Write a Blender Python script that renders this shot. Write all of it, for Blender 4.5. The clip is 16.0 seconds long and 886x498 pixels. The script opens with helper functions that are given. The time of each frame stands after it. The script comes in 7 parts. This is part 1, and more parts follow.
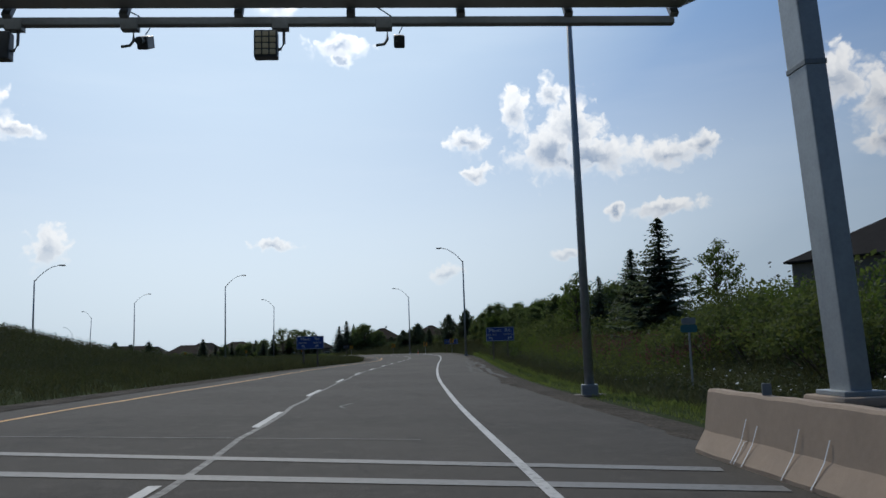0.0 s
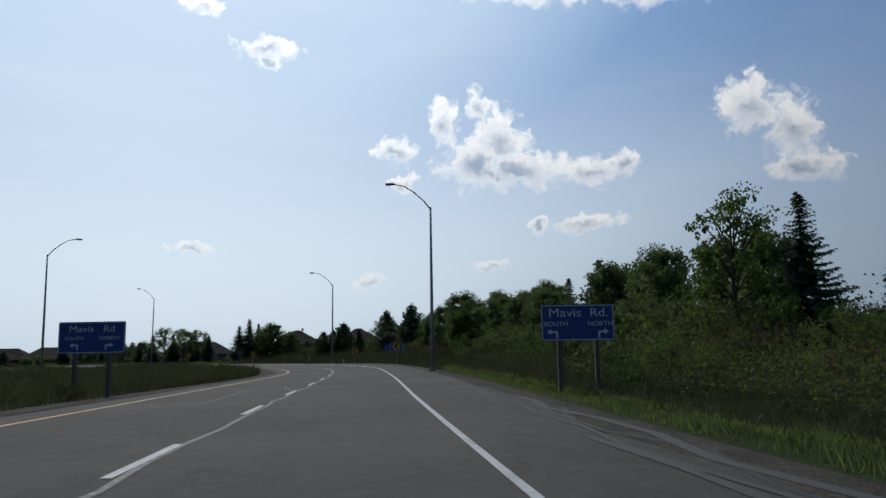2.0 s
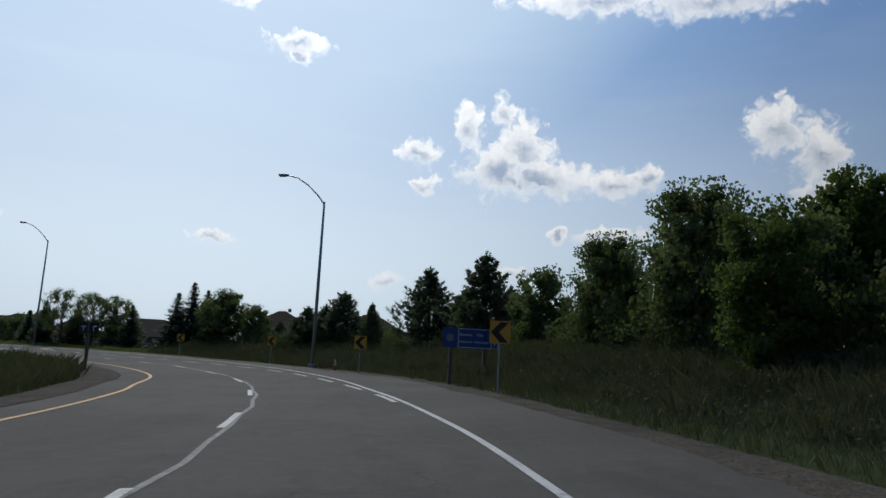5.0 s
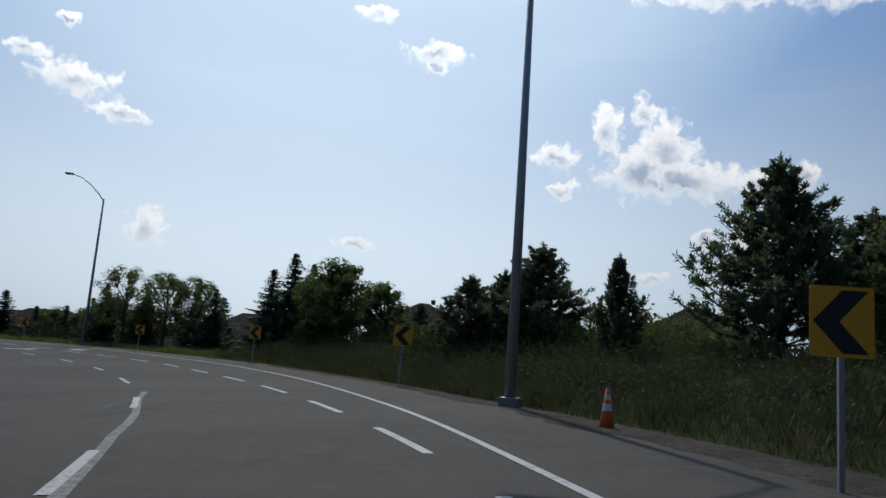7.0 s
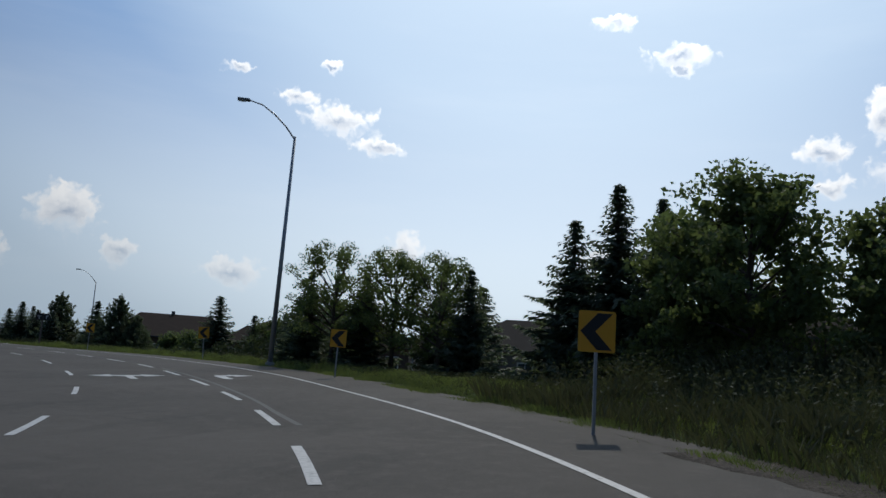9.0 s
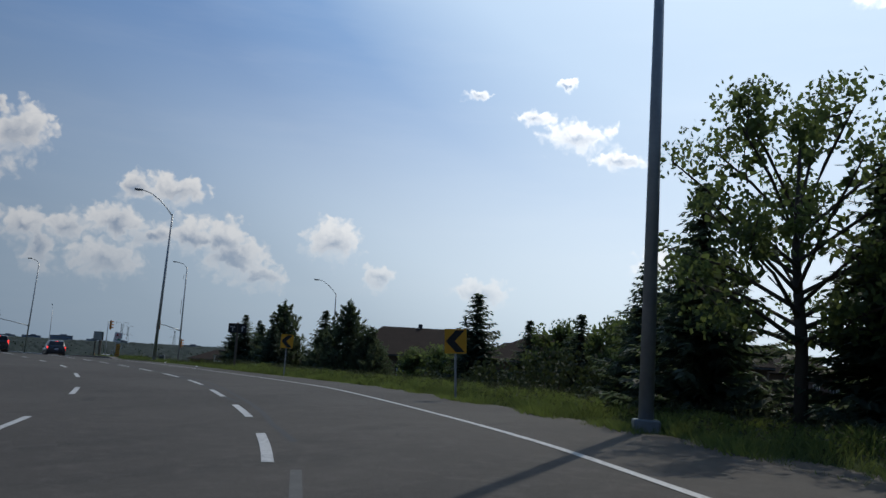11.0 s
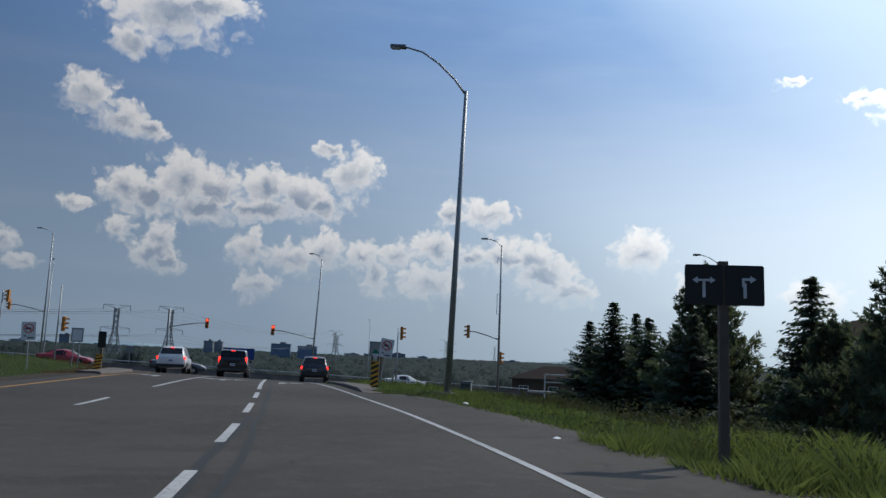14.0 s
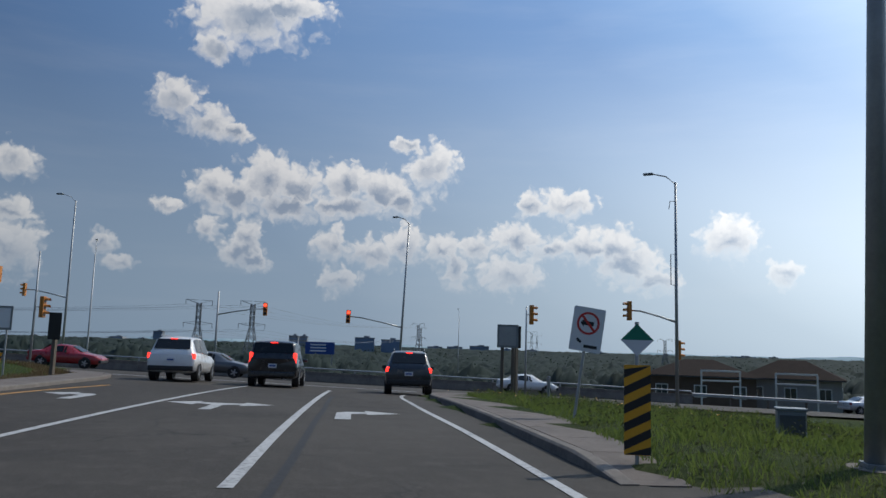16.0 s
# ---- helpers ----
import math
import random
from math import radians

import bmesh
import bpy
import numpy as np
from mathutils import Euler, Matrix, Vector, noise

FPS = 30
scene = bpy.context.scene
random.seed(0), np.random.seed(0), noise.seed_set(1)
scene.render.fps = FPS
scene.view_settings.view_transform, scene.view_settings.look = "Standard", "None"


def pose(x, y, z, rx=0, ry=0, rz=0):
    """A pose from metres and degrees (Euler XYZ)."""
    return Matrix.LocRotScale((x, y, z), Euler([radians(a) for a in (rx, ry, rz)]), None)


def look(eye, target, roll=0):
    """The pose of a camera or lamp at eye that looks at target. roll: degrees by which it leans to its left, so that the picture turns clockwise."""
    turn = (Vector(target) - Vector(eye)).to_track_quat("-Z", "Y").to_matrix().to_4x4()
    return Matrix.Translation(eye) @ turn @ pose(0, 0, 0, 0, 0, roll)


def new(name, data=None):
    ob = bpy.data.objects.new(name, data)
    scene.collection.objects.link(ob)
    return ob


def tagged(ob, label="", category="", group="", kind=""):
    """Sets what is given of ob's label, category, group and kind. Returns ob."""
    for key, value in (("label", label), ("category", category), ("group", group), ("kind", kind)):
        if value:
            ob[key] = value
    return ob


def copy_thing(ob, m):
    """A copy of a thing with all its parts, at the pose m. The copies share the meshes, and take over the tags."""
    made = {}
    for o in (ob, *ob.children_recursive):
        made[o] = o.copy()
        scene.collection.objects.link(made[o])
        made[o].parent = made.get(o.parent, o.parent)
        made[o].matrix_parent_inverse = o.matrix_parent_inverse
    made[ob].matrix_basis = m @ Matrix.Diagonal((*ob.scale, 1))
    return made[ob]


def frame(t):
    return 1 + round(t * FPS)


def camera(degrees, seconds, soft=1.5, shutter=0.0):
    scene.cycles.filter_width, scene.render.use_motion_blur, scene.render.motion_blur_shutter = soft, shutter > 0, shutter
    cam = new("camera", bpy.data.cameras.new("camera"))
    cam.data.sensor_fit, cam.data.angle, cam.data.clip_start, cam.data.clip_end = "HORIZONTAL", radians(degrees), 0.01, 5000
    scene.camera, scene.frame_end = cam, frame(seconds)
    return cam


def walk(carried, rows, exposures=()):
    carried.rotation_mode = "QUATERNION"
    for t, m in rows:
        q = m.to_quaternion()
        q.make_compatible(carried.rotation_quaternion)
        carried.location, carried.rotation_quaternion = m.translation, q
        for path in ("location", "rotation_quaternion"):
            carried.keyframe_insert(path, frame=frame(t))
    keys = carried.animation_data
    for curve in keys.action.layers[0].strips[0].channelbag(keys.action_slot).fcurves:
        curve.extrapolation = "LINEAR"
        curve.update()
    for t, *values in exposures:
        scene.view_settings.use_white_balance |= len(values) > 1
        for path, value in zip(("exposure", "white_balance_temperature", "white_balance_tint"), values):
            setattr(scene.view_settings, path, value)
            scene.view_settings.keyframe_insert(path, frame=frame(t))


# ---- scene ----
cam = camera(59.61, 16.0)
# seconds, stops, kelvin, tint
EXPOSURES = [(0, -1.0, 6350, 9), (2.5, -1.05, 6350, 9), (5.5, -1.05, 6350, 9), (8, -1.02, 6350, 9), (10.5, -0.9, 6350, 9), (12.5, -0.84, 6400, 9), (14.5, -0.56, 6450, 9), (16, -0.5, 6450, 9)]
# seconds, place, yaw, pitch, lean
PATH = [
    (0.0, 0.000, 0.000, 1.207, -4.24, 7.20, -1.96),
    (0.5, -0.068, 9.442, 1.206, -6.23, 7.36, -1.85),
    (1.0, 0.075, 18.836, 1.220, -8.23, 7.57, -1.76),
    (1.5, 0.376, 28.182, 1.193, -9.30, 7.60, -1.41),
    (2.0, 0.798, 37.486, 1.170, -9.89, 7.75, -0.91),
    (2.5, 1.311, 46.742, 1.178, -10.35, 7.97, -0.20),
    (3.0, 1.907, 55.870, 1.233, -10.77, 8.10, 0.43),
    (3.5, 2.556, 64.809, 1.210, -10.89, 8.07, 1.13),
    (4.0, 3.194, 73.513, 1.210, -10.61, 8.00, 1.83),
    (4.5, 3.744, 81.952, 1.210, -9.85, 7.97, 2.48),
    (5.0, 4.124, 90.110, 1.210, -8.58, 7.99, 3.03),
    (5.5, 4.256, 97.989, 1.234, -6.84, 8.02, 3.43),
    (6.0, 4.077, 105.606, 1.196, -4.65, 7.98, 3.63),
    (6.5, 3.565, 113.004, 1.189, -1.89, 7.92, 3.64),
    (7.0, 2.641, 120.209, 1.193, 1.72, 7.84, 3.77),
    (7.5, 1.254, 127.207, 1.219, 5.86, 7.75, 3.79),
    (8.0, -0.588, 133.946, 1.206, 10.10, 7.88, 3.72),
    (8.5, -2.905, 140.371, 1.210, 15.06, 7.88, 3.63),
    (9.0, -5.694, 146.437, 1.210, 20.15, 7.85, 3.54),
    (9.5, -8.921, 152.110, 1.210, 25.09, 7.87, 3.43),
    (10.0, -12.537, 157.371, 1.210, 29.74, 7.94, 3.32),
    (10.5, -16.488, 162.215, 1.143, 34.09, 8.07, 3.20),
    (11.0, -20.731, 166.655, 1.169, 38.34, 8.17, 3.08),
    (11.5, -25.238, 170.744, 1.175, 42.83, 8.30, 3.09),
    (12.0, -29.970, 174.514, 1.204, 46.85, 8.45, 3.56),
    (12.5, -34.868, 177.938, 1.232, 50.09, 8.58, 3.16),
    (13.0, -39.851, 181.002, 1.244, 53.61, 8.59, 2.47),
    (13.5, -44.850, 183.684, 1.261, 57.36, 8.37, 2.26),
    (14.0, -49.844, 185.964, 1.219, 61.11, 8.13, 2.38),
    (14.5, -54.770, 187.907, 1.205, 64.26, 7.99, 2.64),
    (15.0, -59.549, 189.572, 1.242, 66.10, 7.85, 2.55),
    (15.5, -64.129, 191.038, 1.185, 66.81, 7.65, 2.14),
    (16.0, -68.494, 192.317, 1.175, 67.04, 7.37, 1.74),
]
walk(cam, [(t, pose(x, y, z, 0, 0, yaw) @ pose(0, 0, 0, 90 + pitch) @ pose(0, 0, 0, 0, 0, lean)) for t, x, y, z, yaw, pitch, lean in PATH], EXPOSURES)
# ---- sky, sun, exposure ----
SUN_AZ, SUN_EL = radians(11.0), radians(46.0)  # azimuth to the left of +y
world = bpy.data.worlds.new("sky")
scene.world = world
world.use_nodes = True


class Nodes:
    """A small writer of node trees."""

    def __init__(self, tree):
        self.tree = tree
        tree.nodes.clear()

    def add(self, kind, **settings):
        node = self.tree.nodes.new(kind)
        ins = settings.pop("ins", {})
        for key, value in settings.items():
            setattr(node, key, value)
        for key, value in ins.items():
            self.put(node.inputs[key], value)
        return node

    def put(self, socket, value):
        if hasattr(value, "is_output"):
            self.tree.links.new(value, socket)
        elif hasattr(value, "outputs"):
            self.tree.links.new(value.outputs[0], socket)
        else:
            socket.default_value = value

    def math(self, op, a, b=0.0, c=0.0, clamp=False):
        return self.add("ShaderNodeMath", operation=op, use_clamp=clamp, ins={0: a, 1: b, 2: c}).outputs[0]

    def vec(self, op, a, b=(0, 0, 0)):
        node = self.add("ShaderNodeVectorMath", operation=op, ins={0: a, 1: b})
        return node.outputs["Value"] if op in ("LENGTH", "DOT_PRODUCT") else node.outputs[0]

    def noise(self, vector, scale, detail=4.0, rough=0.55, distort=0.0):
        ins = {"Scale": scale, "Detail": detail, "Roughness": rough, "Distortion": distort}
        if vector is not None:
            ins["Vector"] = vector
        return self.add("ShaderNodeTexNoise", ins=ins)

    def ramp(self, fac, stops):
        node = self.add("ShaderNodeValToRGB", ins={0: fac})
        el = node.color_ramp.elements
        while len(el) < len(stops):
            el.new(0.5)
        for e, (p, c) in zip(el, stops):
            e.position, e.color = p, (*c, 1)
        return node.outputs[0]

    def mix(self, fac, a, b, blend="MIX"):
        node = self.add("ShaderNodeMix", data_type="RGBA", blend_type=blend)
        self.put(node.inputs[0], fac)
        self.put(node.inputs[6], a if hasattr(a, "is_output") else (*a, 1))
        self.put(node.inputs[7], b if hasattr(b, "is_output") else (*b, 1))
        return node.outputs[2]

    def step(self, value, lo, hi):
        return self.add("ShaderNodeMapRange", interpolation_type="SMOOTHSTEP", ins={0: value, 1: lo, 2: hi, 3: 0.0, 4: 1.0}).outputs[0]


# cumulus lobes: azimuth to the left of +y, elevation, half width, half height, in degrees
CLOUDS = (
    [(3.3, 21.9, 2.5, 1.1), (3.0, 20.9, 1.0, 0.5)],
    [(-6.4, 14.9, 1.9, 1.0), (-6.9, 12.6, 1.3, 0.7), (-10.0, 17.0, 1.4, 1.9), (-12.8, 18.1, 0.9, 1.5), (-12.3, 13.8, 2.9, 2.1), (-14.3, 15.6, 2.3, 2.5), (-16.1, 13.2, 3.8, 1.8), (-21.1, 13.1, 2.5, 1.3), (-23.5, 13.6, 1.5, 1.2)],
    [(-32.3, 16.5, 2.3, 2.2), (-35.0, 14.6, 2.1, 2.3), (-35.5, 12.1, 2.9, 1.1)],
    [(-20.5, 9.2, 2.9, 0.7), (-17.0, 9.3, 0.8, 0.5), (-13.5, 6.5, 1.3, 0.4), (8.1, 7.7, 1.8, 0.5), (-4.5, 5.4, 1.3, 0.7)],
    [(-19.5, 25.8, 7.1, 1.0), (-28.8, 25.4, 8.4, 1.4), (8.1, 24.4, 1.7, 0.6)],
    [(31.9, 18.0, 1.7, 0.6), (28.6, 16.6, 2.7, 1.3), (25.5, 14.9, 2.0, 0.6), (36.1, 19.5, 1.3, 0.5), (29.6, 20.4, 0.5, 0.3)],
    [(84.0, 10.8, 2.0, 1.8), (82.2, 10.4, 1.8, 1.6), (80.2, 11.8, 2.3, 2.2), (77.7, 11.4, 2.2, 1.7), (74.3, 11.8, 2.3, 1.7), (71.7, 11.4, 2.6, 1.8), (70.1, 10.6, 2.0, 1.1), (68.1, 13.2, 2.2, 2.0), (69.9, 14.9, 1.3, 0.6), (78.7, 9.9, 3.3, 1.1), (74.6, 10.1, 3.5, 1.1)],
    [(84.2, 8.0, 1.2, 1.1), (81.4, 7.5, 1.2, 1.9), (81.0, 5.7, 1.2, 0.8), (82.1, 6.2, 1.8, 1.1), (87.0, 9.4, 1.3, 0.5), (91.1, 6.6, 1.0, 1.1), (89.7, 5.3, 1.4, 0.7), (75.2, 7.2, 1.7, 1.3), (72.3, 6.8, 2.4, 1.4), (69.9, 7.5, 1.7, 1.6), (67.0, 7.3, 1.7, 1.4), (66.1, 5.9, 1.3, 1.7), (64.6, 7.6, 1.4, 1.1)],
    [(61.5, 8.1, 2.6, 1.3), (59.1, 7.4, 2.3, 1.1), (61.9, 5.6, 2.8, 1.7), (56.6, 7.7, 1.8, 1.4), (54.4, 7.7, 1.9, 1.7), (53.5, 6.3, 2.7, 1.7), (51.7, 5.1, 2.3, 1.2), (58.0, 10.8, 2.6, 1.3), (60.7, 10.5, 1.3, 1.0), (46.5, 8.1, 2.3, 1.7), (74.7, 4.7, 1.8, 1.3), (43.0, 5.7, 1.2, 1.0)],
    [(82.2, 22.7, 5.1, 2.3), (79.5, 23.7, 4.0, 1.2), (84.5, 20.5, 1.9, 1.0), (86.9, 16.7, 2.0, 1.6), (84.7, 15.3, 2.0, 1.3), (82.7, 14.8, 1.5, 1.0), (97.0, 11.2, 2.0, 1.3), (96.7, 8.1, 1.7, 1.0), (96.5, 5.6, 2.2, 2.4)],
    [(23.1, 7.3, 1.3, 1.8), (35.3, 5.0, 2.6, 1.1), (29.5, 20.3, 0.6, 0.4), (104.0, 9.0, 4.0, 2.0), (-50.0, 14.0, 6.0, 3.0), (-70.0, 10.0, 7.0, 3.0), (130.0, 12.0, 8.0, 3.0), (165.0, 10.0, 9.0, 3.5), (-120.0, 12.0, 9.0, 3.5)],
)


def build_sky():
    n = Nodes(world.node_tree)
    sky = n.add("ShaderNodeTexSky", sky_type="NISHITA", sun_disc=False, sun_elevation=SUN_EL, sun_rotation=-SUN_AZ, altitude=180.0, air_density=1.0, dust_density=0.9, ozone_density=1.4)
    way = n.add("ShaderNodeTexCoord").outputs["Generated"]
    part = n.add("ShaderNodeSeparateXYZ", ins={0: way})
    az = n.math("MULTIPLY", n.math("ARCTAN2", n.math("MULTIPLY", part.outputs[0], -1.0), part.outputs[1]), 180 / math.pi)
    el = n.math("MULTIPLY", n.math("ARCSINE", part.outputs[2]), 180 / math.pi)
    flat = n.add("ShaderNodeCombineXYZ", ins={0: az, 1: el, 2: 0.0}).outputs[0]
    # two sizes of billow push the outlines about
    big = n.vec("MULTIPLY", n.vec("SUBTRACT", n.noise(flat, 0.6, 2.0).outputs["Color"], (0.5, 0.5, 0.5)), (1.8, 1.5, 0.0))
    fine = n.vec("MULTIPLY", n.vec("SUBTRACT", n.noise(flat, 2.2, 4.0, 0.5).outputs["Color"], (0.5, 0.5, 0.5)), (0.75, 0.65, 0.0))
    at = n.vec("ADD", flat, n.vec("ADD", big, fine))
    field, lean, weight = None, None, None
    for bank in CLOUDS:
        for a, e, w, h in bank:
            off = n.vec("MULTIPLY", n.vec("SUBTRACT", at, (a, e, 0)), (1 / w, 1 / h, 1))
            near = n.math("SUBTRACT", 1.35, n.vec("LENGTH", off))
            field = near if field is None else n.math("SMOOTH_MAX", field, near, 0.25)
            # how high within its cloud a place lies
            own = n.math("MAXIMUM", near, 0.0)
            pull = n.vec("MULTIPLY", off, n.add("ShaderNodeCombineXYZ", ins={0: own, 1: own, 2: own}).outputs[0])
            lean = pull if lean is None else n.vec("ADD", lean, pull)
            weight = own if weight is None else n.math("ADD", weight, own)
    height = n.math("DIVIDE", n.add("ShaderNodeSeparateXYZ", ins={0: lean}).outputs[1], n.math("ADD", weight, 0.05))
    # rounded billows
    lumps = n.add("ShaderNodeTexVoronoi", feature="SMOOTH_F1", ins={"Vector": at, "Scale": 0.95, "Smoothness": 0.35}).outputs["Distance"]
    knobs = n.add("ShaderNodeTexVoronoi", feature="SMOOTH_F1", ins={"Vector": at, "Scale": 2.3, "Smoothness": 0.35}).outputs["Distance"]
    puffs = n.math("SUBTRACT", 0.75, n.math("ADD", n.math("MULTIPLY", lumps, 0.62), n.math("MULTIPLY", knobs, 0.38)))
    wisp = n.math("SUBTRACT", n.noise(flat, 1.3, 5.0, 0.5).outputs[0], 0.5)
    body = n.math("ADD", field, n.math("ADD", n.math("MULTIPLY_ADD", puffs, 1.1, -0.30), n.math("MULTIPLY", wisp, 0.36)))
    # crisp tops, frayed undersides
    soft = n.math("MULTIPLY_ADD", n.step(n.math("MULTIPLY", height, -1.0), -0.3, 0.6), 0.5, 0.52)
    cover = n.step(n.math("DIVIDE", n.math("SUBTRACT", body, 0.2), soft), 0.0, 1.0)
    deep = n.math("MULTIPLY", n.step(body, 0.6, 1.25), n.math("MULTIPLY", n.step(n.math("MULTIPLY", height, -1.0), -0.55, 0.05), n.math("MULTIPLY_ADD", n.step(weight, 0.9, 2.0), 0.55, 0.45)))
    crease = n.math("MULTIPLY", n.step(n.math("MULTIPLY", puffs, -1.0), -0.42, -0.02), n.step(body, 0.45, 0.95))
    shade = n.math("ADD", deep, n.math("MULTIPLY", crease, 0.42), clamp=True)
    # thin high haze and streaks
    streak = n.noise(n.vec("MULTIPLY", flat, (0.05, 0.30, 1.0)), 1.0, 5.0, 0.6).outputs[0]
    veil = n.math("MULTIPLY", n.step(streak, 0.42, 0.78), 0.05)
    # summer air: whiter towards the sun and towards the ground
    sun_way = (-math.sin(SUN_AZ) * math.cos(SUN_EL), math.cos(SUN_AZ) * math.cos(SUN_EL), math.sin(SUN_EL))
    toward = n.math("MAXIMUM", n.vec("DOT_PRODUCT", way, sun_way), 0.0)

    def scaled(stops):
        out = n.vec("SCALE", n.ramp(toward, [(p, tuple(c / 40 for c in col)) for p, col in stops]))
        out.node.inputs["Scale"].default_value = 40.0
        return out

    air = scaled([(0.0, (0.65, 1.5, 3.5)), (0.27, (0.8, 1.8, 4.0)), (0.58, (2.3, 4.1, 7.6)), (0.72, (3.0, 5.3, 9.8)), (0.80, (4.5, 7.5, 12.8)), (0.88, (11.6, 14.8, 18.8)), (1.0, (17.0, 20.0, 23.0))])
    low = scaled([(0.0, (2.5, 3.4, 4.5)), (0.35, (3.6, 4.7, 6.0)), (0.5, (5.4, 6.7, 8.0)), (0.62, (8.2, 9.8, 11.2)), (0.70, (12.8, 14.7, 16.1)), (0.80, (17.6, 19.6, 20.9)), (0.9, (20.5, 22.3, 23.4))])
    bright = scaled([(0.0, (7.6, 7.6, 7.6)), (0.4, (9.2, 9.1, 9.2)), (0.62, (12.7, 12.6, 12.6)), (0.8, (19.5, 19.5, 19.5)), (1.0, (30.0, 30.0, 30.0))])
    grey = n.mix(1.0, bright, (0.36, 0.44, 0.57), "MULTIPLY")
    colour = n.mix(0.85, sky.outputs[0], air)
    colour = n.mix(n.math("MULTIPLY", n.step(n.math("MULTIPLY", el, -1.0), -25.0, -1.0), 0.92), colour, low)
    colour = n.mix(veil, colour, bright)
    haze_cut = n.math("MULTIPLY_ADD", n.step(el, 2.0, 11.0), 0.5, 0.45)
    colour = n.mix(n.math("MULTIPLY", cover, haze_cut), colour, n.mix(shade, bright, grey))
    back = n.add("ShaderNodeBackground", ins={0: colour, 1: 0.1})
    out = n.add("ShaderNodeOutputWorld")
    n.put(out.inputs[0], back)


build_sky()
sun = new("sun", bpy.data.lights.new("sun", "SUN"))
sun.data.energy, sun.data.angle, sun.data.color = 3.2, radians(0.55), (1.0, 0.92, 0.80)
sun.matrix_world = look((-math.sin(SUN_AZ) * math.cos(SUN_EL) * 500, math.cos(SUN_AZ) * math.cos(SUN_EL) * 500, math.sin(SUN_EL) * 500), (0, 0, 0))


# ---- materials ----
def material(name):
    mat = bpy.data.materials.new(name)
    mat.use_nodes = True
    n = Nodes(mat.node_tree)
    bsdf = n.add("ShaderNodeBsdfPrincipled")
    out = n.add("ShaderNodeOutputMaterial")
    n.put(out.inputs[0], bsdf)
    return mat, n, bsdf


def dull(mat):
    mat.node_tree.nodes["Principled BSDF"].inputs["Specular IOR Level"].default_value = 0.08
    return mat


def surface(name, base, rough=0.6, metal=0.0, scale=6.0, vary=0.18, bump=0.0, bump_scale=60.0, spot=None, per_piece=0.0):
    """A base colour with stains and grain at two sizes."""
    mat, n, bsdf = material(name)
    spot = spot or tuple(c * 0.6 for c in base)
    where = n.add("ShaderNodeTexCoord").outputs["Object"]
    wide = n.noise(where, scale, 5.0, 0.6).outputs[0]
    fine = n.noise(where, scale * 9, 3.0, 0.6).outputs[0]
    fac = n.math("MULTIPLY_ADD", n.math("SUBTRACT", n.math("ADD", wide, n.math("MULTIPLY", fine, 0.5)), 0.55), vary * 4, vary, clamp=True)
    colour = n.mix(fac, base, spot)
    if per_piece:
        rnd = n.add("ShaderNodeObjectInfo").outputs["Random"]
        colour = n.mix(n.math("MULTIPLY", rnd, per_piece), colour, tuple(c * 0.5 for c in base))
    n.put(bsdf.inputs["Base Color"], colour)
    n.put(bsdf.inputs["Roughness"], n.math("MULTIPLY_ADD", fine, 0.2, rough - 0.1, clamp=True))
    bsdf.inputs["Metallic"].default_value = metal
    if bump:
        b = n.add("ShaderNodeBump", ins={"Strength": bump, "Distance": 0.01, "Height": n.noise(where, bump_scale, 4.0, 0.7).outputs[0]})
        n.put(bsdf.inputs["Normal"], b)
    return mat


def leaf_material(name, dark, light, gloss=0.7, thin=0.45):
    mat, n, bsdf = material(name)
    island = n.add("ShaderNodeNewGeometry").outputs["Random Per Island"]
    where = n.add("ShaderNodeTexCoord").outputs["Object"]
    patch = n.noise(where, 0.45, 3.0).outputs[0]
    tree = n.add("ShaderNodeObjectInfo").outputs["Random"]
    fac = n.math("ADD", n.math("MULTIPLY", island, 0.45), n.math("MULTIPLY_ADD", patch, 0.6, n.math("MULTIPLY", tree, 0.2)), clamp=True)
    colour = n.mix(fac, dark, light)
    n.put(bsdf.inputs["Base Color"], colour)
    bsdf.inputs["Roughness"].default_value = gloss
    bsdf.inputs["Specular IOR Level"].default_value = 0.2
    through_leaf = n.add("ShaderNodeBsdfTranslucent", ins={0: n.mix(fac, tuple(c * k for c, k in zip(dark, (1.7, 1.7, 1.2))), tuple(c * k for c, k in zip(light, (1.4, 1.4, 0.9))))})
    both = n.add("ShaderNodeMixShader", ins={0: thin, 1: bsdf.outputs[0], 2: through_leaf.outputs[0]})
    n.put(n.tree.nodes["Material Output"].inputs[0], both)
    return mat


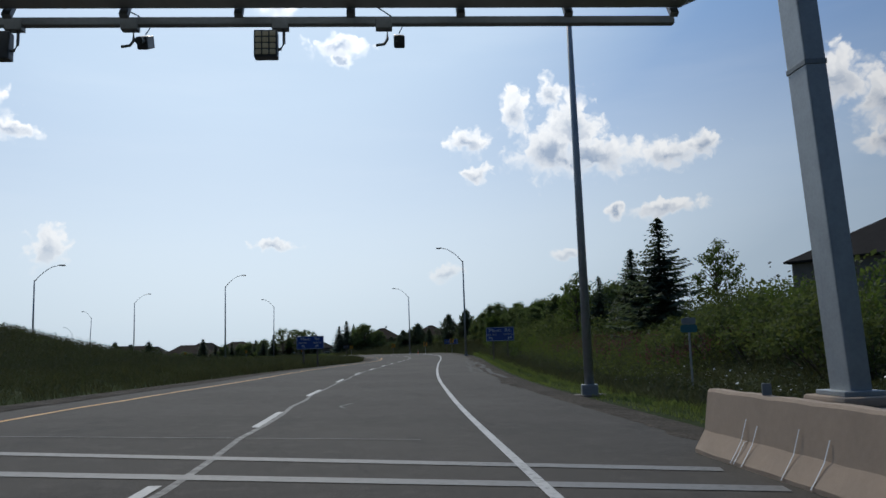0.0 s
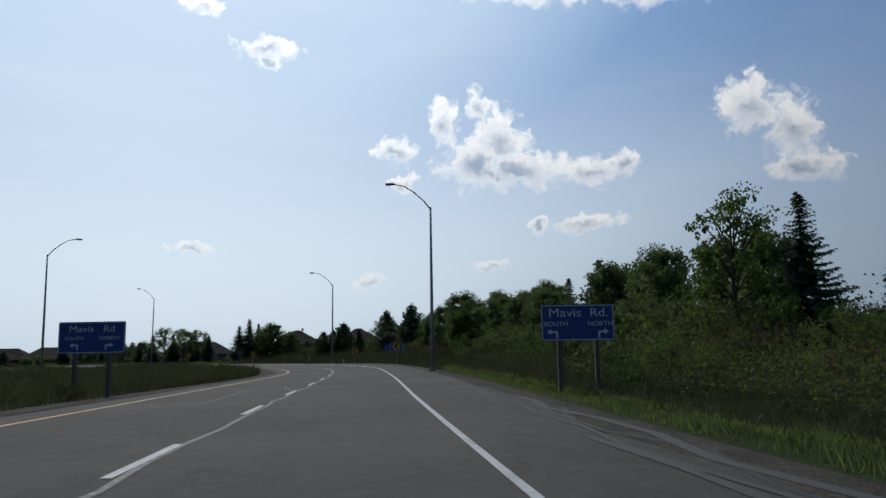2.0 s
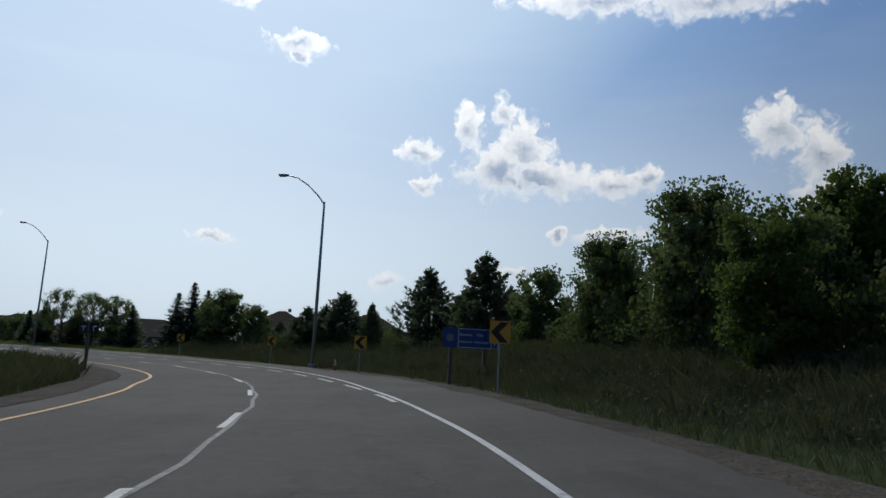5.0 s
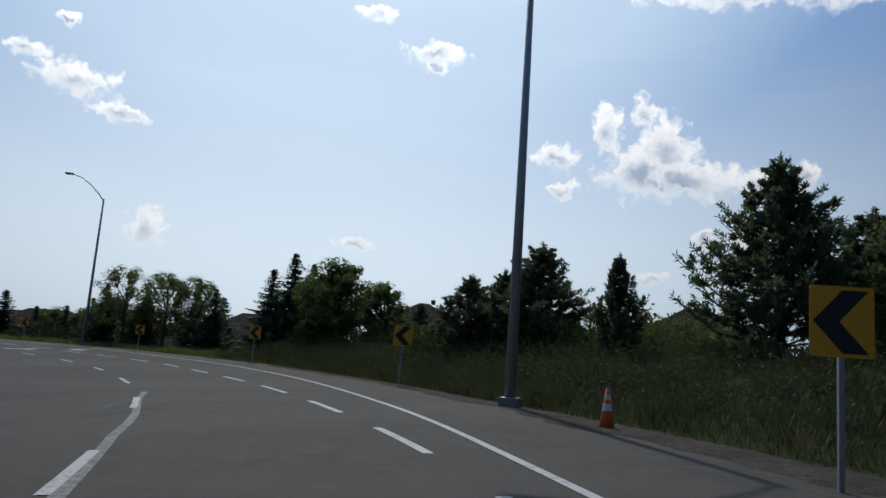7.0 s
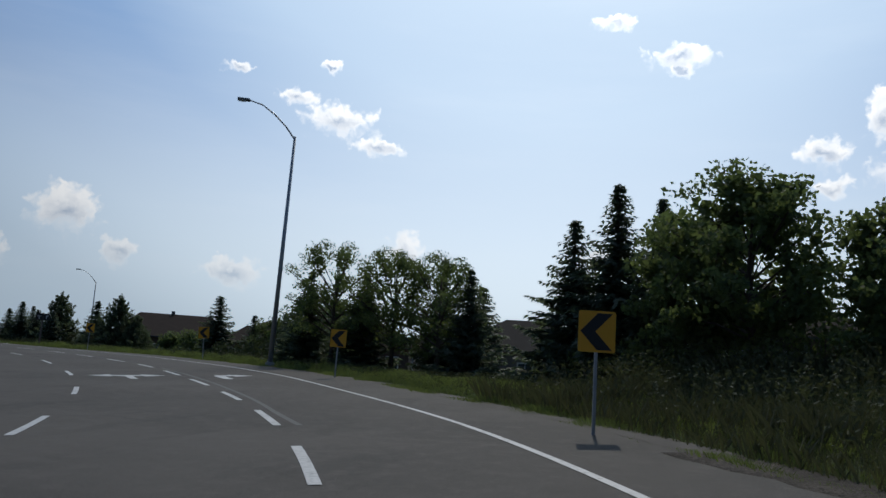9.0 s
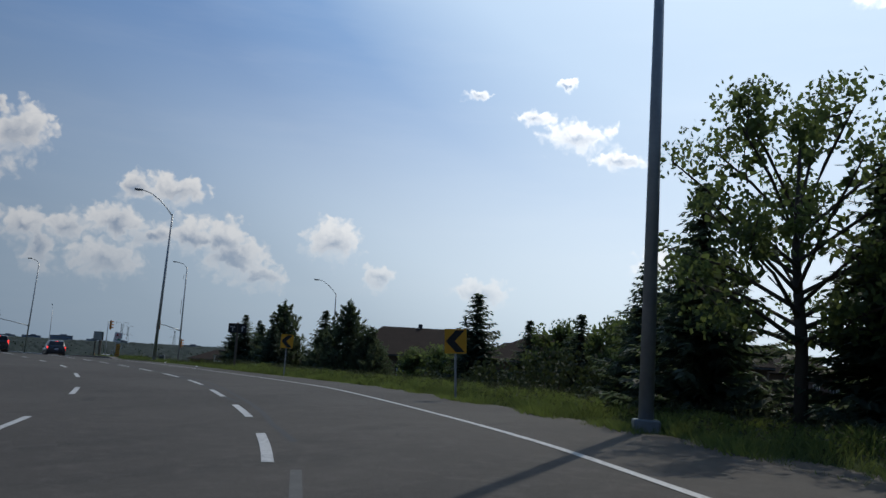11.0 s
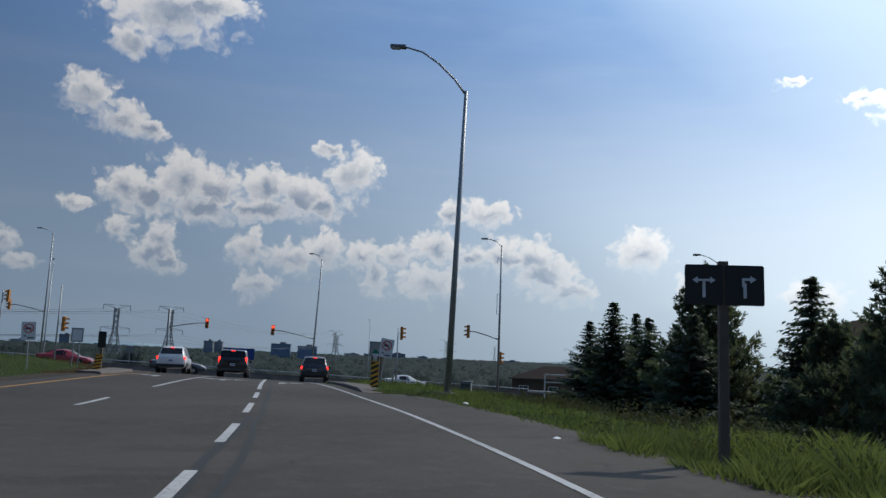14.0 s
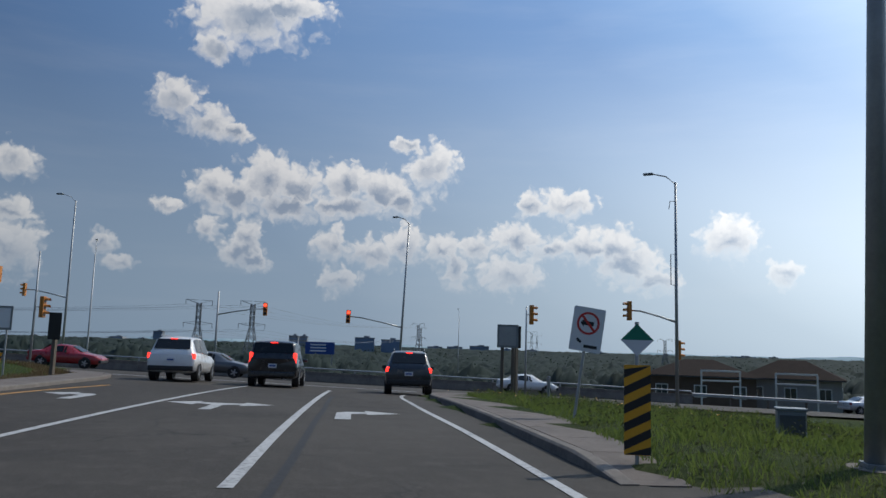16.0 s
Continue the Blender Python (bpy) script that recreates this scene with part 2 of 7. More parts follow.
def asphalt_material():
    mat, n, bsdf = material("asphalt")
    where = n.add("ShaderNodeTexCoord").outputs["Object"]
    grit = n.noise(where, 48.0, 4.0, 0.75).outputs[0]
    wide = n.noise(where, 0.16, 5.0, 0.6).outputs[0]
    patch = n.noise(n.vec("MULTIPLY", where, (1.0, 0.3, 1.0)), 0.9, 6.0, 0.65).outputs[0]
    mottle = n.noise(where, 3.2, 5.0, 0.7).outputs[0]
    colour = n.mix(n.step(wide, 0.35, 0.68), (0.043, 0.0375, 0.0315), (0.066, 0.058, 0.049))
    colour = n.mix(n.math("MULTIPLY", n.step(patch, 0.50, 0.70), 0.6), colour, (0.027, 0.024, 0.021))
    colour = n.mix(n.math("MULTIPLY", n.step(mottle, 0.47, 0.70), 0.55), colour, (0.083, 0.073, 0.063))
    colour = n.mix(n.math("MULTIPLY", n.step(grit, 0.5, 0.68), 0.6), colour, (0.13, 0.115, 0.10))
    # fine net of cracks
    net = n.add("ShaderNodeTexVoronoi", feature="DISTANCE_TO_EDGE", ins={"Vector": n.vec("ADD", where, n.vec("SCALE", n.noise(where, 1.3, 3.0).outputs["Color"])), "Scale": 0.33}).outputs["Distance"]
    broken = n.math("MULTIPLY", n.math("SUBTRACT", 1.0, n.step(net, 0.002, 0.008)), n.step(n.noise(where, 0.22, 2.0).outputs[0], 0.5, 0.62))
    colour = n.mix(n.math("MULTIPLY", broken, 0.55), colour, (0.018, 0.018, 0.018))
    n.put(bsdf.inputs["Base Color"], colour)
    n.put(bsdf.inputs["Roughness"], n.math("MULTIPLY_ADD", grit, 0.2, 0.75))
    bsdf.inputs["Specular IOR Level"].default_value = 0.25
    n.put(bsdf.inputs["Normal"], n.add("ShaderNodeBump", ins={"Strength": 0.5, "Distance": 0.006, "Height": n.noise(where, 110.0, 2.0).outputs[0]}))
    return mat


def paint_line(name, base, under=(0.06, 0.06, 0.06)):
    mat, n, bsdf = material(name)
    where = n.add("ShaderNodeTexCoord").outputs["Object"]
    worn = n.math("ADD", n.math("MULTIPLY", n.noise(where, 14.0, 6.0, 0.7).outputs[0], 0.7), n.math("MULTIPLY", n.noise(where, 0.7, 3.0).outputs[0], 0.3))
    n.put(bsdf.inputs["Base Color"], n.mix(n.step(worn, 0.46, 0.66), base, tuple(0.35 * b + 0.65 * u for b, u in zip(base, under))))
    bsdf.inputs["Roughness"].default_value = 0.6
    n.put(bsdf.inputs["Normal"], n.add("ShaderNodeBump", ins={"Strength": 0.3, "Distance": 0.004, "Height": n.noise(where, 90.0, 2.0).outputs[0]}))
    return mat


def ground_material():
    mat, n, bsdf = material("meadow_ground")
    where = n.add("ShaderNodeTexCoord").outputs["Object"]
    wide = n.noise(where, 0.05, 5.0, 0.6).outputs[0]
    mid = n.noise(where, 0.9, 5.0, 0.65).outputs[0]
    fine = n.noise(where, 18.0, 4.0, 0.7).outputs[0]
    colour = n.mix(n.step(wide, 0.35, 0.7), (0.035, 0.055, 0.02), (0.065, 0.072, 0.032))
    colour = n.mix(n.step(mid, 0.45, 0.7), colour, (0.045, 0.065, 0.02))
    colour = n.mix(n.math("MULTIPLY", n.step(fine, 0.45, 0.7), 0.6), colour, (0.028, 0.04, 0.014))
    n.put(bsdf.inputs["Base Color"], colour)
    bsdf.inputs["Roughness"].default_value = 0.95
    bsdf.inputs["Specular IOR Level"].default_value = 0.05
    n.put(bsdf.inputs["Normal"], n.add("ShaderNodeBump", ins={"Strength": 0.8, "Distance": 0.08, "Height": fine}))
    return mat


def glow_material(name, colour, strength):
    mat, n, bsdf = material(name)
    bsdf.inputs["Base Color"].default_value = (*colour, 1)
    bsdf.inputs["Emission Color"].default_value = (*colour, 1)
    bsdf.inputs["Emission Strength"].default_value = strength
    bsdf.inputs["Roughness"].default_value = 0.2
    return mat


def gloss_paint(name, base, rough=0.25, coat=0.8, metal=0.0):
    mat, n, bsdf = material(name)
    where = n.add("ShaderNodeTexCoord").outputs["Object"]
    dust = n.noise(where, 3.0, 5.0, 0.65).outputs[0]
    n.put(bsdf.inputs["Base Color"], n.mix(n.math("MULTIPLY", n.step(dust, 0.5, 0.8), 0.2), base, (0.18, 0.17, 0.15)))
    n.put(bsdf.inputs["Roughness"], n.math("MULTIPLY_ADD", dust, 0.2, rough - 0.06))
    bsdf.inputs["Coat Weight"].default_value = coat
    bsdf.inputs["Coat Roughness"].default_value = 0.06
    bsdf.inputs["Metallic"].default_value = metal
    return mat


ASPHALT = asphalt_material()
WHITE_LINE = paint_line("white_road_paint", (0.46, 0.455, 0.44))
PALE_LINE = paint_line("pale_line_on_road", (0.17, 0.168, 0.165))
ORANGE_LINE = paint_line("orange_road_paint", (0.62, 0.30, 0.05))
TAR = surface("tar_seal", (0.022, 0.022, 0.023), 0.8, 0, 2.0, 0.2)
TYRE_MARK = surface("dark_tyre_mark", (0.040, 0.037, 0.034), 0.85, 0, 3.0, 0.5, 0, 60, (0.055, 0.05, 0.045))
WORN_SEAM = surface("pale_worn_seam", (0.105, 0.10, 0.095), 0.8, 0, 5.0, 0.5, 0, 60, (0.06, 0.058, 0.055))
SEAL = surface("pale_crack_filler", (0.33, 0.325, 0.31), 0.7, 0, 6.0, 0.45, 0, 60, (0.08, 0.078, 0.075))
def gravel_material():
    mat, n, bsdf = material("gravel")
    where = n.add("ShaderNodeTexCoord").outputs["Object"]
    stones = n.add("ShaderNodeTexVoronoi", ins={"Vector": where, "Scale": 26.0})
    wide = n.noise(where, 0.8, 5.0, 0.65).outputs[0]
    tone = n.math("MULTIPLY", stones.outputs["Color"], 1.0)
    colour = n.mix(tone, (0.030, 0.026, 0.021), (0.13, 0.11, 0.088))
    colour = n.mix(n.math("MULTIPLY", n.step(wide, 0.42, 0.66), 0.6), colour, (0.030, 0.026, 0.021))
    n.put(bsdf.inputs["Base Color"], colour)
    bsdf.inputs["Roughness"].default_value = 0.95
    bsdf.inputs["Specular IOR Level"].default_value = 0.1
    n.put(bsdf.inputs["Normal"], n.add("ShaderNodeBump", ins={"Strength": 1.0, "Distance": 0.02, "Height": n.math("SUBTRACT", 1.0, stones.outputs["Distance"])}))
    return mat


GRAVEL = gravel_material()
MEADOW = ground_material()
CONCRETE = surface("weathered_concrete", (0.42, 0.315, 0.23), 0.85, 0, 1.6, 0.25, 0.5, 70.0, (0.29, 0.225, 0.17))
PATH_CONCRETE = surface("worn_brown_grey_paving", (0.20, 0.165, 0.14), 0.9, 0, 1.4, 0.35, 0.6, 50.0, (0.10, 0.085, 0.075))
KERB_CONCRETE = surface("dirty_kerb_concrete", (0.24, 0.205, 0.175), 0.88, 0, 1.6, 0.35, 0.5, 60.0, (0.10, 0.09, 0.08))
PALE_CONCRETE = surface("pale_concrete", (0.40, 0.37, 0.33), 0.85, 0, 1.2, 0.3, 0.5, 60.0)
STEEL = surface("galvanised_steel", (0.42, 0.44, 0.45), 0.5, 0.55, 2.5, 0.25, 0.1, 40.0)
DULL_STEEL = surface("dull_grey_steel", (0.27, 0.29, 0.30), 0.55, 0.4, 2.0, 0.25)
DARK_STEEL = surface("dark_steel", (0.10, 0.11, 0.12), 0.5, 0.3, 2.0, 0.25)
TIMBER = surface("grey_timber_post", (0.16, 0.13, 0.10), 0.85, 0, 5.0, 0.3, 0.4, 40.0)
BLACK = surface("black_sheeting", (0.015, 0.015, 0.016), 0.5, 0, 3.0, 0.2)
SIGN_BLUE = surface("blue_sign_sheeting", (0.012, 0.06, 0.27), 0.4, 0, 1.5, 0.12)
SIGN_WHITE = surface("white_sign_sheeting", (0.72, 0.73, 0.74), 0.45, 0, 1.5, 0.1)
SIGN_YELLOW = surface("yellow_sign_sheeting", (0.80, 0.38, 0.02), 0.42, 0, 1.5, 0.1)
SIGN_GREEN = surface("green_sign_sheeting", (0.0, 0.20, 0.12), 0.4, 0, 1.5, 0.1)
SIGN_TEAL = surface("teal_sign_sheeting", (0.02, 0.14, 0.17), 0.45, 0, 1.5, 0.15)
SIGN_RED = surface("red_sign_sheeting", (0.55, 0.03, 0.02), 0.4, 0, 1.5, 0.1)
CONE_ORANGE = surface("orange_plastic", (0.75, 0.13, 0.03), 0.5, 0, 4.0, 0.2)
SIGNAL_YELLOW = surface("signal_yellow_housing", (0.55, 0.20, 0.03), 0.45, 0, 3.0, 0.15)
BARK = surface("bark", (0.10, 0.08, 0.06), 0.9, 0, 5.0, 0.4, 0.8, 30.0)
RUBBER = surface("tyre_rubber", (0.02, 0.02, 0.02), 0.85, 0, 6.0, 0.2)
RIM = surface("alloy_rim", (0.5, 0.5, 0.52), 0.3, 0.8, 6.0, 0.1)
CAR_GLASS = gloss_paint("dark_car_glass", (0.008, 0.009, 0.010), 0.14, 0.25)
CAR_GLASS.node_tree.nodes["Principled BSDF"].inputs["Specular IOR Level"].default_value = 0.3
BRICK_BROWN = surface("brown_brick", (0.15, 0.10, 0.075), 0.85, 0, 1.5, 0.3, 0.4, 20.0)
BRICK_GREY = surface("grey_brown_brick", (0.22, 0.19, 0.165), 0.85, 0, 1.5, 0.3, 0.4, 20.0)
SHINGLE = dull(surface("brown_roof_shingle", (0.040, 0.029, 0.024), 0.9, 0, 1.2, 0.3, 0.5, 14.0))
SHINGLE_GREY = dull(surface("dark_grey_roof_shingle", (0.026, 0.024, 0.024), 0.9, 0, 1.2, 0.3, 0.5, 14.0))
SIDING = surface("pale_house_siding", (0.34, 0.32, 0.30), 0.75, 0, 1.5, 0.2)
TRIM_WHITE = surface("white_trim", (0.7, 0.69, 0.66), 0.6, 0, 2.0, 0.1)
PANE = gloss_paint("window_pane", (0.04, 0.05, 0.06), 0.08, 1.0)
LEAF_MAPLE = leaf_material("broad_leaves", (0.052, 0.078, 0.040), (0.135, 0.17, 0.072))
LEAF_LIGHT = leaf_material("light_broad_leaves", (0.032, 0.056, 0.018), (0.105, 0.145, 0.04))
LEAF_SHRUB = leaf_material("shrub_leaves", (0.040, 0.060, 0.026), (0.115, 0.137, 0.052), 0.75, 0.4)
NEEDLE_SPRUCE = leaf_material("spruce_needles", (0.048, 0.068, 0.056), (0.11, 0.14, 0.10), 0.6)
NEEDLE_PINE = leaf_material("pine_needles", (0.050, 0.070, 0.054), (0.115, 0.14, 0.095), 0.6)
LEAF_DARK = leaf_material("dark_shrub_leaves", (0.018, 0.028, 0.015), (0.050, 0.062, 0.030), 0.8, 0.22)
GRASS_GREEN = leaf_material("verge_grass_blades", (0.050, 0.076, 0.027), (0.15, 0.185, 0.07), 0.7, 0.45)
GRASS_LAWN = leaf_material("fresh_mown_grass", (0.054, 0.088, 0.030), (0.14, 0.18, 0.062), 0.7, 0.45)
GRASS_TALL = leaf_material("tall_meadow_grass", (0.034, 0.044, 0.024), (0.096, 0.098, 0.055), 0.8, 0.26)
WEED = leaf_material("dull_weed_leaves", (0.030, 0.042, 0.022), (0.085, 0.092, 0.05), 0.8, 0.25)
WEED_GREEN = leaf_material("fresh_weed_leaves", (0.045, 0.068, 0.020), (0.13, 0.155, 0.05), 0.8, 0.42)
GRASS_RED = leaf_material("reddish_weed_heads", (0.075, 0.04, 0.045), (0.15, 0.07, 0.08), 0.8, 0.25)
GRASS_DRY = leaf_material("dry_brown_grass", (0.09, 0.062, 0.036), (0.20, 0.145, 0.085), 0.8, 0.2)
# the bluish cast of distance haze is mixed into this leaf colour
FAR_WOOD_HAZED = leaf_material("far_wood_leaves_hazed", (0.019, 0.032, 0.030), (0.050, 0.068, 0.058), 0.9, 0.3)


# ---- mesh helpers ----
def mesh_object(name, bm, mat, parent=None, label="", smooth=False):
    me = bpy.data.meshes.new(name)
    bm.to_mesh(me)
    bm.free()
    for m in (mat if isinstance(mat, (list, tuple)) else [mat]):
        me.materials.append(m)
    if smooth:
        me.polygons.foreach_set("use_smooth", [True] * len(me.polygons))
    ob = new(name, me)
    if parent is not None:
        ob.parent = parent
    if label:
        tagged(ob, label)
    return ob


def part(name, bm, mat, parent, label="", smooth=False):
    return mesh_object(name, bm, mat, parent, label, smooth)


def thing(name, m, label, category, group="", kind=""):
    ob = new(name)
    ob.empty_display_size = 0.2
    ob.matrix_basis = m
    return tagged(ob, label, category, group, kind)


def box(bm, size, at=(0, 0, 0), bevel=0.0, turn=None):
    m = Matrix.Translation(at) @ (turn or Matrix.Identity(4)) @ Matrix.Diagonal((*size, 1))
    made = bmesh.ops.create_cube(bm, size=1.0, matrix=m)
    if bevel:
        edges = {e for v in made["verts"] for e in v.link_edges}
        bmesh.ops.bevel(bm, geom=list(edges), offset=bevel, segments=2, affect="EDGES", profile=0.6)
    return bm


def tube(bm, points, radii, sides=10, caps=True):
    """A tapered tube along a line of points."""
    rings = []
    pts = [Vector(p) for p in points]
    for i, p in enumerate(pts):
        along = (pts[min(i + 1, len(pts) - 1)] - pts[max(i - 1, 0)]).normalized()
        a = along.orthogonal().normalized() if abs(along.z) < 0.99 else Vector((1, 0, 0))
        b = along.cross(a)
        r = radii[i] if hasattr(radii, "__len__") else radii
        rings.append([bm.verts.new(p + (a * math.cos(k * math.tau / sides) + b * math.sin(k * math.tau / sides)) * r) for k in range(sides)])
    for lo, hi in zip(rings, rings[1:]):
        # match the nearest start so that the skin is not twisted
        shift = min(range(sides), key=lambda s: (lo[0].co - hi[s].co).length)
        hi[:] = hi[shift:] + hi[:shift]
        for k in range(sides):
            bm.faces.new((lo[k], lo[(k + 1) % sides], hi[(k + 1) % sides], hi[k]))
    if caps:
        bm.faces.new(rings[0][::-1])
        bm.faces.new(rings[-1])
    bmesh.ops.recalc_face_normals(bm, faces=bm.faces[:])
    return bm


def slab(bm, outline, depth, y=0.0):
    """A flat outline in x and z, given depth along y from the front at y."""
    front = [bm.verts.new((x, y, z)) for x, z in outline]
    back = [bm.verts.new((x, y + depth, z)) for x, z in outline]
    bm.faces.new(front)
    bm.faces.new(back[::-1])
    for i in range(len(outline)):
        j = (i + 1) % len(outline)
        bm.faces.new((front[j], front[i], back[i], back[j]))
    bmesh.ops.recalc_face_normals(bm, faces=bm.faces[:])
    return bm


def rounded(w, h, r, cx=0.0, cz=0.0, steps=4):
    out = []
    for sx, sz, a0 in ((1, 1, 0), (-1, 1, 90), (-1, -1, 180), (1, -1, 270)):
        for k in range(steps + 1):
            a = radians(a0 + 90 * k / steps)
            out.append((cx + sx * (w / 2 - r) + r * math.cos(a), cz + sz * (h / 2 - r) + r * math.sin(a)))
    return out


def sheet_mesh(name, verts, faces, mat, parent=None, smooth=True):
    me = bpy.data.meshes.new(name)
    me.from_pydata([tuple(v) for v in verts], [], faces)
    me.materials.append(mat)
    if smooth:
        me.polygons.foreach_set("use_smooth", [True] * len(me.polygons))
    ob = new(name, me)
    if parent is not None:
        ob.parent = parent
    return ob


def cards_mesh(name, quads, mat):
    """A mesh of loose four-cornered leaves, from an array n x 4 x 3."""
    q = np.asarray(quads, np.float32).reshape(-1, 3)
    count = len(q) // 4
    me = bpy.data.meshes.new(name)
    me.vertices.add(len(q))
    me.vertices.foreach_set("co", q.ravel())
    me.loops.add(len(q))
    me.loops.foreach_set("vertex_index", np.arange(len(q), dtype=np.int32))
    me.polygons.add(count)
    me.polygons.foreach_set("loop_start", np.arange(count, dtype=np.int32) * 4)
    me.update(calc_edges=True)
    me.validate()
    me.materials.append(mat)
    return me


def lettering(words, size, mat, parent, x, z, y=-0.012, align="CENTER"):
    curve = bpy.data.curves.new("lettering", "FONT")
    curve.body, curve.size, curve.align_x, curve.extrude, curve.offset = words, size, align, 0.002, 0.0
    ob = new("lettering", curve)
    dg = bpy.context.evaluated_depsgraph_get()
    me = bpy.data.meshes.new_from_object(ob.evaluated_get(dg))
    bpy.data.objects.remove(ob)
    me.materials.clear()
    me.materials.append(mat)
    ob = new("lettering", me)
    ob.parent = parent
    ob.matrix_basis = pose(x, y, z, 90, 0, 0)
    return ob


# ---- the line of the road ----
def glide(points, step=1.0):
    """A smooth line through points, at even steps."""
    p = np.array(points, float)
    p = np.vstack([2 * p[0] - p[1], p, 2 * p[-1] - p[-2]])
    out = []
    for i in range(1, len(p) - 2):
        a, b, c, d = p[i - 1 : i + 3]
        u = np.linspace(0, 1, 40, endpoint=False)[:, None]
        out.append(0.5 * (2 * b + (c - a) * u + (2 * a - 5 * b + 4 * c - d) * u**2 + (3 * b - a - 3 * c + d) * u**3))
    line = np.vstack([*out, p[-2]])
    run = np.concatenate([[0], np.cumsum(np.linalg.norm(np.diff(line, axis=0), axis=1))])
    s = np.arange(0, run[-1], step)
    return np.stack([np.interp(s, run, line[:, k]) for k in (0, 1)], 1)


RIGHT_LINE = glide([(1.0, -60), (1.2, -20), (1.35, 8), (1.6, 21), (2.25, 36.5), (3.6, 57), (5.2, 78), (6.3, 97), (6.25, 105.6), (5.6, 114), (4.9, 120.6), (3.5, 127.8), (1.2, 136.2), (-3.3, 147.6), (-9.5, 158.5), (-18.7, 169.2), (-23.6, 173.7), (-28.6, 177.5), (-37.1, 182.9), (-42.6, 185.6), (-49.7, 188.6), (-56.3, 191.0), (-63.9, 193.3), (-71.6, 195.3), (-78.4, 197.1), (-85.3, 198.9), (-92.5, 201.2), (-98.5, 204.6), (-101.5, 208.5)])
LANE_LEFT = glide([(-2.04, -60), (-2.1, 8), (-2.13, 21), (-1.62, 38.01), (-0.38, 56.21), (0.98, 73.12), (2.22, 90.01), (2.72, 104), (2.26, 112.81), (1.08, 120.52), (-1.14, 128.52), (-4.08, 136.61), (-7.43, 143.34), (-12.05, 151), (-17.73, 158.44), (-24.91, 165.73), (-34.32, 173.12), (-43.15, 178.22), (-53.75, 182.86), (-65.9, 186.98), (-72.12, 189.03), (-81.65, 192.14), (-88.37, 194.38), (-98.4, 197.61)])
LANE_RIGHT = glide([(6.03, 103), (5.82, 109.29), (4.5, 119.48), (2.11, 129.77), (-2.26, 140.57), (-7.86, 150.76), (-11.97, 156.84), (-17.58, 163.23), (-24.4, 169.7), (-30.37, 174.45), (-38.57, 179.46), (-44.86, 182.68), (-52.36, 185.71), (-62.47, 189.28), (-71.78, 192.26), (-78.98, 194.45), (-86.98, 196.95), (-97.49, 200.24)])
LEFT_LINE = glide([(-6.8, -60), (-6.7, 8), (-6.4, 20), (-5.6, 32), (-5, 46), (-3.7, 63), (-2.6, 78), (-1.4, 94), (-0.93, 104), (-1.1, 112.01), (-1.66, 116.53), (-2.5, 123.03), (-4.86, 130.51), (-8.35, 138.2), (-13.18, 146.24), (-19.66, 154.31), (-27.64, 162.12), (-37.63, 169.77), (-49.6, 176.65), (-61.55, 181.82), (-73.53, 186.12), (-85.59, 190.12), (-91.91, 192.49)])

# cross road: its middle, its direction and the side beyond it
MID, ALONG, BEYOND = np.array([-115.0, 201.0]), np.array([0.30, 0.954]), np.array([-0.954, 0.30])
# along the right line: run in metres, cross fall in degrees, rise in metres
BED = [(0, -1.70, 0.000), (60, -1.87, 0.025), (90, -1.52, -0.017), (120, -0.03, -0.008), (140, 1.07, -0.014), (155, 1.96, -0.001), (170, 2.76, 0.073), (185, 2.45, 0.073), (200, 2.22, 0.064), (215, 2.17, 0.036), (230, 2.32, 0.033), (245, 1.97, 0.094), (260, 0.91, 0.109), (275, -0.29, 0.066), (290, -0.03, 0.040), (310, -0.53, 0.000), (335, -0.46, -0.000)]


def nearest(xy):
    """Run along the right line and distance from it, right positive."""
    xy = np.asarray(xy, float).reshape(-1, 2)
    ref = RIGHT_LINE
    best = np.full(len(xy), 1e18)
    idx = np.zeros(len(xy), int)
    for lo in range(0, len(ref), 40):
        d = ((xy[:, None] - ref[None, lo : lo + 40]) ** 2).sum(2)
        k = d.argmin(1)
        v = d[np.arange(len(xy)), k]
        m = v < best
        best[m], idx[m] = v[m], k[m] + lo
    tan = np.gradient(ref, axis=0)
    tan /= np.linalg.norm(tan, axis=1, keepdims=True)
    off = xy - ref[idx]
    t = tan[idx]
    side = off[:, 0] * t[:, 1] - off[:, 1] * t[:, 0]
    sign = np.where(side >= 0, 1.0, -1.0)
    ahead = (off * t).sum(1)
    return idx + ahead, sign * np.hypot(side, np.maximum(np.abs(ahead) - 0.7, 0.0))


BED_S, BED_FALL, BED_RISE = (np.array(c) for c in zip(*BED))
BED_FALL = np.tan(np.radians(BED_FALL))


def smooth(v, lo, hi):
    u = np.clip((np.asarray(v, float) - lo) / (hi - lo), 0, 1)
    return u * u * (3 - 2 * u)


def crossing_plane(xy):
    off = np.asarray(xy, float).reshape(-1, 2) - MID
    return -0.97 - 0.04 * np.clip(off @ BEYOND, -60, 26) - 0.033 * np.clip(off @ ALONG, -60, 60)


def road_z(xy):
    xy = np.asarray(xy, float).reshape(-1, 2)
    run, d = nearest(xy)
    tilt = np.interp(run, BED_S, BED_FALL) * np.clip(d + 2.0, -14, 9) + np.interp(run, BED_S, BED_RISE)
    p = crossing_plane(xy)
    west = smooth(-xy[:, 0], 60, 100)
    k = 0.25
    low = -k * np.log(np.exp(-np.clip(p, -40, 40) / k) + 1.0)
    return tilt + np.where(-xy[:, 0] > 60, low, 0.0) * west


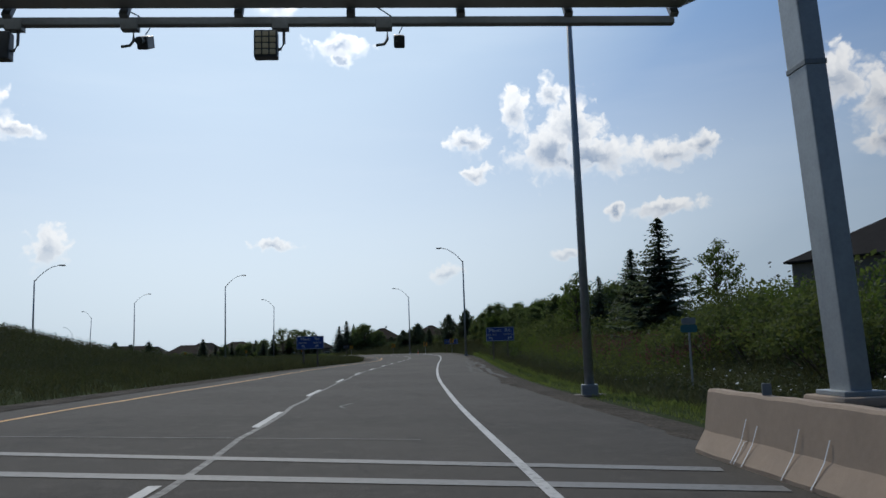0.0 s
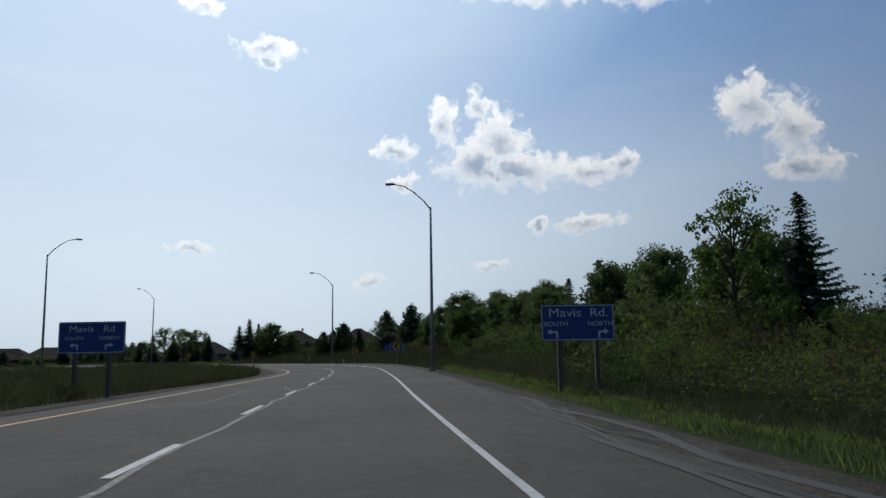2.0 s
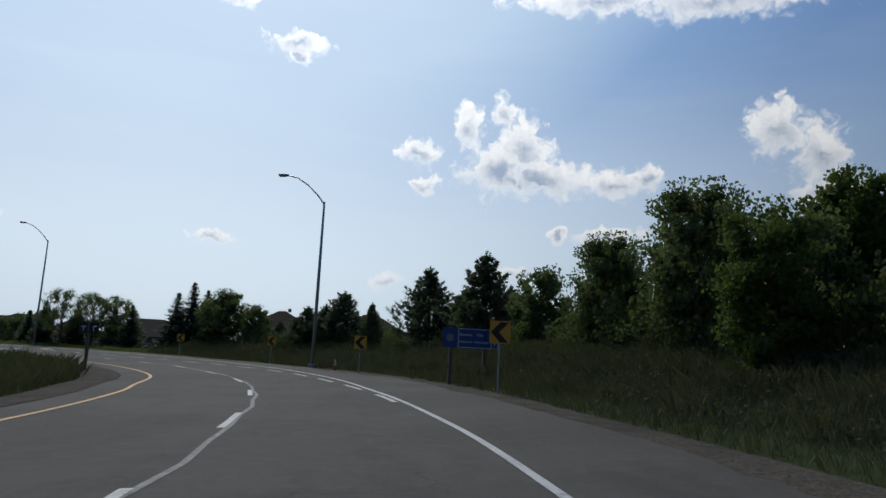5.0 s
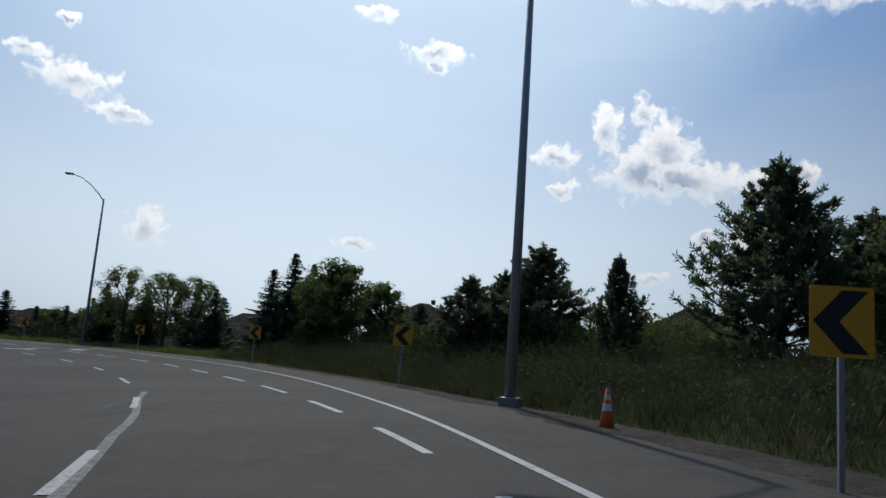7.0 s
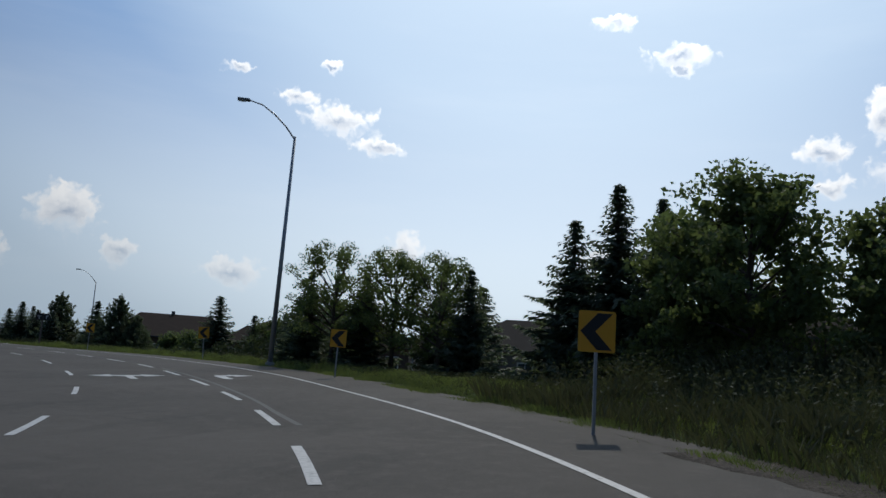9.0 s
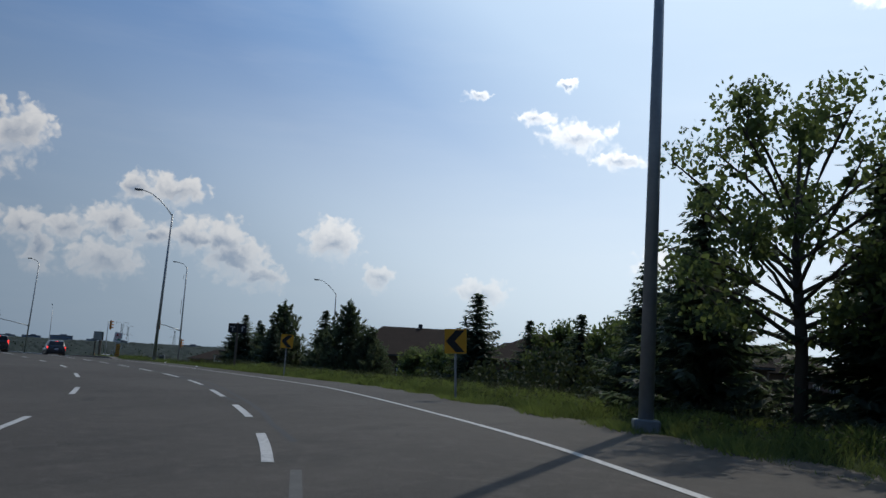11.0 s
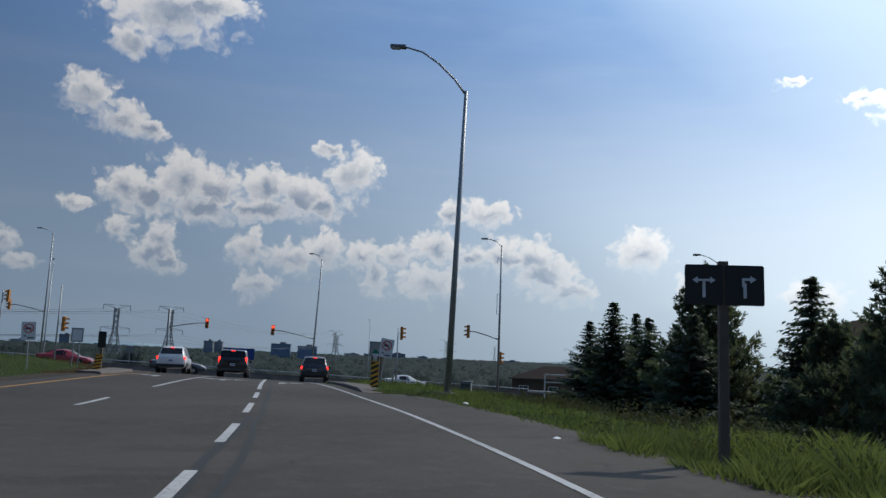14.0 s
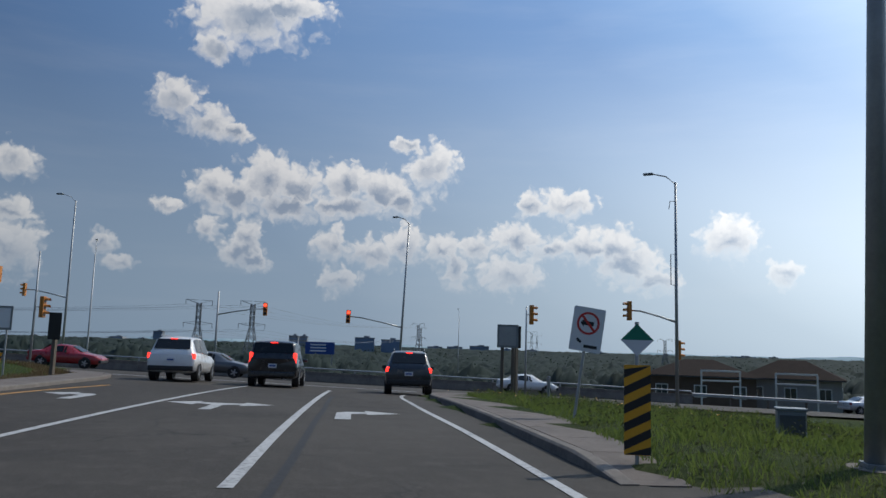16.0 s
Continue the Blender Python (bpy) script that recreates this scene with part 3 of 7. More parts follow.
S_BANK, S_CURVE, S_FALL = nearest([(6, 92)])[0][0], nearest([(5, 120)])[0][0], nearest([(-14, 164)])[0][0]
S_END = nearest([(-30, 178.5)])[0][0]


def land_z(xy):
    """The height of the land, with the bed of the road sunk under the paving."""
    xy = np.asarray(xy, float).reshape(-1, 2)
    x, y = xy[:, 0], xy[:, 1]
    run, d = nearest(xy)
    base = road_z(xy)
    rise = 1.7 * smooth(d, 6, 15) + 1.8 * smooth(d, 15, 34)
    bank = 1.35 * smooth(d, 4, 11) + 0.5 * smooth(d, 14, 40)
    fall = -2.6 * smooth(d, 4.2, 15) - 1.2 * smooth(d, 15, 45)
    u = smooth(run, S_BANK - 20, S_CURVE)
    w = smooth(run, S_FALL - 10, S_END)
    right = rise * (1 - u) + u * ((1 - w) * bank + w * fall)
    # the fall dies out towards the corner of the crossing
    corner = smooth(-x, 62, 88)
    right = right * (1 - corner) + corner * (-0.25 * smooth(d, 4, 14) - 1.2 * smooth(d, 16, 40))
    left = 0.45 * smooth(-d, 12, 18) + 0.5 * smooth(-d, 20, 60)
    out = base + np.where(d > 0, right, left)
    out = out + 3.3 * np.exp(-(((x + 33) / 10) ** 2 + ((y - 56) / 17) ** 2))
    # under the paving
    nose = smooth(-x, 73.2, 75.4)
    paved = np.where(d > 0, (1 - smooth(d, 2.2, 4.2)) * (1 - nose) + nose * (1 - smooth(d, 0.75, 1.1)), 1 - smooth(-d, 10.0, 12.5))
    out = out - 0.14 * paved + 0.13 * nose * smooth(d, 0.8, 1.3) * (1 - smooth(d, 3.0, 8.0))
    # cross road and all that lies beyond it
    off = xy - MID
    n_, a_ = off @ BEYOND, off @ ALONG
    cross = smooth(n_, -16, -9)
    p = crossing_plane(xy)
    out = out * (1 - cross) + cross * (p - 0.14)
    beyond = smooth(n_, 9.8, 48)
    out = out - beyond * 7.0 - 4.0 * smooth(n_, 50, 300) + 6.5 * smooth(n_, 350, 1700)
    far_right = smooth(d, 45, 120) * (run > S_FALL)
    out = out * (1 - far_right) + far_right * np.minimum(out, -4.0 - 4.0 * smooth(d, 100, 400))
    away = np.hypot(x + 60, y - 150)
    out = np.where(away > 900, out * (1 - smooth(away, 900, 1800)) + smooth(away, 900, 1800) * (-7.0), out)
    return out


def ground_at(x, y):
    return float(land_z([(x, y)])[0])


# width of the paved shoulder beyond the right line, by run
SHOULDER = [(0, 3.1), (60, 3.1), (85, 2.55), (100, 2.65), (127, 2.95), (150, 2.9), (165, 2.5), (175, 2.85), (188, 2.85), (200, 2.15), (215, 2.0), (235, 2.0), (255, 1.9), (263, 2.25), (272, 2.2), (282, 1.95), (292, 1.85), (300, 1.85)]


def offset(line, d):
    t = np.gradient(line, axis=0)
    t /= np.linalg.norm(t, axis=1, keepdims=True)
    return line + np.stack([t[:, 1], -t[:, 0]], 1) * d


PAVED_RIGHT = offset(RIGHT_LINE, np.interp(np.arange(len(RIGHT_LINE)), *zip(*SHOULDER))[:, None])[:299]


# ---- large structure ----
def axis(lo, hi, step, reach):
    core = list(np.arange(lo, hi + step, step))
    out, grow, at = [], step * 1.15, hi + step
    while at < reach:
        at += grow
        out.append(at)
        grow *= 1.17
    left, grow, at = [], step * 1.15, lo
    while at > -reach:
        at -= grow
        left.append(at)
        grow *= 1.17
    return np.array(left[::-1] + core + out)


def build_ground():
    xs, ys = axis(-125, 40, 1.25, 4600), axis(-20, 225, 1.25, 4600)
    gx, gy = np.meshgrid(xs, ys)
    xy = np.stack([gx.ravel(), gy.ravel()], 1)
    z = land_z(xy)
    v = np.column_stack([xy, z])
    nx, ny = len(xs), len(ys)
    i = np.arange((nx - 1) * (ny - 1))
    r, c = i // (nx - 1), i % (nx - 1)
    a = r * nx + c
    faces = np.stack([a, a + 1, a + nx + 1, a + nx], 1)
    ob = sheet_mesh("ground", v.tolist(), faces.tolist(), MEADOW)
    tagged(ob, "rough green and straw coloured meadow land round the ramp", "ground", kind="structure")


def far_hills():
    """A pale ring of distant hills that closes the view, with haze painted in."""
    mat, n, bsdf = material("hazed_glowing_hills")
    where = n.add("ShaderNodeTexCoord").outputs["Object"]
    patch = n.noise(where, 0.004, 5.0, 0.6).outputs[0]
    # air haze is put into this blue-grey tint, which also glows
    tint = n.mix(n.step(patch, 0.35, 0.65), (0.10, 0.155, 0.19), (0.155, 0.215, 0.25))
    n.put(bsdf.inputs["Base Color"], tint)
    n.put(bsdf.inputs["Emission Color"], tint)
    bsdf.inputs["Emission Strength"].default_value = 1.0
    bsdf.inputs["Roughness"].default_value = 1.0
    a = np.linspace(0, math.tau, 721)
    top = 9 + 7 * np.sin(a * 9) + 5 * np.sin(a * 23 + 1) + 2.5 * np.sin(a * 61 + 2) + 1.5 * np.sin(a * 143)
    verts, faces = [], []
    for r, z in ((4100, top), (4000, top * 0.5 - 12), (3900, np.full_like(a, -60.0))):
        verts += np.column_stack([-60 + r * np.cos(a), 150 + r * np.sin(a), z]).tolist()
    k = len(a)
    for j in range(2):
        faces += [(j * k + i, j * k + i + 1, (j + 1) * k + i + 1, (j + 1) * k + i) for i in range(k - 1)]
    tagged(sheet_mesh("backdrop", verts, faces, mat), "low hills far across the valley, painted haze blue and glowing", "hills", kind="structure")


def along(line, ref):
    """The points of line that stand square to those of ref."""
    return line[((line[None] - ref[:, None]) ** 2).sum(2).argmin(1)]


def ribbon(name, left, right, lift, mat, cols=2, drop=0.0, parent=None):
    """A strip of paving or paint between two lines, laid on the road's height."""
    verts, faces = [], []
    n = len(left)
    for k in range(cols):
        u = k / (cols - 1)
        row = left * (1 - u) + right * u
        z = road_z(row) + lift - drop * u
        verts.append(np.column_stack([row, z]))
    v = np.concatenate(verts)
    for k in range(cols - 1):
        for i in range(n - 1):
            faces.append((k * n + i, (k + 1) * n + i, (k + 1) * n + i + 1, k * n + i + 1))
    return sheet_mesh(name, v.tolist(), faces, mat, parent)


def build_road():
    ref = offset(LANE_LEFT, 0.0)
    left = along(offset(LEFT_LINE, -1.3), ref)
    right = along(np.vstack([PAVED_RIGHT, RIGHT_LINE[nearest([(-75.5, 197.0)])[0].astype(int)[0] :] + (0.2, 0.75)]), ref)
    tagged(ribbon("road", left, right, 0.0, ASPHALT, 16), "worn dark grey asphalt ramp with a tilted curve", "road", kind="structure")
    # cross road
    a = np.arange(-120.0, 121.0, 4.0)
    near = MID + np.outer(a, ALONG) - BEYOND * 10.0
    far = MID + np.outer(a, ALONG) + BEYOND * 9.6
    verts, faces = [], []
    for k in range(6):
        row = near * (1 - k / 5) + far * k / 5
        z = crossing_plane(row)
        if k == 0:
            # meets the ramp's end
            w = 1 - smooth(np.abs(a), 26, 44)
            z = z * (1 - w) + (road_z(row) - 0.004) * w
        verts.append(np.column_stack([row, z]))
    n = len(a)
    for k in range(5):
        for i in range(n - 1):
            faces.append((k * n + i, k * n + i + 1, (k + 1) * n + i + 1, (k + 1) * n + i))
    tagged(sheet_mesh("cross_road", np.concatenate(verts).tolist(), faces, ASPHALT), "grey asphalt road crossing behind the waiting cars", "road", kind="structure")
    a = np.linspace(0, 1, 33)[:, None]
    low_side = np.array((-91.5, 189.8)) * (1 - a) + np.array((-112.3, 178.0)) * a
    high_side = np.array((-93.0, 201.6)) * (1 - a) + np.array((-105.5, 217.0)) * a
    tagged(ribbon("junction", low_side, high_side, -0.008, ASPHALT, 26), "dark asphalt where ramp and cross road meet", "road", kind="structure")
    # shoulders of loose gravel
    ragged = np.random.default_rng(4)
    worn = glide(PAVED_RIGHT[::2], 0.5)
    bite = np.convolve(ragged.normal(0, 0.5, len(worn)), np.ones(7) / 7, "same")
    edge = offset(worn, -0.15 - np.abs(bite)[:, None])
    # the loose gravel is widest beside the straight
    dusty = (smooth(np.arange(len(worn)) * 0.5, 60, 80) * (1 - smooth(np.arange(len(worn)) * 0.5, 130, 150)))[:, None]
    rows = [(edge - (offset(worn, 0.04) - worn), -0.05), (edge, 0.003), (offset(worn, -0.02), 0.003), (offset(worn, 0.45 + 0.25 * dusty), -0.02), (offset(worn, 0.95 + 0.4 * dusty), -0.07 - 0.15 * dusty[:, 0])]
    verts = np.concatenate([np.column_stack([p, road_z(p) + up]) for p, up in rows]).tolist()
    k = len(worn)
    cut = 440
    for lo, hi, mat, label, kind in ((0, cut, GRAVEL, "loose brown-grey gravel shoulder between asphalt and grass", "gravel"), (cut, k - 1, ASPHALT, "crumbling asphalt edge beside the grass", "road edge")):
        faces = [(j * k + i, (j + 1) * k + i, (j + 1) * k + i + 1, j * k + i + 1) for j in range(0 if lo == 0 else 2, 4) for i in range(lo, hi)]
        used = sorted({v for f in faces for v in f})
        back = {v: n for n, v in enumerate(used)}
        tagged(sheet_mesh("shoulder", [verts[v] for v in used], [tuple(back[v] for v in f) for f in faces], mat), label, kind, kind="structure")
    tagged(ribbon("apron", along(offset(RIGHT_LINE, 0.4)[282:301], offset(RIGHT_LINE, 0.4)[282:301]), along(offset(RIGHT_LINE, 2.0)[282:301], offset(RIGHT_LINE, 0.4)[282:301]), -0.012, ASPHALT, 4), "asphalt apron before the paved nose of the kerb", "road", kind="structure")
    edge = offset(LEFT_LINE, -1.1)
    tagged(ribbon("gravel_shoulder", offset(LEFT_LINE, -2.6), edge, -0.06, GRAVEL, 4, -0.072), "narrow gravel strip beside the orange edge line", "gravel", kind="structure")


def stripe(name, line, width, mat, label, lift=0.007):
    ob = ribbon(name, offset(line, -width / 2), offset(line, width / 2), lift, mat, 2)
    return tagged(ob, label, "road marking", kind="structure")


def dashes(line, start, dash, gap, width, group, label, stop=None):
    fine = glide(line[::4], 0.25)
    at, stop = start, stop or len(fine) * 0.25
    while at + dash < stop:
        piece = fine[int(at * 4) : int((at + dash) * 4) + 1]
        ob = ribbon("lane_dash", offset(piece, -width / 2), offset(piece, width / 2), 0.007, WHITE_LINE, 2)
        tagged(ob, label, "road marking", group, "structure")
        at += dash + gap


build_ground()
far_hills()
build_road()
END = nearest([(-97, 203.4)])[0].astype(int)[0]
stripe("right_edge_line", RIGHT_LINE[:END], 0.115, WHITE_LINE, "solid white edge line along the outer lane")
stripe("left_edge_line", LEFT_LINE, 0.12, ORANGE_LINE, "solid orange edge line along the inner lane")
# ---- lamp posts ----
def lamp_post(x, y, height, arm_to, label, reach=2.4, lean=(0.0, 0.0), foot=0.30):
    """A tapered steel post; arm_to is the heading of its arm, degrees left of +y."""
    z = ground_at(x, y)
    ob = thing("street_lamp", pose(x, y, z, lean[0], lean[1], 0) @ pose(0, 0, 0, 0, 0, arm_to), label, "street lamp", "lamp posts along the ramp")
    top = height
    bm = tube(bmesh.new(), [(0, 0, foot - 0.02), (0, 0, top * 0.5), (0, 0, top)], [0.125, 0.098, 0.065], 12)
    part("post", bm, STEEL, ob, smooth=True)
    pts = [(0, 0.0, top - 0.15), (0, 0.45, top + 0.42), (0, reach * 0.45, top + 1.0), (0, reach * 0.72, top + 1.42), (0, reach, top + 1.58)]
    part("arm", tube(bmesh.new(), pts, [0.045, 0.042, 0.038, 0.035, 0.032], 8), STEEL, ob, smooth=True)
    bm = box(bmesh.new(), (0.26, 0.62, 0.13), (0, reach + 0.26, top + 1.58), 0.045)
    part("lamp_head", bm, DULL_STEEL, ob)
    bm = box(bmesh.new(), (0.2, 0.34, 0.05), (0, reach + 0.34, top + 1.505), 0.02)
    part("lens", bm, SIGN_WHITE, ob, "pale glass lens under the head")
    bm = box(bmesh.new(), (0.24 + foot * 0.6, 0.24 + foot * 0.6, foot), (0, 0, foot / 2), foot * 0.1)
    part("transformer_base", bm, DULL_STEEL, ob)
    bm = tube(bmesh.new(), [(0, 0, -0.6), (0, 0, foot * 0.13)], 0.27 + foot * 0.5, 20)
    part("footing", bm, KERB_CONCRETE, ob, "round weathered concrete footing")
    return ob


GREY_POST = "tall grey steel street lamp with curved arm"
lamp_post(5.2, 20.15, 11.6, 80, GREY_POST + " near the shoulder")
lamp_post(8.65, 87.1, 10.8, 80, GREY_POST + " beside the straight")
lamp_post(3.75, 136.75, 10.05, 75, GREY_POST + " outside the curve")
lamp_post(-25.9, 178.65, 11.45, 120, GREY_POST + " beside the dark trees", lean=(-1.6, 0.3))
lamp_post(-74.5, 200.0, 11.2, 150, GREY_POST + " on the green corner", lean=(0.0, 2.6), foot=0.06)
lamp_post(-23.8, 115.9, 11.2, -80, GREY_POST + " in the meadow")
lamp_post(-47.7, 150.1, 11.2, -80, GREY_POST + " in the meadow")
lamp_post(-37.1, 84.2, 9.0, -80, GREY_POST + " on the scrubby mound")
lamp_post(-92.9, 236.3, 11.0, 150, GREY_POST + " behind the houses")


# ---- road markings ----
dashes(LANE_LEFT, 5.8, 3.0, 5.35, 0.12, "lane dashes", "white dash of the lane line on asphalt", 139.0)
dashes(LANE_LEFT, 139.2, 2.6, 5.3, 0.12, "lane dashes", "white dash of the lane line on asphalt", 285.0)
dashes(LANE_RIGHT, 5.1, 2.85, 2.45, 0.13, "lane dashes", "white dash of the lane line on asphalt", 130.2)
cut = ((LANE_RIGHT - np.array((-75.2, 193.25))) ** 2).sum(1).argmin()
stripe("lane_line", LANE_RIGHT[cut:-2], 0.13, WHITE_LINE, "solid white lane line before the stop line")
cut = ((LANE_LEFT - np.array((-75.2, 190.1))) ** 2).sum(1).argmin()
stripe("lane_line", LANE_LEFT[cut:-2], 0.13, WHITE_LINE, "solid white lane line before the stop line")
stripe("stop_line", np.linspace((-103.2, 191.9), (-101.4, 205.2), 14), 0.4, WHITE_LINE, "white stop line across the ramp's end")
stripe("joint_line", np.linspace((-6.2, 10.05), (3.3, 7.75), 12), 0.26, PALE_LINE, "pale line across the asphalt under the gantry")
stripe("joint_line", np.linspace((-6.2, 8.55), (3.4, 6.65), 12), 0.28, PALE_LINE, "pale line across the asphalt under the gantry")
stripe("joint_line", np.linspace((-6.2, 11.7), (0.4, 10.6), 8), 0.05, SEAL, "thin pale joint across the asphalt")


def wander(line, amount, size, seed):
    """A crack that strays to either side of a line."""
    rng = np.random.default_rng(seed)
    fine = glide(line[::3], 0.4)
    k = np.interp(np.arange(len(fine)), np.arange(0, len(fine) + size, size), rng.uniform(-1, 1, len(fine) // size + 2)[: len(np.arange(0, len(fine) + size, size))])
    t = np.gradient(fine, axis=0)
    t /= np.linalg.norm(t, axis=1, keepdims=True)
    return fine + np.stack([t[:, 1], -t[:, 0]], 1) * (k * amount)[:, None]


stripe("sealed_crack", wander(offset(LANE_LEFT, 0.11)[63:186], 0.08, 5, 3), 0.09, SEAL, "pale sealed crack wandering along the lane line", 0.005)
stripe("sealed_crack", wander(offset(LANE_LEFT, 0.10)[184:200], 0.07, 4, 5), 0.13, SEAL, "pale sealed crack wandering along the lane line", 0.005)
stripe("sealed_crack", glide([(-3.33, 133.5), (-3.62, 134.7), (-3.4, 135.5), (-3.1, 135.2)], 0.25), 0.06, WORN_SEAM, "short pale sealed crack branching from the lane line", 0.005)
stripe("sealed_crack", wander(offset(LANE_RIGHT, 0.3)[58:82], 0.06, 6, 9), 0.11, WORN_SEAM, "pale worn seam beside the lane dashes", 0.004)
stripe("sealed_crack", wander(offset(LANE_RIGHT, 0.3)[81:150], 0.10, 6, 9), 0.10, TAR, "dark tar seam beside the lane dashes", 0.004)
stripe("sealed_crack", wander(np.array(glide([(-1.95, 58.6), (-1.88, 59.7), (-1.71, 60.6), (-1.70, 61.8), (-1.55, 62.5), (-1.54, 65.3), (-1.32, 68.2)])), 0.03, 3, 8), 0.045, SEAL, "pale sealed crack wandering in the inner lane", 0.005)
stripe("sealed_crack", glide([(-0.03, 70.0), (-0.09, 68.6), (0.0, 67.2), (0.25, 66.4), (0.5, 65.9)], 0.3), 0.05, SEAL, "short hooked pale crack at the lane line", 0.005)
stripe("sealed_crack", wander(offset(LANE_RIGHT, 0.05)[88:122], 0.10, 6, 10), 0.12, TAR, "dark tar seam beside the lane dashes", 0.004)
stripe("sealed_crack", wander(offset(RIGHT_LINE, 2.6)[95:135], 0.35, 6, 11), 0.10, TAR, "dark crack in the outer shoulder", 0.005)
for off, lo, hi, wide, seed in ((1.75, 97, 112, 0.16, 14), (2.15, 99, 124, 0.11, 15), (2.75, 92, 120, 0.22, 16)):
    stripe("tyre_streak", wander(offset(RIGHT_LINE, off)[lo:hi], 0.22, 7, seed), wide, TYRE_MARK, "dark tyre streak over the dusty shoulder", 0.008)
stripe("sealed_crack", glide([(-0.84, 17.8), (-0.98, 17.3), (-1.05, 16.95), (-1.02, 16.65), (-0.88, 16.25)], 0.15), 0.05, SEAL, "short hooked pale crack in the lane", 0.005)


def arrow(x, y, heading, kinds, scale=1.0):
    """A turn arrow painted on the road; heading left of +y in degrees."""
    shapes = []
    w = 0.13
    if kinds == "right":
        shapes.append([(-w - 0.3, -1.35), (w - 0.22, -1.35), (w - 0.22, 0.25), (0.30, 0.55), (0.30, 0.95), (-0.2, 0.95), (-w - 0.3, 0.55)])
        shapes.append([(0.28, 0.08), (1.05, 0.76), (0.22, 1.45)])
    if kinds == "left":
        shapes.append([(w + 0.3, -1.35), (w + 0.3, 0.55), (0.2, 0.95), (-0.30, 0.95), (-0.30, 0.55), (0.22 - w, 0.25), (0.22 - w, -1.35)])
        shapes.append([(-0.28, 0.08), (-0.22, 1.45), (-1.05, 0.76)])
    if kinds == "both":
        shapes.append([(-w, -1.35), (w, -1.35), (w, 0.2), (0.55, 0.5), (0.55, 0.85), (-0.55, 0.85), (-0.55, 0.5), (-w, 0.2)])
        shapes.append([(0.52, 0.0), (1.25, 0.66), (0.50, 1.32)])
        shapes.append([(-0.52, 0.0), (-0.50, 1.32), (-1.25, 0.66)])
    h = radians(heading)
    fwd, right = np.array((-math.sin(h), math.cos(h))), np.array((math.cos(h), math.sin(h)))
    verts, faces = [], []
    for s in shapes:
        pts = np.array([np.array((x, y)) + right * u * scale + fwd * v * scale for u, v in s])
        z = road_z(pts) + 0.009
        faces.append(list(range(len(verts), len(verts) + len(s))))
        verts += np.column_stack([pts, z]).tolist()
    bm = bmesh.new()
    vs = [bm.verts.new(v) for v in verts]
    for f in faces:
        bm.faces.new([vs[i] for i in f])
    bmesh.ops.triangulate(bm, faces=bm.faces[:])
    ob = mesh_object("turn_arrow", bm, WHITE_LINE)
    tagged(ob, "worn white %s turn arrow painted on asphalt" % ("double" if kinds == "both" else kinds), "road marking", "turn arrows", "structure")


arrow(-21.36, 168.93, 47, "right", 0.94)
arrow(-23.45, 166.6, 48, "both", 0.93)
arrow(-82.2, 196.5, 73, "right", 0.8)
arrow(-84.2, 194.3, 73, "both", 0.85)
arrow(-86.5, 191.7, 73, "left", 0.8)


# ---- signs ----
def post_of(bm, x, y, z0, z1, kind="steel"):
    if kind == "steel":
        return box(bm, (0.05, 0.045, z1 - z0), (x, y, (z0 + z1) / 2), 0.006)
    return box(bm, (0.12, 0.14, z1 - z0), (x, y, (z0 + z1) / 2), 0.01)


def chevron(x, y, z_mid, facing, lean=0.0):
    """A yellow curve sign on one post. facing: the heading it is read along."""
    g = ground_at(x, y)
    ob = thing("chevron_sign", pose(x, y, g, 0, lean, facing), "yellow curve sign with black chevron on a steel post", "road sign", "chevron signs round the curve")
    h = z_mid - g
    part("post", post_of(bmesh.new(), 0, 0.03, -0.4, h + 0.3), STEEL, ob)
    part("panel", slab(bmesh.new(), rounded(0.57, 0.63, 0.03, 0, h), 0.004), SIGN_YELLOW, ob)
    m, w, t = 0.28, 0.23, 0.285
    out = [(-t + 0.03, h), (-t + 0.03 + 0.26, h + m), (-t + 0.03 + 0.26 + w, h + m), (-t + 0.03 + w, h), (-t + 0.03 + 0.26 + w, h - m), (-t + 0.03 + 0.26, h - m)]
    part("chevron", slab(bmesh.new(), out, 0.003, -0.004), BLACK, ob, "black chevron pointing along the curve")
    part("back_bracket", box(bmesh.new(), (0.4, 0.02, 0.04), (0, 0.012, h + 0.15), 0.004), STEEL, ob)
    return ob


chevron(9.03, 111.2, 1.99, -6)
chevron(6.0, 127.15, 1.72, 0)
chevron(0.85, 143.9, 1.72, 12, 1.5)
chevron(-7.5, 158.4, 1.72, 20)
chevron(-18.7, 171.5, 1.60, 32, 1.0)
chevron(-32.7, 182.65, 1.67, 46, -3.0)
chevron(-48.6, 190.6, 1.65, 56, 1.0)


def framed_panel(ob, w, h, z, mat, edge=0.025, bottom_y=0.0):
    part("panel", slab(bmesh.new(), rounded(w, h, 0.05, 0, z), 0.012, bottom_y), mat, ob)
    bm = bmesh.new()
    for sx in (-1, 1):
        box(bm, (edge, 0.004, h - 0.06), (sx * (w / 2 - 0.03), bottom_y - 0.003, z))
    for sz in (-1, 1):
        box(bm, (w - 0.06, 0.004, edge), (0, bottom_y - 0.004, z + sz * (h / 2 - 0.03)))
    part("border", bm, SIGN_WHITE, ob, "thin white border line")


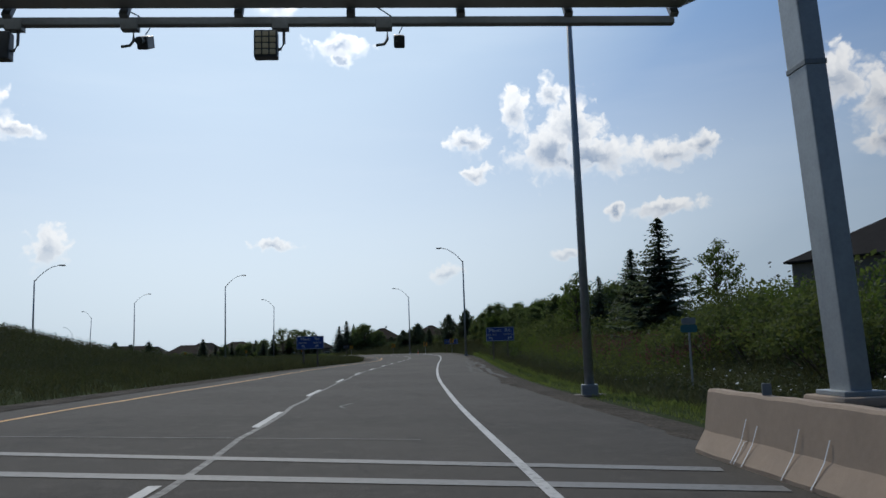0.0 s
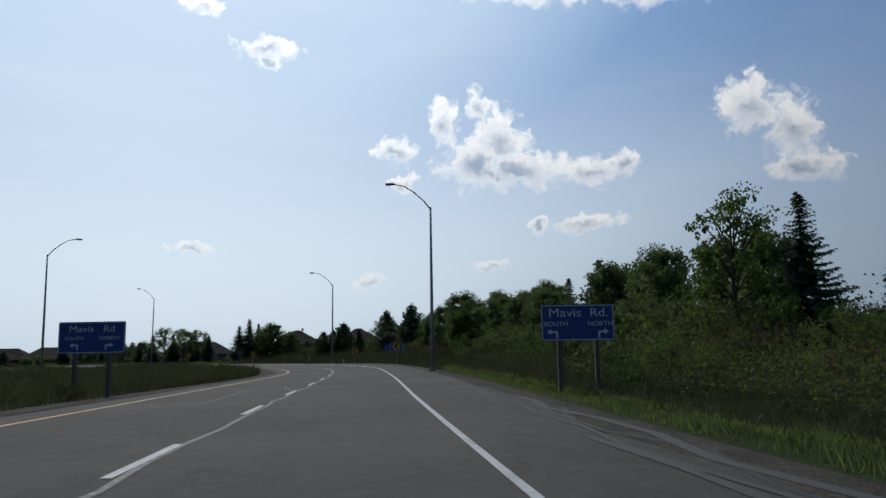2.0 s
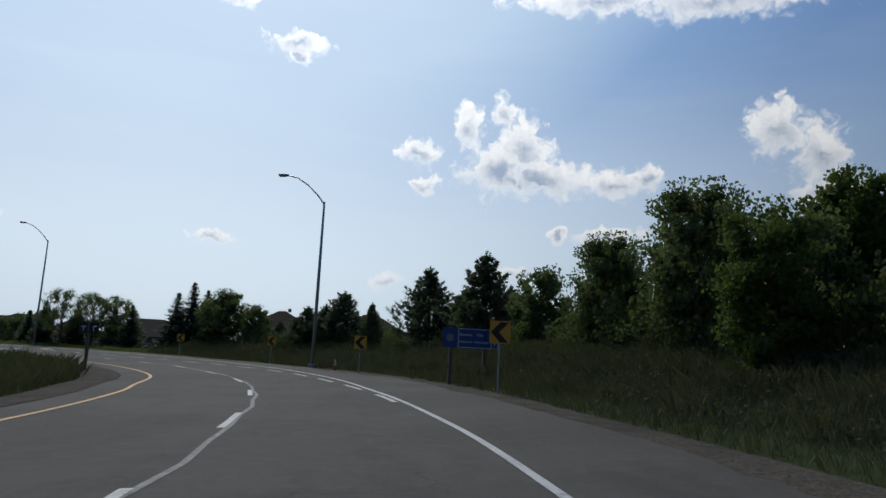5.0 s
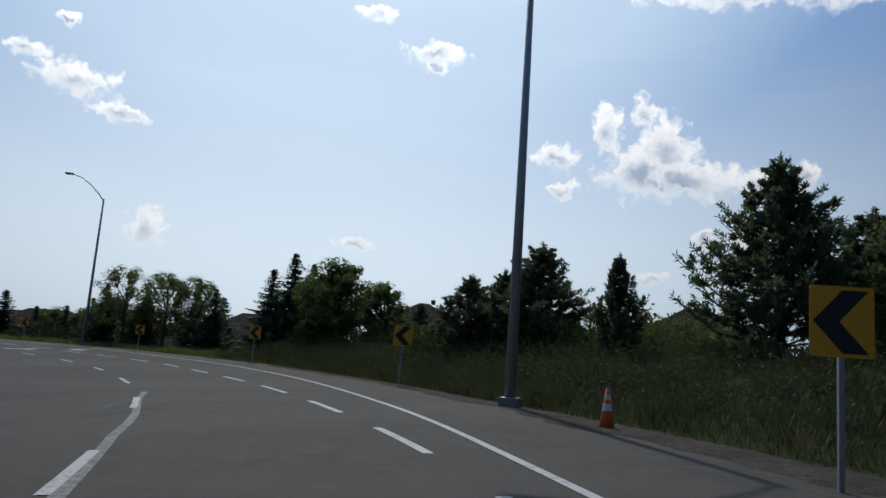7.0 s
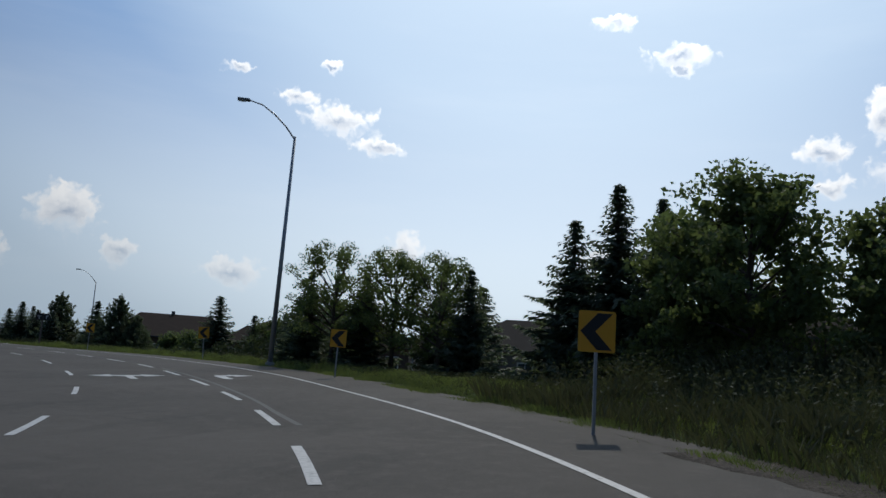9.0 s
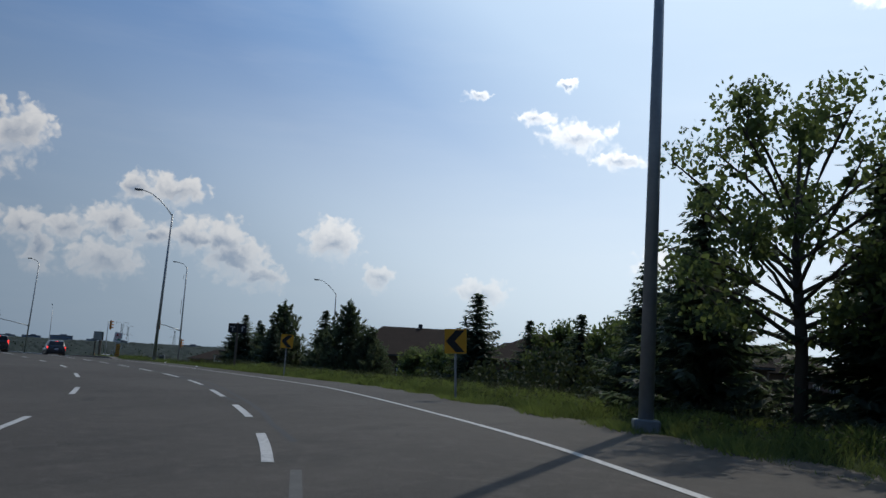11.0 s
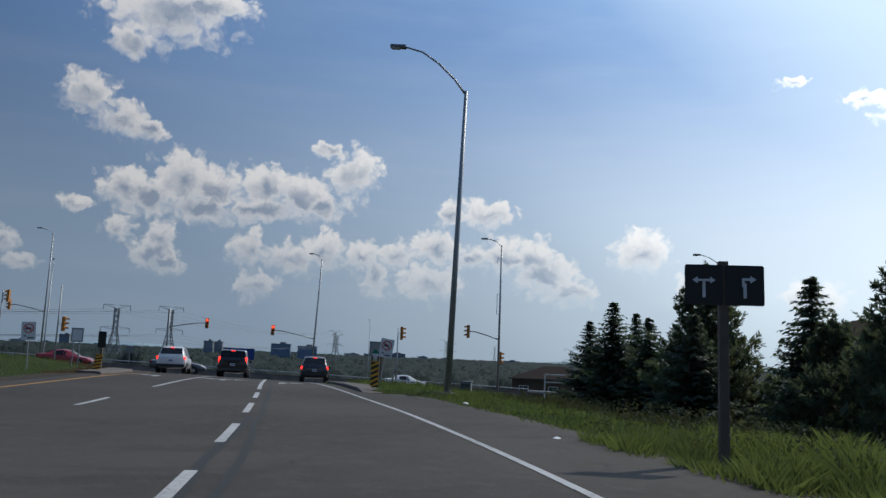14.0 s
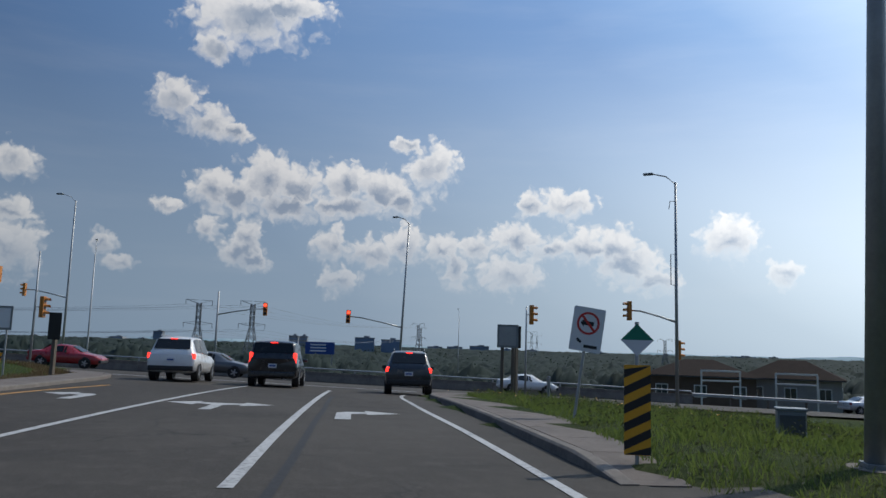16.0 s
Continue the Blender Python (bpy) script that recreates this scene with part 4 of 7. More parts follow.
def turn_hook(bm, x, z, side, s=1.0, y=-0.006):
    """A white arrow that bends to one side, drawn on a sign."""
    k = side
    box(bm, (0.06 * s, 0.003, 0.20 * s), (x, y, z - 0.08 * s))
    box(bm, (0.20 * s, 0.003, 0.06 * s), (x + k * 0.07 * s, y - 0.001, z + 0.0 * s))
    slab(bm, [(x + k * 0.16 * s, z + 0.09 * s), (x + k * 0.30 * s, z), (x + k * 0.16 * s, z - 0.09 * s)], 0.003, y)


def exit_sign():
    x, y = 8.55, 59.2
    g = ground_at(x, y)
    ob = thing("exit_sign", pose(x, y, g, 0, 0, -8), "blue road sign with white lettering on timber posts", "road sign")
    z = 2.03 - g
    for sx in (-0.55, 0.55):
        part("post", post_of(bmesh.new(), sx, 0.09, -0.5, z + 0.45, "timber"), TIMBER, ob)
    framed_panel(ob, 2.15, 1.05, z, SIGN_BLUE)
    for words, size, x_mid, z_low, stretch in (("Mavis", 0.36, -0.37, 0.17, 1.22), ("Rd.", 0.36, 0.63, 0.17, 1.15), ("SOUTH", 0.19, -0.64, -0.10, 1.12), ("NORTH", 0.19, 0.66, -0.10, 1.12)):
        line = lettering(words, size, SIGN_WHITE, ob, x_mid, z + z_low)
        line.scale.x = stretch
    for k in (-1, 1):
        bm = bmesh.new()
        turn_hook(bm, 0.62 * k, z - 0.27, k)
        part("arrow", bm, SIGN_WHITE, ob)


def second_sign():
    x, y = -6.55, 65.9
    g = ground_at(x, y)
    ob = thing("direction_sign", pose(x, y, g, 0, 0, -12), "blue direction sign with white lettering on timber posts", "road sign")
    z = 1.93 - g
    for sx in (-0.6, 0.6):
        part("post", post_of(bmesh.new(), sx, 0.09, -0.5, z + 0.45, "timber"), TIMBER, ob)
    framed_panel(ob, 2.35, 1.08, z, SIGN_BLUE)
    for words, size, x_mid, z_low, stretch in (("Mavis", 0.33, -0.37, 0.19, 1.2), ("Rd", 0.33, 0.60, 0.19, 1.15), ("SOUTH", 0.18, -0.62, -0.08, 1.12), ("NORTH", 0.18, 0.62, -0.08, 1.12)):
        line = lettering(words, size, SIGN_WHITE, ob, x_mid, z + z_low)
        line.scale.x = stretch
    for k in (-1, 1):
        bm = bmesh.new()
        turn_hook(bm, 0.5 * k, z - 0.26, k, 0.9)
        part("arrow", bm, SIGN_WHITE, ob)


def memorial_sign():
    x, y = 9.75, 117.7
    g = ground_at(x, y)
    ob = thing("memorial_sign", pose(x, y, g, 0, 0, -3), "blue memorial direction sign with white border on posts", "road sign")
    z = 1.95 - g
    for sx in (-0.98, 0.25):
        part("post", post_of(bmesh.new(), sx, 0.07, -0.5, z + 0.3, "timber"), TIMBER, ob)
    framed_panel(ob, 1.5, 0.72, z, SIGN_BLUE, 0.02)
    part("divider", box(bmesh.new(), (0.02, 0.003, 0.66), (0.48, -0.005, z)), SIGN_WHITE, ob)
    lettering("Korean", 0.15, SIGN_WHITE, ob, -0.67, z + 0.08, align="LEFT")
    lettering("War", 0.15, SIGN_WHITE, ob, -0.08, z + 0.08, align="LEFT")
    lettering("National", 0.13, SIGN_WHITE, ob, -0.68, z - 0.17, align="LEFT")
    lettering("Memorial", 0.13, SIGN_WHITE, ob, -0.14, z - 0.17, align="LEFT")
    bm = bmesh.new()
    box(bm, (0.12, 0.003, 0.05), (0.57, -0.006, z + 0.14))
    slab(bm, [(0.62, z + 0.21), (0.71, z + 0.14), (0.62, z + 0.07)], 0.003, -0.006)
    part("arrow", bm, SIGN_WHITE, ob)
    part("number_bar", box(bmesh.new(), (0.03, 0.003, 0.16), (0.6, -0.006, z - 0.15)), SIGN_WHITE, ob)
    sq = part("square_panel", slab(bmesh.new(), rounded(0.52, 0.72, 0.04, -1.03, z), 0.012), SIGN_BLUE, ob, "square blue panel with a pale crest")
    bm = bmesh.new()
    slab(bm, [(-1.03 + 0.16 * r * math.sin(a), z + 0.16 * r * math.cos(a)) for a, r in ((k * math.tau / 16, 1.0 if k % 2 else 0.75) for k in range(16))], 0.003, -0.005)
    part("crest", bm, DULL_STEEL, sq)


def lane_sign(x, y, z_mid, facing, pair, label):
    g = ground_at(x, y)
    ob = thing("lane_sign", pose(x, y, g, 0, 0, facing), label, "road sign", "lane use signs")
    z = z_mid - g
    part("post", post_of(bmesh.new(), 0, 0.09 if pair else 0.05, -0.5, z + 0.32, "timber"), TIMBER, ob)
    for sx in (-1, 1):
        cx = sx * 0.26
        p = part("panel", slab(bmesh.new(), rounded(0.49, 0.53, 0.03, cx, z), 0.01), BLACK, ob, "black panel with white lane arrow")
        bm = bmesh.new()
        box(bm, (0.04, 0.003, 0.2), (cx, -0.005, z - 0.07))
        if sx > 0:
            turn_hook(bm, cx - 0.02, z + 0.08, 1, 0.55)
        else:
            turn_hook(bm, cx, z + 0.06, 1, 0.5)
            turn_hook(bm, cx, z + 0.06, -1, 0.5)
        part("lane_arrow", bm, SIGN_WHITE, p)


exit_sign()
second_sign()
memorial_sign()
lane_sign(-56.9, 194.1, 2.34, 54, True, "black lane sign with white arrows on timber post")
lane_sign(-7.0, 130.0, 1.75, -14, False, "black lane sign with white arrows in the inner meadow")


def hazard_marker(x, y, bottom, height, facing, width=0.30, diamond=False, lean=0.0):
    g = max(ground_at(x, y), float(road_z([(x, y)])[0]) - 0.1)
    ob = thing("hazard_marker", pose(x, y, g, 0, lean, facing), "black and yellow striped hazard marker on a thin post", "road sign", "hazard markers")
    z = bottom - g
    top = z + height
    part("post", tube(bmesh.new(), [(0, 0.03, -0.4), (0, 0.03, top + (0.45 if diamond else 0))], 0.022, 8), STEEL, ob)
    part("panel", slab(bmesh.new(), rounded(width, height, 0.015, 0, z + height / 2), 0.005), SIGN_YELLOW, ob)
    n = 5
    step = height / n
    for i in range(n + 1):
        z0 = z + (i - 0.75) * step
        pts = [(-width / 2, z0), (width / 2, z0 + step * 0.75), (width / 2, z0 + step * 1.25), (-width / 2, z0 + step * 0.5)]
        pts = [(px, min(max(pz, z + 0.004), top - 0.004)) for px, pz in pts]
        if max(p[1] for p in pts) - min(p[1] for p in pts) > 0.03:
            part("stripe", slab(bmesh.new(), pts, 0.002, -0.003), BLACK, ob)
    if diamond:
        c = top + 0.26
        part("upper_half", slab(bmesh.new(), [(-0.17, c), (0, c + 0.17), (0.17, c)], 0.005), SIGN_GREEN, ob, "green upper half of a diamond plate")
        part("lower_half", slab(bmesh.new(), [(-0.17, c), (0.17, c), (0, c - 0.17)], 0.005), SIGN_WHITE, ob, "white lower half of a diamond plate")
    return ob


hazard_marker(-75.2, 197.4, 0.15, 0.92, 58, 0.27, True)
hazard_marker(-90.0, 189.7, 0.02, 0.78, 76, 0.3, False, 8)


def no_turn_sign(x, y, low, high, facing, lean):
    g = max(ground_at(x, y), float(road_z([(x, y)])[0]))
    ob = thing("prohibition_sign", pose(x, y, g, 0, lean, facing), "white sign with red ring, leaning on a post", "road sign", "prohibition signs")
    z, h = (low + high) / 2 - g, high - low
    w = h * 0.72
    part("post", tube(bmesh.new(), [(0, 0.03, -0.4), (0, 0.03, z + h * 0.4)], 0.026, 8), STEEL, ob)
    part("panel", slab(bmesh.new(), rounded(w, h, 0.03, 0, z), 0.006), SIGN_WHITE, ob)
    bm = bmesh.new()
    r1, r0, cz = w * 0.36, w * 0.29, z + h * 0.14
    for k in range(24):
        a, b = k * math.tau / 24, (k + 1) * math.tau / 24
        vs = [bm.verts.new((r * math.cos(t), -0.002, cz + r * math.sin(t))) for r, t in ((r0, a), (r1, a), (r1, b), (r0, b))]
        bm.faces.new(vs)
    part("ring", bm, SIGN_RED, ob, "red prohibition ring")
    part("slash", slab(bmesh.new(), [(-r0 * 0.72 - 0.02, cz + r0 * 0.68), (-r0 * 0.68 + 0.02, cz + r0 * 0.76), (r0 * 0.72 + 0.02, cz - r0 * 0.68), (r0 * 0.68 - 0.02, cz - r0 * 0.76)], 0.002, -0.005), SIGN_RED, ob)
    bm = bmesh.new()
    box(bm, (r0 * 1.1, 0.002, r0 * 0.45), (0.01, -0.0025, cz), 0)
    slab(bm, [(-r0 * 0.85, cz), (-r0 * 0.45, cz + r0 * 0.45), (-r0 * 0.45, cz - r0 * 0.45)], 0.002, -0.0035)
    part("symbol", bm, BLACK, ob)
    part("text_bar", box(bmesh.new(), (w * 0.42, 0.003, h * 0.07), (w * 0.16, -0.002, z - h * 0.38)), BLACK, ob)
    part("small_symbol", box(bmesh.new(), (w * 0.18, 0.003, h * 0.06), (-w * 0.22, -0.002, z - h * 0.27), 0, Matrix.Rotation(0.6, 4, "Y")), BLACK, ob)


no_turn_sign(-80.5, 200.05, 1.22, 2.02, 66, 8)
no_turn_sign(-88.5, 186.8, 1.32, 2.12, 80, -3)


def traffic_cone(x, y):
    ob = thing("traffic_cone", pose(x, y, ground_at(x, y) + 0.02), "faded orange traffic cone with white bands in grass", "traffic cone")
    part("base", box(bmesh.new(), (0.36, 0.36, 0.04), (0, 0, 0.02), 0.01), CONE_ORANGE, ob)
    part("body", tube(bmesh.new(), [(0, 0, 0.03), (0, 0, 0.34), (0, 0, 0.70)], [0.135, 0.08, 0.028], 16), CONE_ORANGE, ob, smooth=True)
    part("band", tube(bmesh.new(), [(0, 0, 0.36), (0, 0, 0.47)], [0.079, 0.063], 16), SIGN_WHITE, ob)
    part("band", tube(bmesh.new(), [(0, 0, 0.53), (0, 0, 0.60)], [0.055, 0.045], 16), SIGN_WHITE, ob)


traffic_cone(5.0, 132.6)


def marker_plate(x, y, z_mid, facing):
    g = ground_at(x, y)
    ob = thing("marker_sign", pose(x, y, g, 0, 0, facing), "small teal and grey marker plate on a thin post", "road sign")
    h = z_mid - g
    part("post", post_of(bmesh.new(), 0, 0.03, -0.4, h + 0.2), STEEL, ob)
    part("lower_plate", slab(bmesh.new(), rounded(0.42, 0.2, 0.06, 0, h - 0.09), 0.005), SIGN_TEAL, ob, "teal lower plate")
    part("upper_plate", slab(bmesh.new(), rounded(0.36, 0.17, 0.05, 0, h + 0.1), 0.005), DULL_STEEL, ob, "grey upper plate")


marker_plate(7.75, 19.6, 1.55, -18)


# ---- gantry and barrier at the start ----
def gantry():
    g = ground_at(5.3, 9.05)
    ob = thing("toll_gantry", pose(0, 0, 0), "grey steel overhead gantry with cameras and lights", "gantry")
    bm = box(bmesh.new(), (15.6, 1.0, 0.95), (-4.2, 8.1, 5.61), 0.02)
    part("box_beam", bm, STEEL, ob)
    bm = bmesh.new()
    slab(bm, [(3.55, 5.13), (5.1, 5.80), (5.1, 6.08), (3.55, 6.08)], 0.9, 8.15 - 0.45)
    part("haunch", bm, STEEL, ob)
    part("front_rail", box(bmesh.new(), (15.9, 0.10, 0.10), (-4.3, 9.0, 5.15), 0.015), DULL_STEEL, ob)
    x = 3.5
    while x > -11.5:
        m = Matrix.Rotation(radians(-32), 4, "X")
        part("strut", box(bmesh.new(), (0.10, 0.07, 0.75), (x, 8.78, 5.36), 0.01, m), DULL_STEEL, ob)
        x -= 1.28
    tilt = Matrix.Rotation(radians(-2.4), 4, "Y")
    part("column", box(bmesh.new(), (0.27, 0.44, 6.6), (5.38, 9.05, 3.75), 0.02, tilt), STEEL, ob)
    part("collar", box(bmesh.new(), (0.29, 0.46, 0.07), (5.345, 9.05, 4.55), 0.01, tilt), DULL_STEEL, ob)
    part("base_plate", box(bmesh.new(), (0.52, 0.62, 0.06), (5.51, 9.05, 0.50), 0.01), STEEL, ob)
    part("column", box(bmesh.new(), (0.42, 0.42, 6.3), (-11.8, 9.05, 3.35), 0.03), STEEL, ob)
    bm = box(bmesh.new(), (0.72, 0.9, 0.12), (5.51, 9.05, 0.41), 0.04)
    box(bm, (1.3, 1.5, 1.1), (5.6, 9.05, -0.20), 0.06)
    part("plinth", bm, CONCRETE, ob, "stepped pink-grey concrete plinth")
    box_ = box(bmesh.new(), (1.0, 1.0, 0.8), (-11.8, 9.05, 0.0), 0.04)
    part("plinth", box_, CONCRETE, ob)

    def hook(x, drop):
        pts = [(x + 0.16, 9.0, 5.14), (x + 0.16, 9.0, 5.15 - drop * 0.75), (x + 0.12, 9.0, 5.15 - drop * 0.95), (x + 0.02, 9.0, 5.15 - drop)]
        part("bracket", tube(bmesh.new(), pts, 0.018, 8), DULL_STEEL, ob, smooth=True)
        part("clamp", box(bmesh.new(), (0.2, 0.12, 0.13), (x + 0.12, 9.0, 5.11), 0.01), DULL_STEEL, ob)

    for x in (-2.78, 0.22):
        hook(x - 0.3, 0.3)
        bm = box(bmesh.new(), (0.13, 0.3, 0.15), (x, 9.0, 4.90), 0.02, Matrix.Rotation(radians(25), 4, "X"))
        tube(bm, [(x, 8.84, 4.86), (x, 8.74, 4.82)], 0.045, 12)
        part("camera_unit", bm, DARK_STEEL, ob, "small dark gantry camera in a housing")
        part("cable", tube(bmesh.new(), [(x, 9.0, 5.0), (x + 0.05, 9.02, 5.1), (x - 0.1, 9.05, 5.25), (x - 0.3, 8.9, 5.32)], 0.008, 6), BLACK, ob)
    for x, lit in ((-1.37, True), (-4.45, False)):
        hook(x + 0.05, 0.36)
        lamp = part("floodlight", box(bmesh.new(), (0.28, 0.14, 0.34), (x, 9.0, 4.86), 0.02), DARK_STEEL, ob, "square flood light with a grid of lenses")
        if lit:
            for i in range(3):
                for k in range(4):
                    part("lens", box(bmesh.new(), (0.07, 0.02, 0.06), (x - 0.085 + i * 0.085, 8.925, 4.75 + k * 0.075), 0.008), FLOOD, lamp)


FLOOD = surface("pale_flood_lens", (0.75, 0.68, 0.5), 0.25, 0, 5.0, 0.1)
gantry()


def barrier():
    prof = [(-0.30, 0.0), (-0.30, 0.07), (-0.16, 0.28), (-0.085, 0.72), (-0.06, 0.75), (0.06, 0.75), (0.085, 0.72), (0.16, 0.28), (0.30, 0.07), (0.30, 0.0)]
    for k, (y1, y0) in enumerate(((9.05, 5.05), (5.03, 1.03), (1.01, -3.0), (-3.02, -7.0))):
        ob = thing("concrete_barrier", pose(3.83, y1, float(road_z([(3.8, y1)])[0]) - 0.02), "tan weathered concrete road barrier with pale streaks", "barrier", "barrier blocks")
        bm = bmesh.new()
        rings = []
        n = 14
        for i in range(n + 1):
            f = -i / n * (y1 - y0)
            shrink = 0.93 if k == 0 and i == 0 else 1.0
            rings.append([bm.verts.new((x * shrink, f, z + 0.006 * math.sin(i * 2.1 + z * 9))) for x, z in prof])
        for a, b in zip(rings, rings[1:]):
            for j in range(len(prof)):
                q = (j + 1) % len(prof)
                bm.faces.new((a[j], a[q], b[q], b[j]))
        bm.faces.new(rings[0][::-1])
        bm.faces.new(rings[-1])
        bmesh.ops.recalc_face_normals(bm, faces=bm.faces[:])
        part("block", bm, CONCRETE, ob)
        if k == 0:
            for f, top in ((-1.05, 0.5), (-1.12, 0.28), (-1.3, 0.45), (-2.1, 0.5), (-2.6, 0.46)):
                bm = bmesh.new()
                pts = [(-0.125 - (0.72 - top) * 0.0 - (0.5 - top) * 0.1, top), (-0.185, 0.27), (-0.262, 0.13), (-0.308, 0.05)]
                vs = []
                for x, z in pts:
                    vs.append([bm.verts.new((x - 0.012, f + s * 0.009 + (0.28 - z) * 0.12, z)) for s in (-1, 1)])
                for a, b in zip(vs, vs[1:]):
                    bm.faces.new((a[0], a[1], b[1], b[0]))
                part("streak", bm, SIGN_WHITE, ob, "white run-off streak")
            part("marker", box(bmesh.new(), (0.1, 0.02, 0.12), (0, -1.3, 0.81), 0.005), DULL_STEEL, ob)


barrier()


# ---- plants ----
def turned_cards(centres, along_, across, length, width, rng, droop=0.0):
    """Leaf quads from a centre, a long direction and a cross direction each."""
    a = along_ / np.linalg.norm(along_, axis=1, keepdims=True)
    b = np.cross(a, across)
    b /= np.linalg.norm(b, axis=1, keepdims=True) + 1e-9
    L, W = np.asarray(length)[..., None] * 0.5, np.asarray(width)[..., None] * 0.5
    down = np.zeros_like(a)
    down[:, 2] = -droop
    return np.stack([centres - a * L - b * W * 0.7, centres - a * L * 0.1 + b * W - b * W * 2.2, centres + a * L + down * L, centres + a * L * 0.1 + b * W], 1)


def unit(rng, n):
    v = rng.normal(size=(n, 3))
    return v / np.linalg.norm(v, axis=1, keepdims=True)


def plant(name, trunk_bm, quads, leaf_mat, label, category, group, crown="crown"):
    ob = thing(name, pose(0, 0, 0), label, category, group)
    # the height of the leaves is brought to 1
    tall = np.percentile(quads[..., 2], 99.95)
    quads = quads / (1.0, 1.0, tall)
    if trunk_bm is not None:
        bmesh.ops.scale(trunk_bm, vec=(1.0, 1.0, 0.97 / tall), verts=trunk_bm.verts[:])
        part("trunk", trunk_bm, BARK, ob, smooth=True)
    c = new(crown, cards_mesh(crown, quads, leaf_mat))
    c.parent = ob
    return ob


def broad_tree(seed, mat, label, spread=0.36, clear=0.16, leaves=170, leaf=0.0175, open_=0.0):
    """A broad-leaved tree of height 1, to be scaled: limbs that fork, with leaf clusters on their ends."""
    rng = np.random.default_rng(seed)
    bm = bmesh.new()
    tube(bm, [(0, 0, -0.05), (0.008, 0.0, clear), (0.0, 0.012, 0.5), (0.01, 0, 0.8)], [0.022, 0.018, 0.011, 0.004], 8)
    ends = []
    count = 26
    lopsided = rng.uniform(0, 6.28)
    for i in range(count):
        # limbs reach to an uneven dome
        f = (i + 0.5) / count
        g = 0.06 + 0.90 * f
        az = i * 2.4 + rng.uniform(-0.4, 0.4)
        belly = math.sqrt(max(0.02, 1 - ((g - 0.40) / 0.63) ** 2))
        out = spread * belly * rng.uniform(0.68, 1.08) * (1 + 0.16 * math.cos(az - lopsided))
        p2 = np.array((math.cos(az) * out, math.sin(az) * out, clear + (0.96 - clear) * g * rng.uniform(0.94, 1.04)))
        p0 = np.array((0, 0, clear + 0.62 * max(0.0, p2[2] - clear - out * 0.35)))
        p1 = (p0 + p2) / 2 + (0, 0, 0.03 * rng.random())
        tube(bm, [p0, p1, p2], [0.009 * (1 - 0.5 * f), 0.005, 0.002], 5, False)
        for k in range(3):
            u = rng.uniform(0.5, 0.95)
            q0 = p0 * (1 - u) + p2 * u
            q1 = q0 + unit(rng, 1)[0] * rng.uniform(0.04, 0.10) + (0, 0, 0.015)
            tube(bm, [q0, q1], [0.003, 0.0012], 4, False)
            if k < 2:
                ends.append(q1)
        ends.append(p2)
    ends += [np.array((rng.normal(0, 0.05), rng.normal(0, 0.05), rng.uniform(0.82, 0.95))) for _ in range(4)]
    quads = []
    for e in ends:
        if rng.random() < open_ * 0.25:
            continue
        n = int(leaves * 0.8 * rng.uniform(0.6, 1.3))
        size = rng.uniform(0.036, 0.075) * (1 - 0.25 * open_)
        c = e + unit(rng, n) * (rng.random((n, 1)) ** 0.45) * size * (1.75, 1.75, 1.15)
        ln = rng.uniform(0.7, 1.3, n) * leaf
        d = unit(rng, n) + (0, 0, -0.5)
        quads.append(turned_cards(c, d, unit(rng, n), ln * 1.25, ln, rng, 0.2))
        # older leaves fill the inside
        m = int(n * (0.22 - 0.12 * open_))
        c = e * (0.8, 0.8, 0.93) + unit(rng, m) * rng.random((m, 1)) * size * 1.4
        quads.append(turned_cards(c, unit(rng, m), unit(rng, m), np.full(m, leaf * 2.6), np.full(m, leaf * 2.0), rng))
    return plant("tree", bm, np.concatenate(quads), mat, label, "tree", "roadside trees")


def spruce(seed, label, thin=0.0):
    rng = np.random.default_rng(seed)
    bm = tube(bmesh.new(), [(0, 0, -0.05), (0, 0, 0.5), (0, 0, 0.99)], [0.020, 0.011, 0.002], 8)
    quads = []
    z = 0.05
    while z < 0.985:
        r = 0.33 * (1 - z) ** 0.85 * rng.uniform(0.75, 1.2) + 0.008
        n = 10 if z < 0.7 else 7
        off = rng.uniform(0, 6)
        for k in range(n):
            if rng.random() < thin * 0.4:
                continue
            az = off + k * math.tau / n + rng.uniform(-0.2, 0.2)
            rr = r * rng.uniform(0.6, 1.2)
            d = np.array((math.cos(az), math.sin(az), 0.0))
            zb = z + rng.uniform(-0.012, 0.012)
            m = max(3, int(rr / 0.020))
            u = np.linspace(0.12, 1.0, m)
            c = np.outer(u * rr, d)
            c[:, 2] = zb - 0.35 * rr * u + 0.30 * rr * u**2.5
            if k % 2 == 0:
                tube(bm, [(0, 0, z), tuple(c[m // 2]), tuple(c[-1])], [0.004 * (1.1 - z), 0.003 * (1.1 - z), 0.0008], 3, False)
            for s in (-1, 1, 0):
                side = np.array((-d[1], d[0], 0.0)) * s
                way = d * (0.75 if s else 1.0) + side * 0.75 + np.array((0, 0, -0.35 if s else 0.05))
                ln = (0.040 - 0.012 * u) * rng.uniform(0.8, 1.25, m) * (0.6 + 0.6 * (1 - z))
                cc = c + way * ln[:, None] * 0.4 + rng.normal(0, 0.002, (m, 3))
                quads.append(turned_cards(cc, np.tile(way, (m, 1)) + rng.normal(0, 0.15, (m, 3)), np.tile((0.05, 0.02, 1.0), (m, 1)) + rng.normal(0, 0.3, (m, 3)), ln * 1.7, ln * 0.66, rng, 0.3))
        z += 0.021 + 0.016 * (1 - z)
    return plant("spruce", bm, np.concatenate(quads), NEEDLE_SPRUCE, label, "tree", "roadside trees")


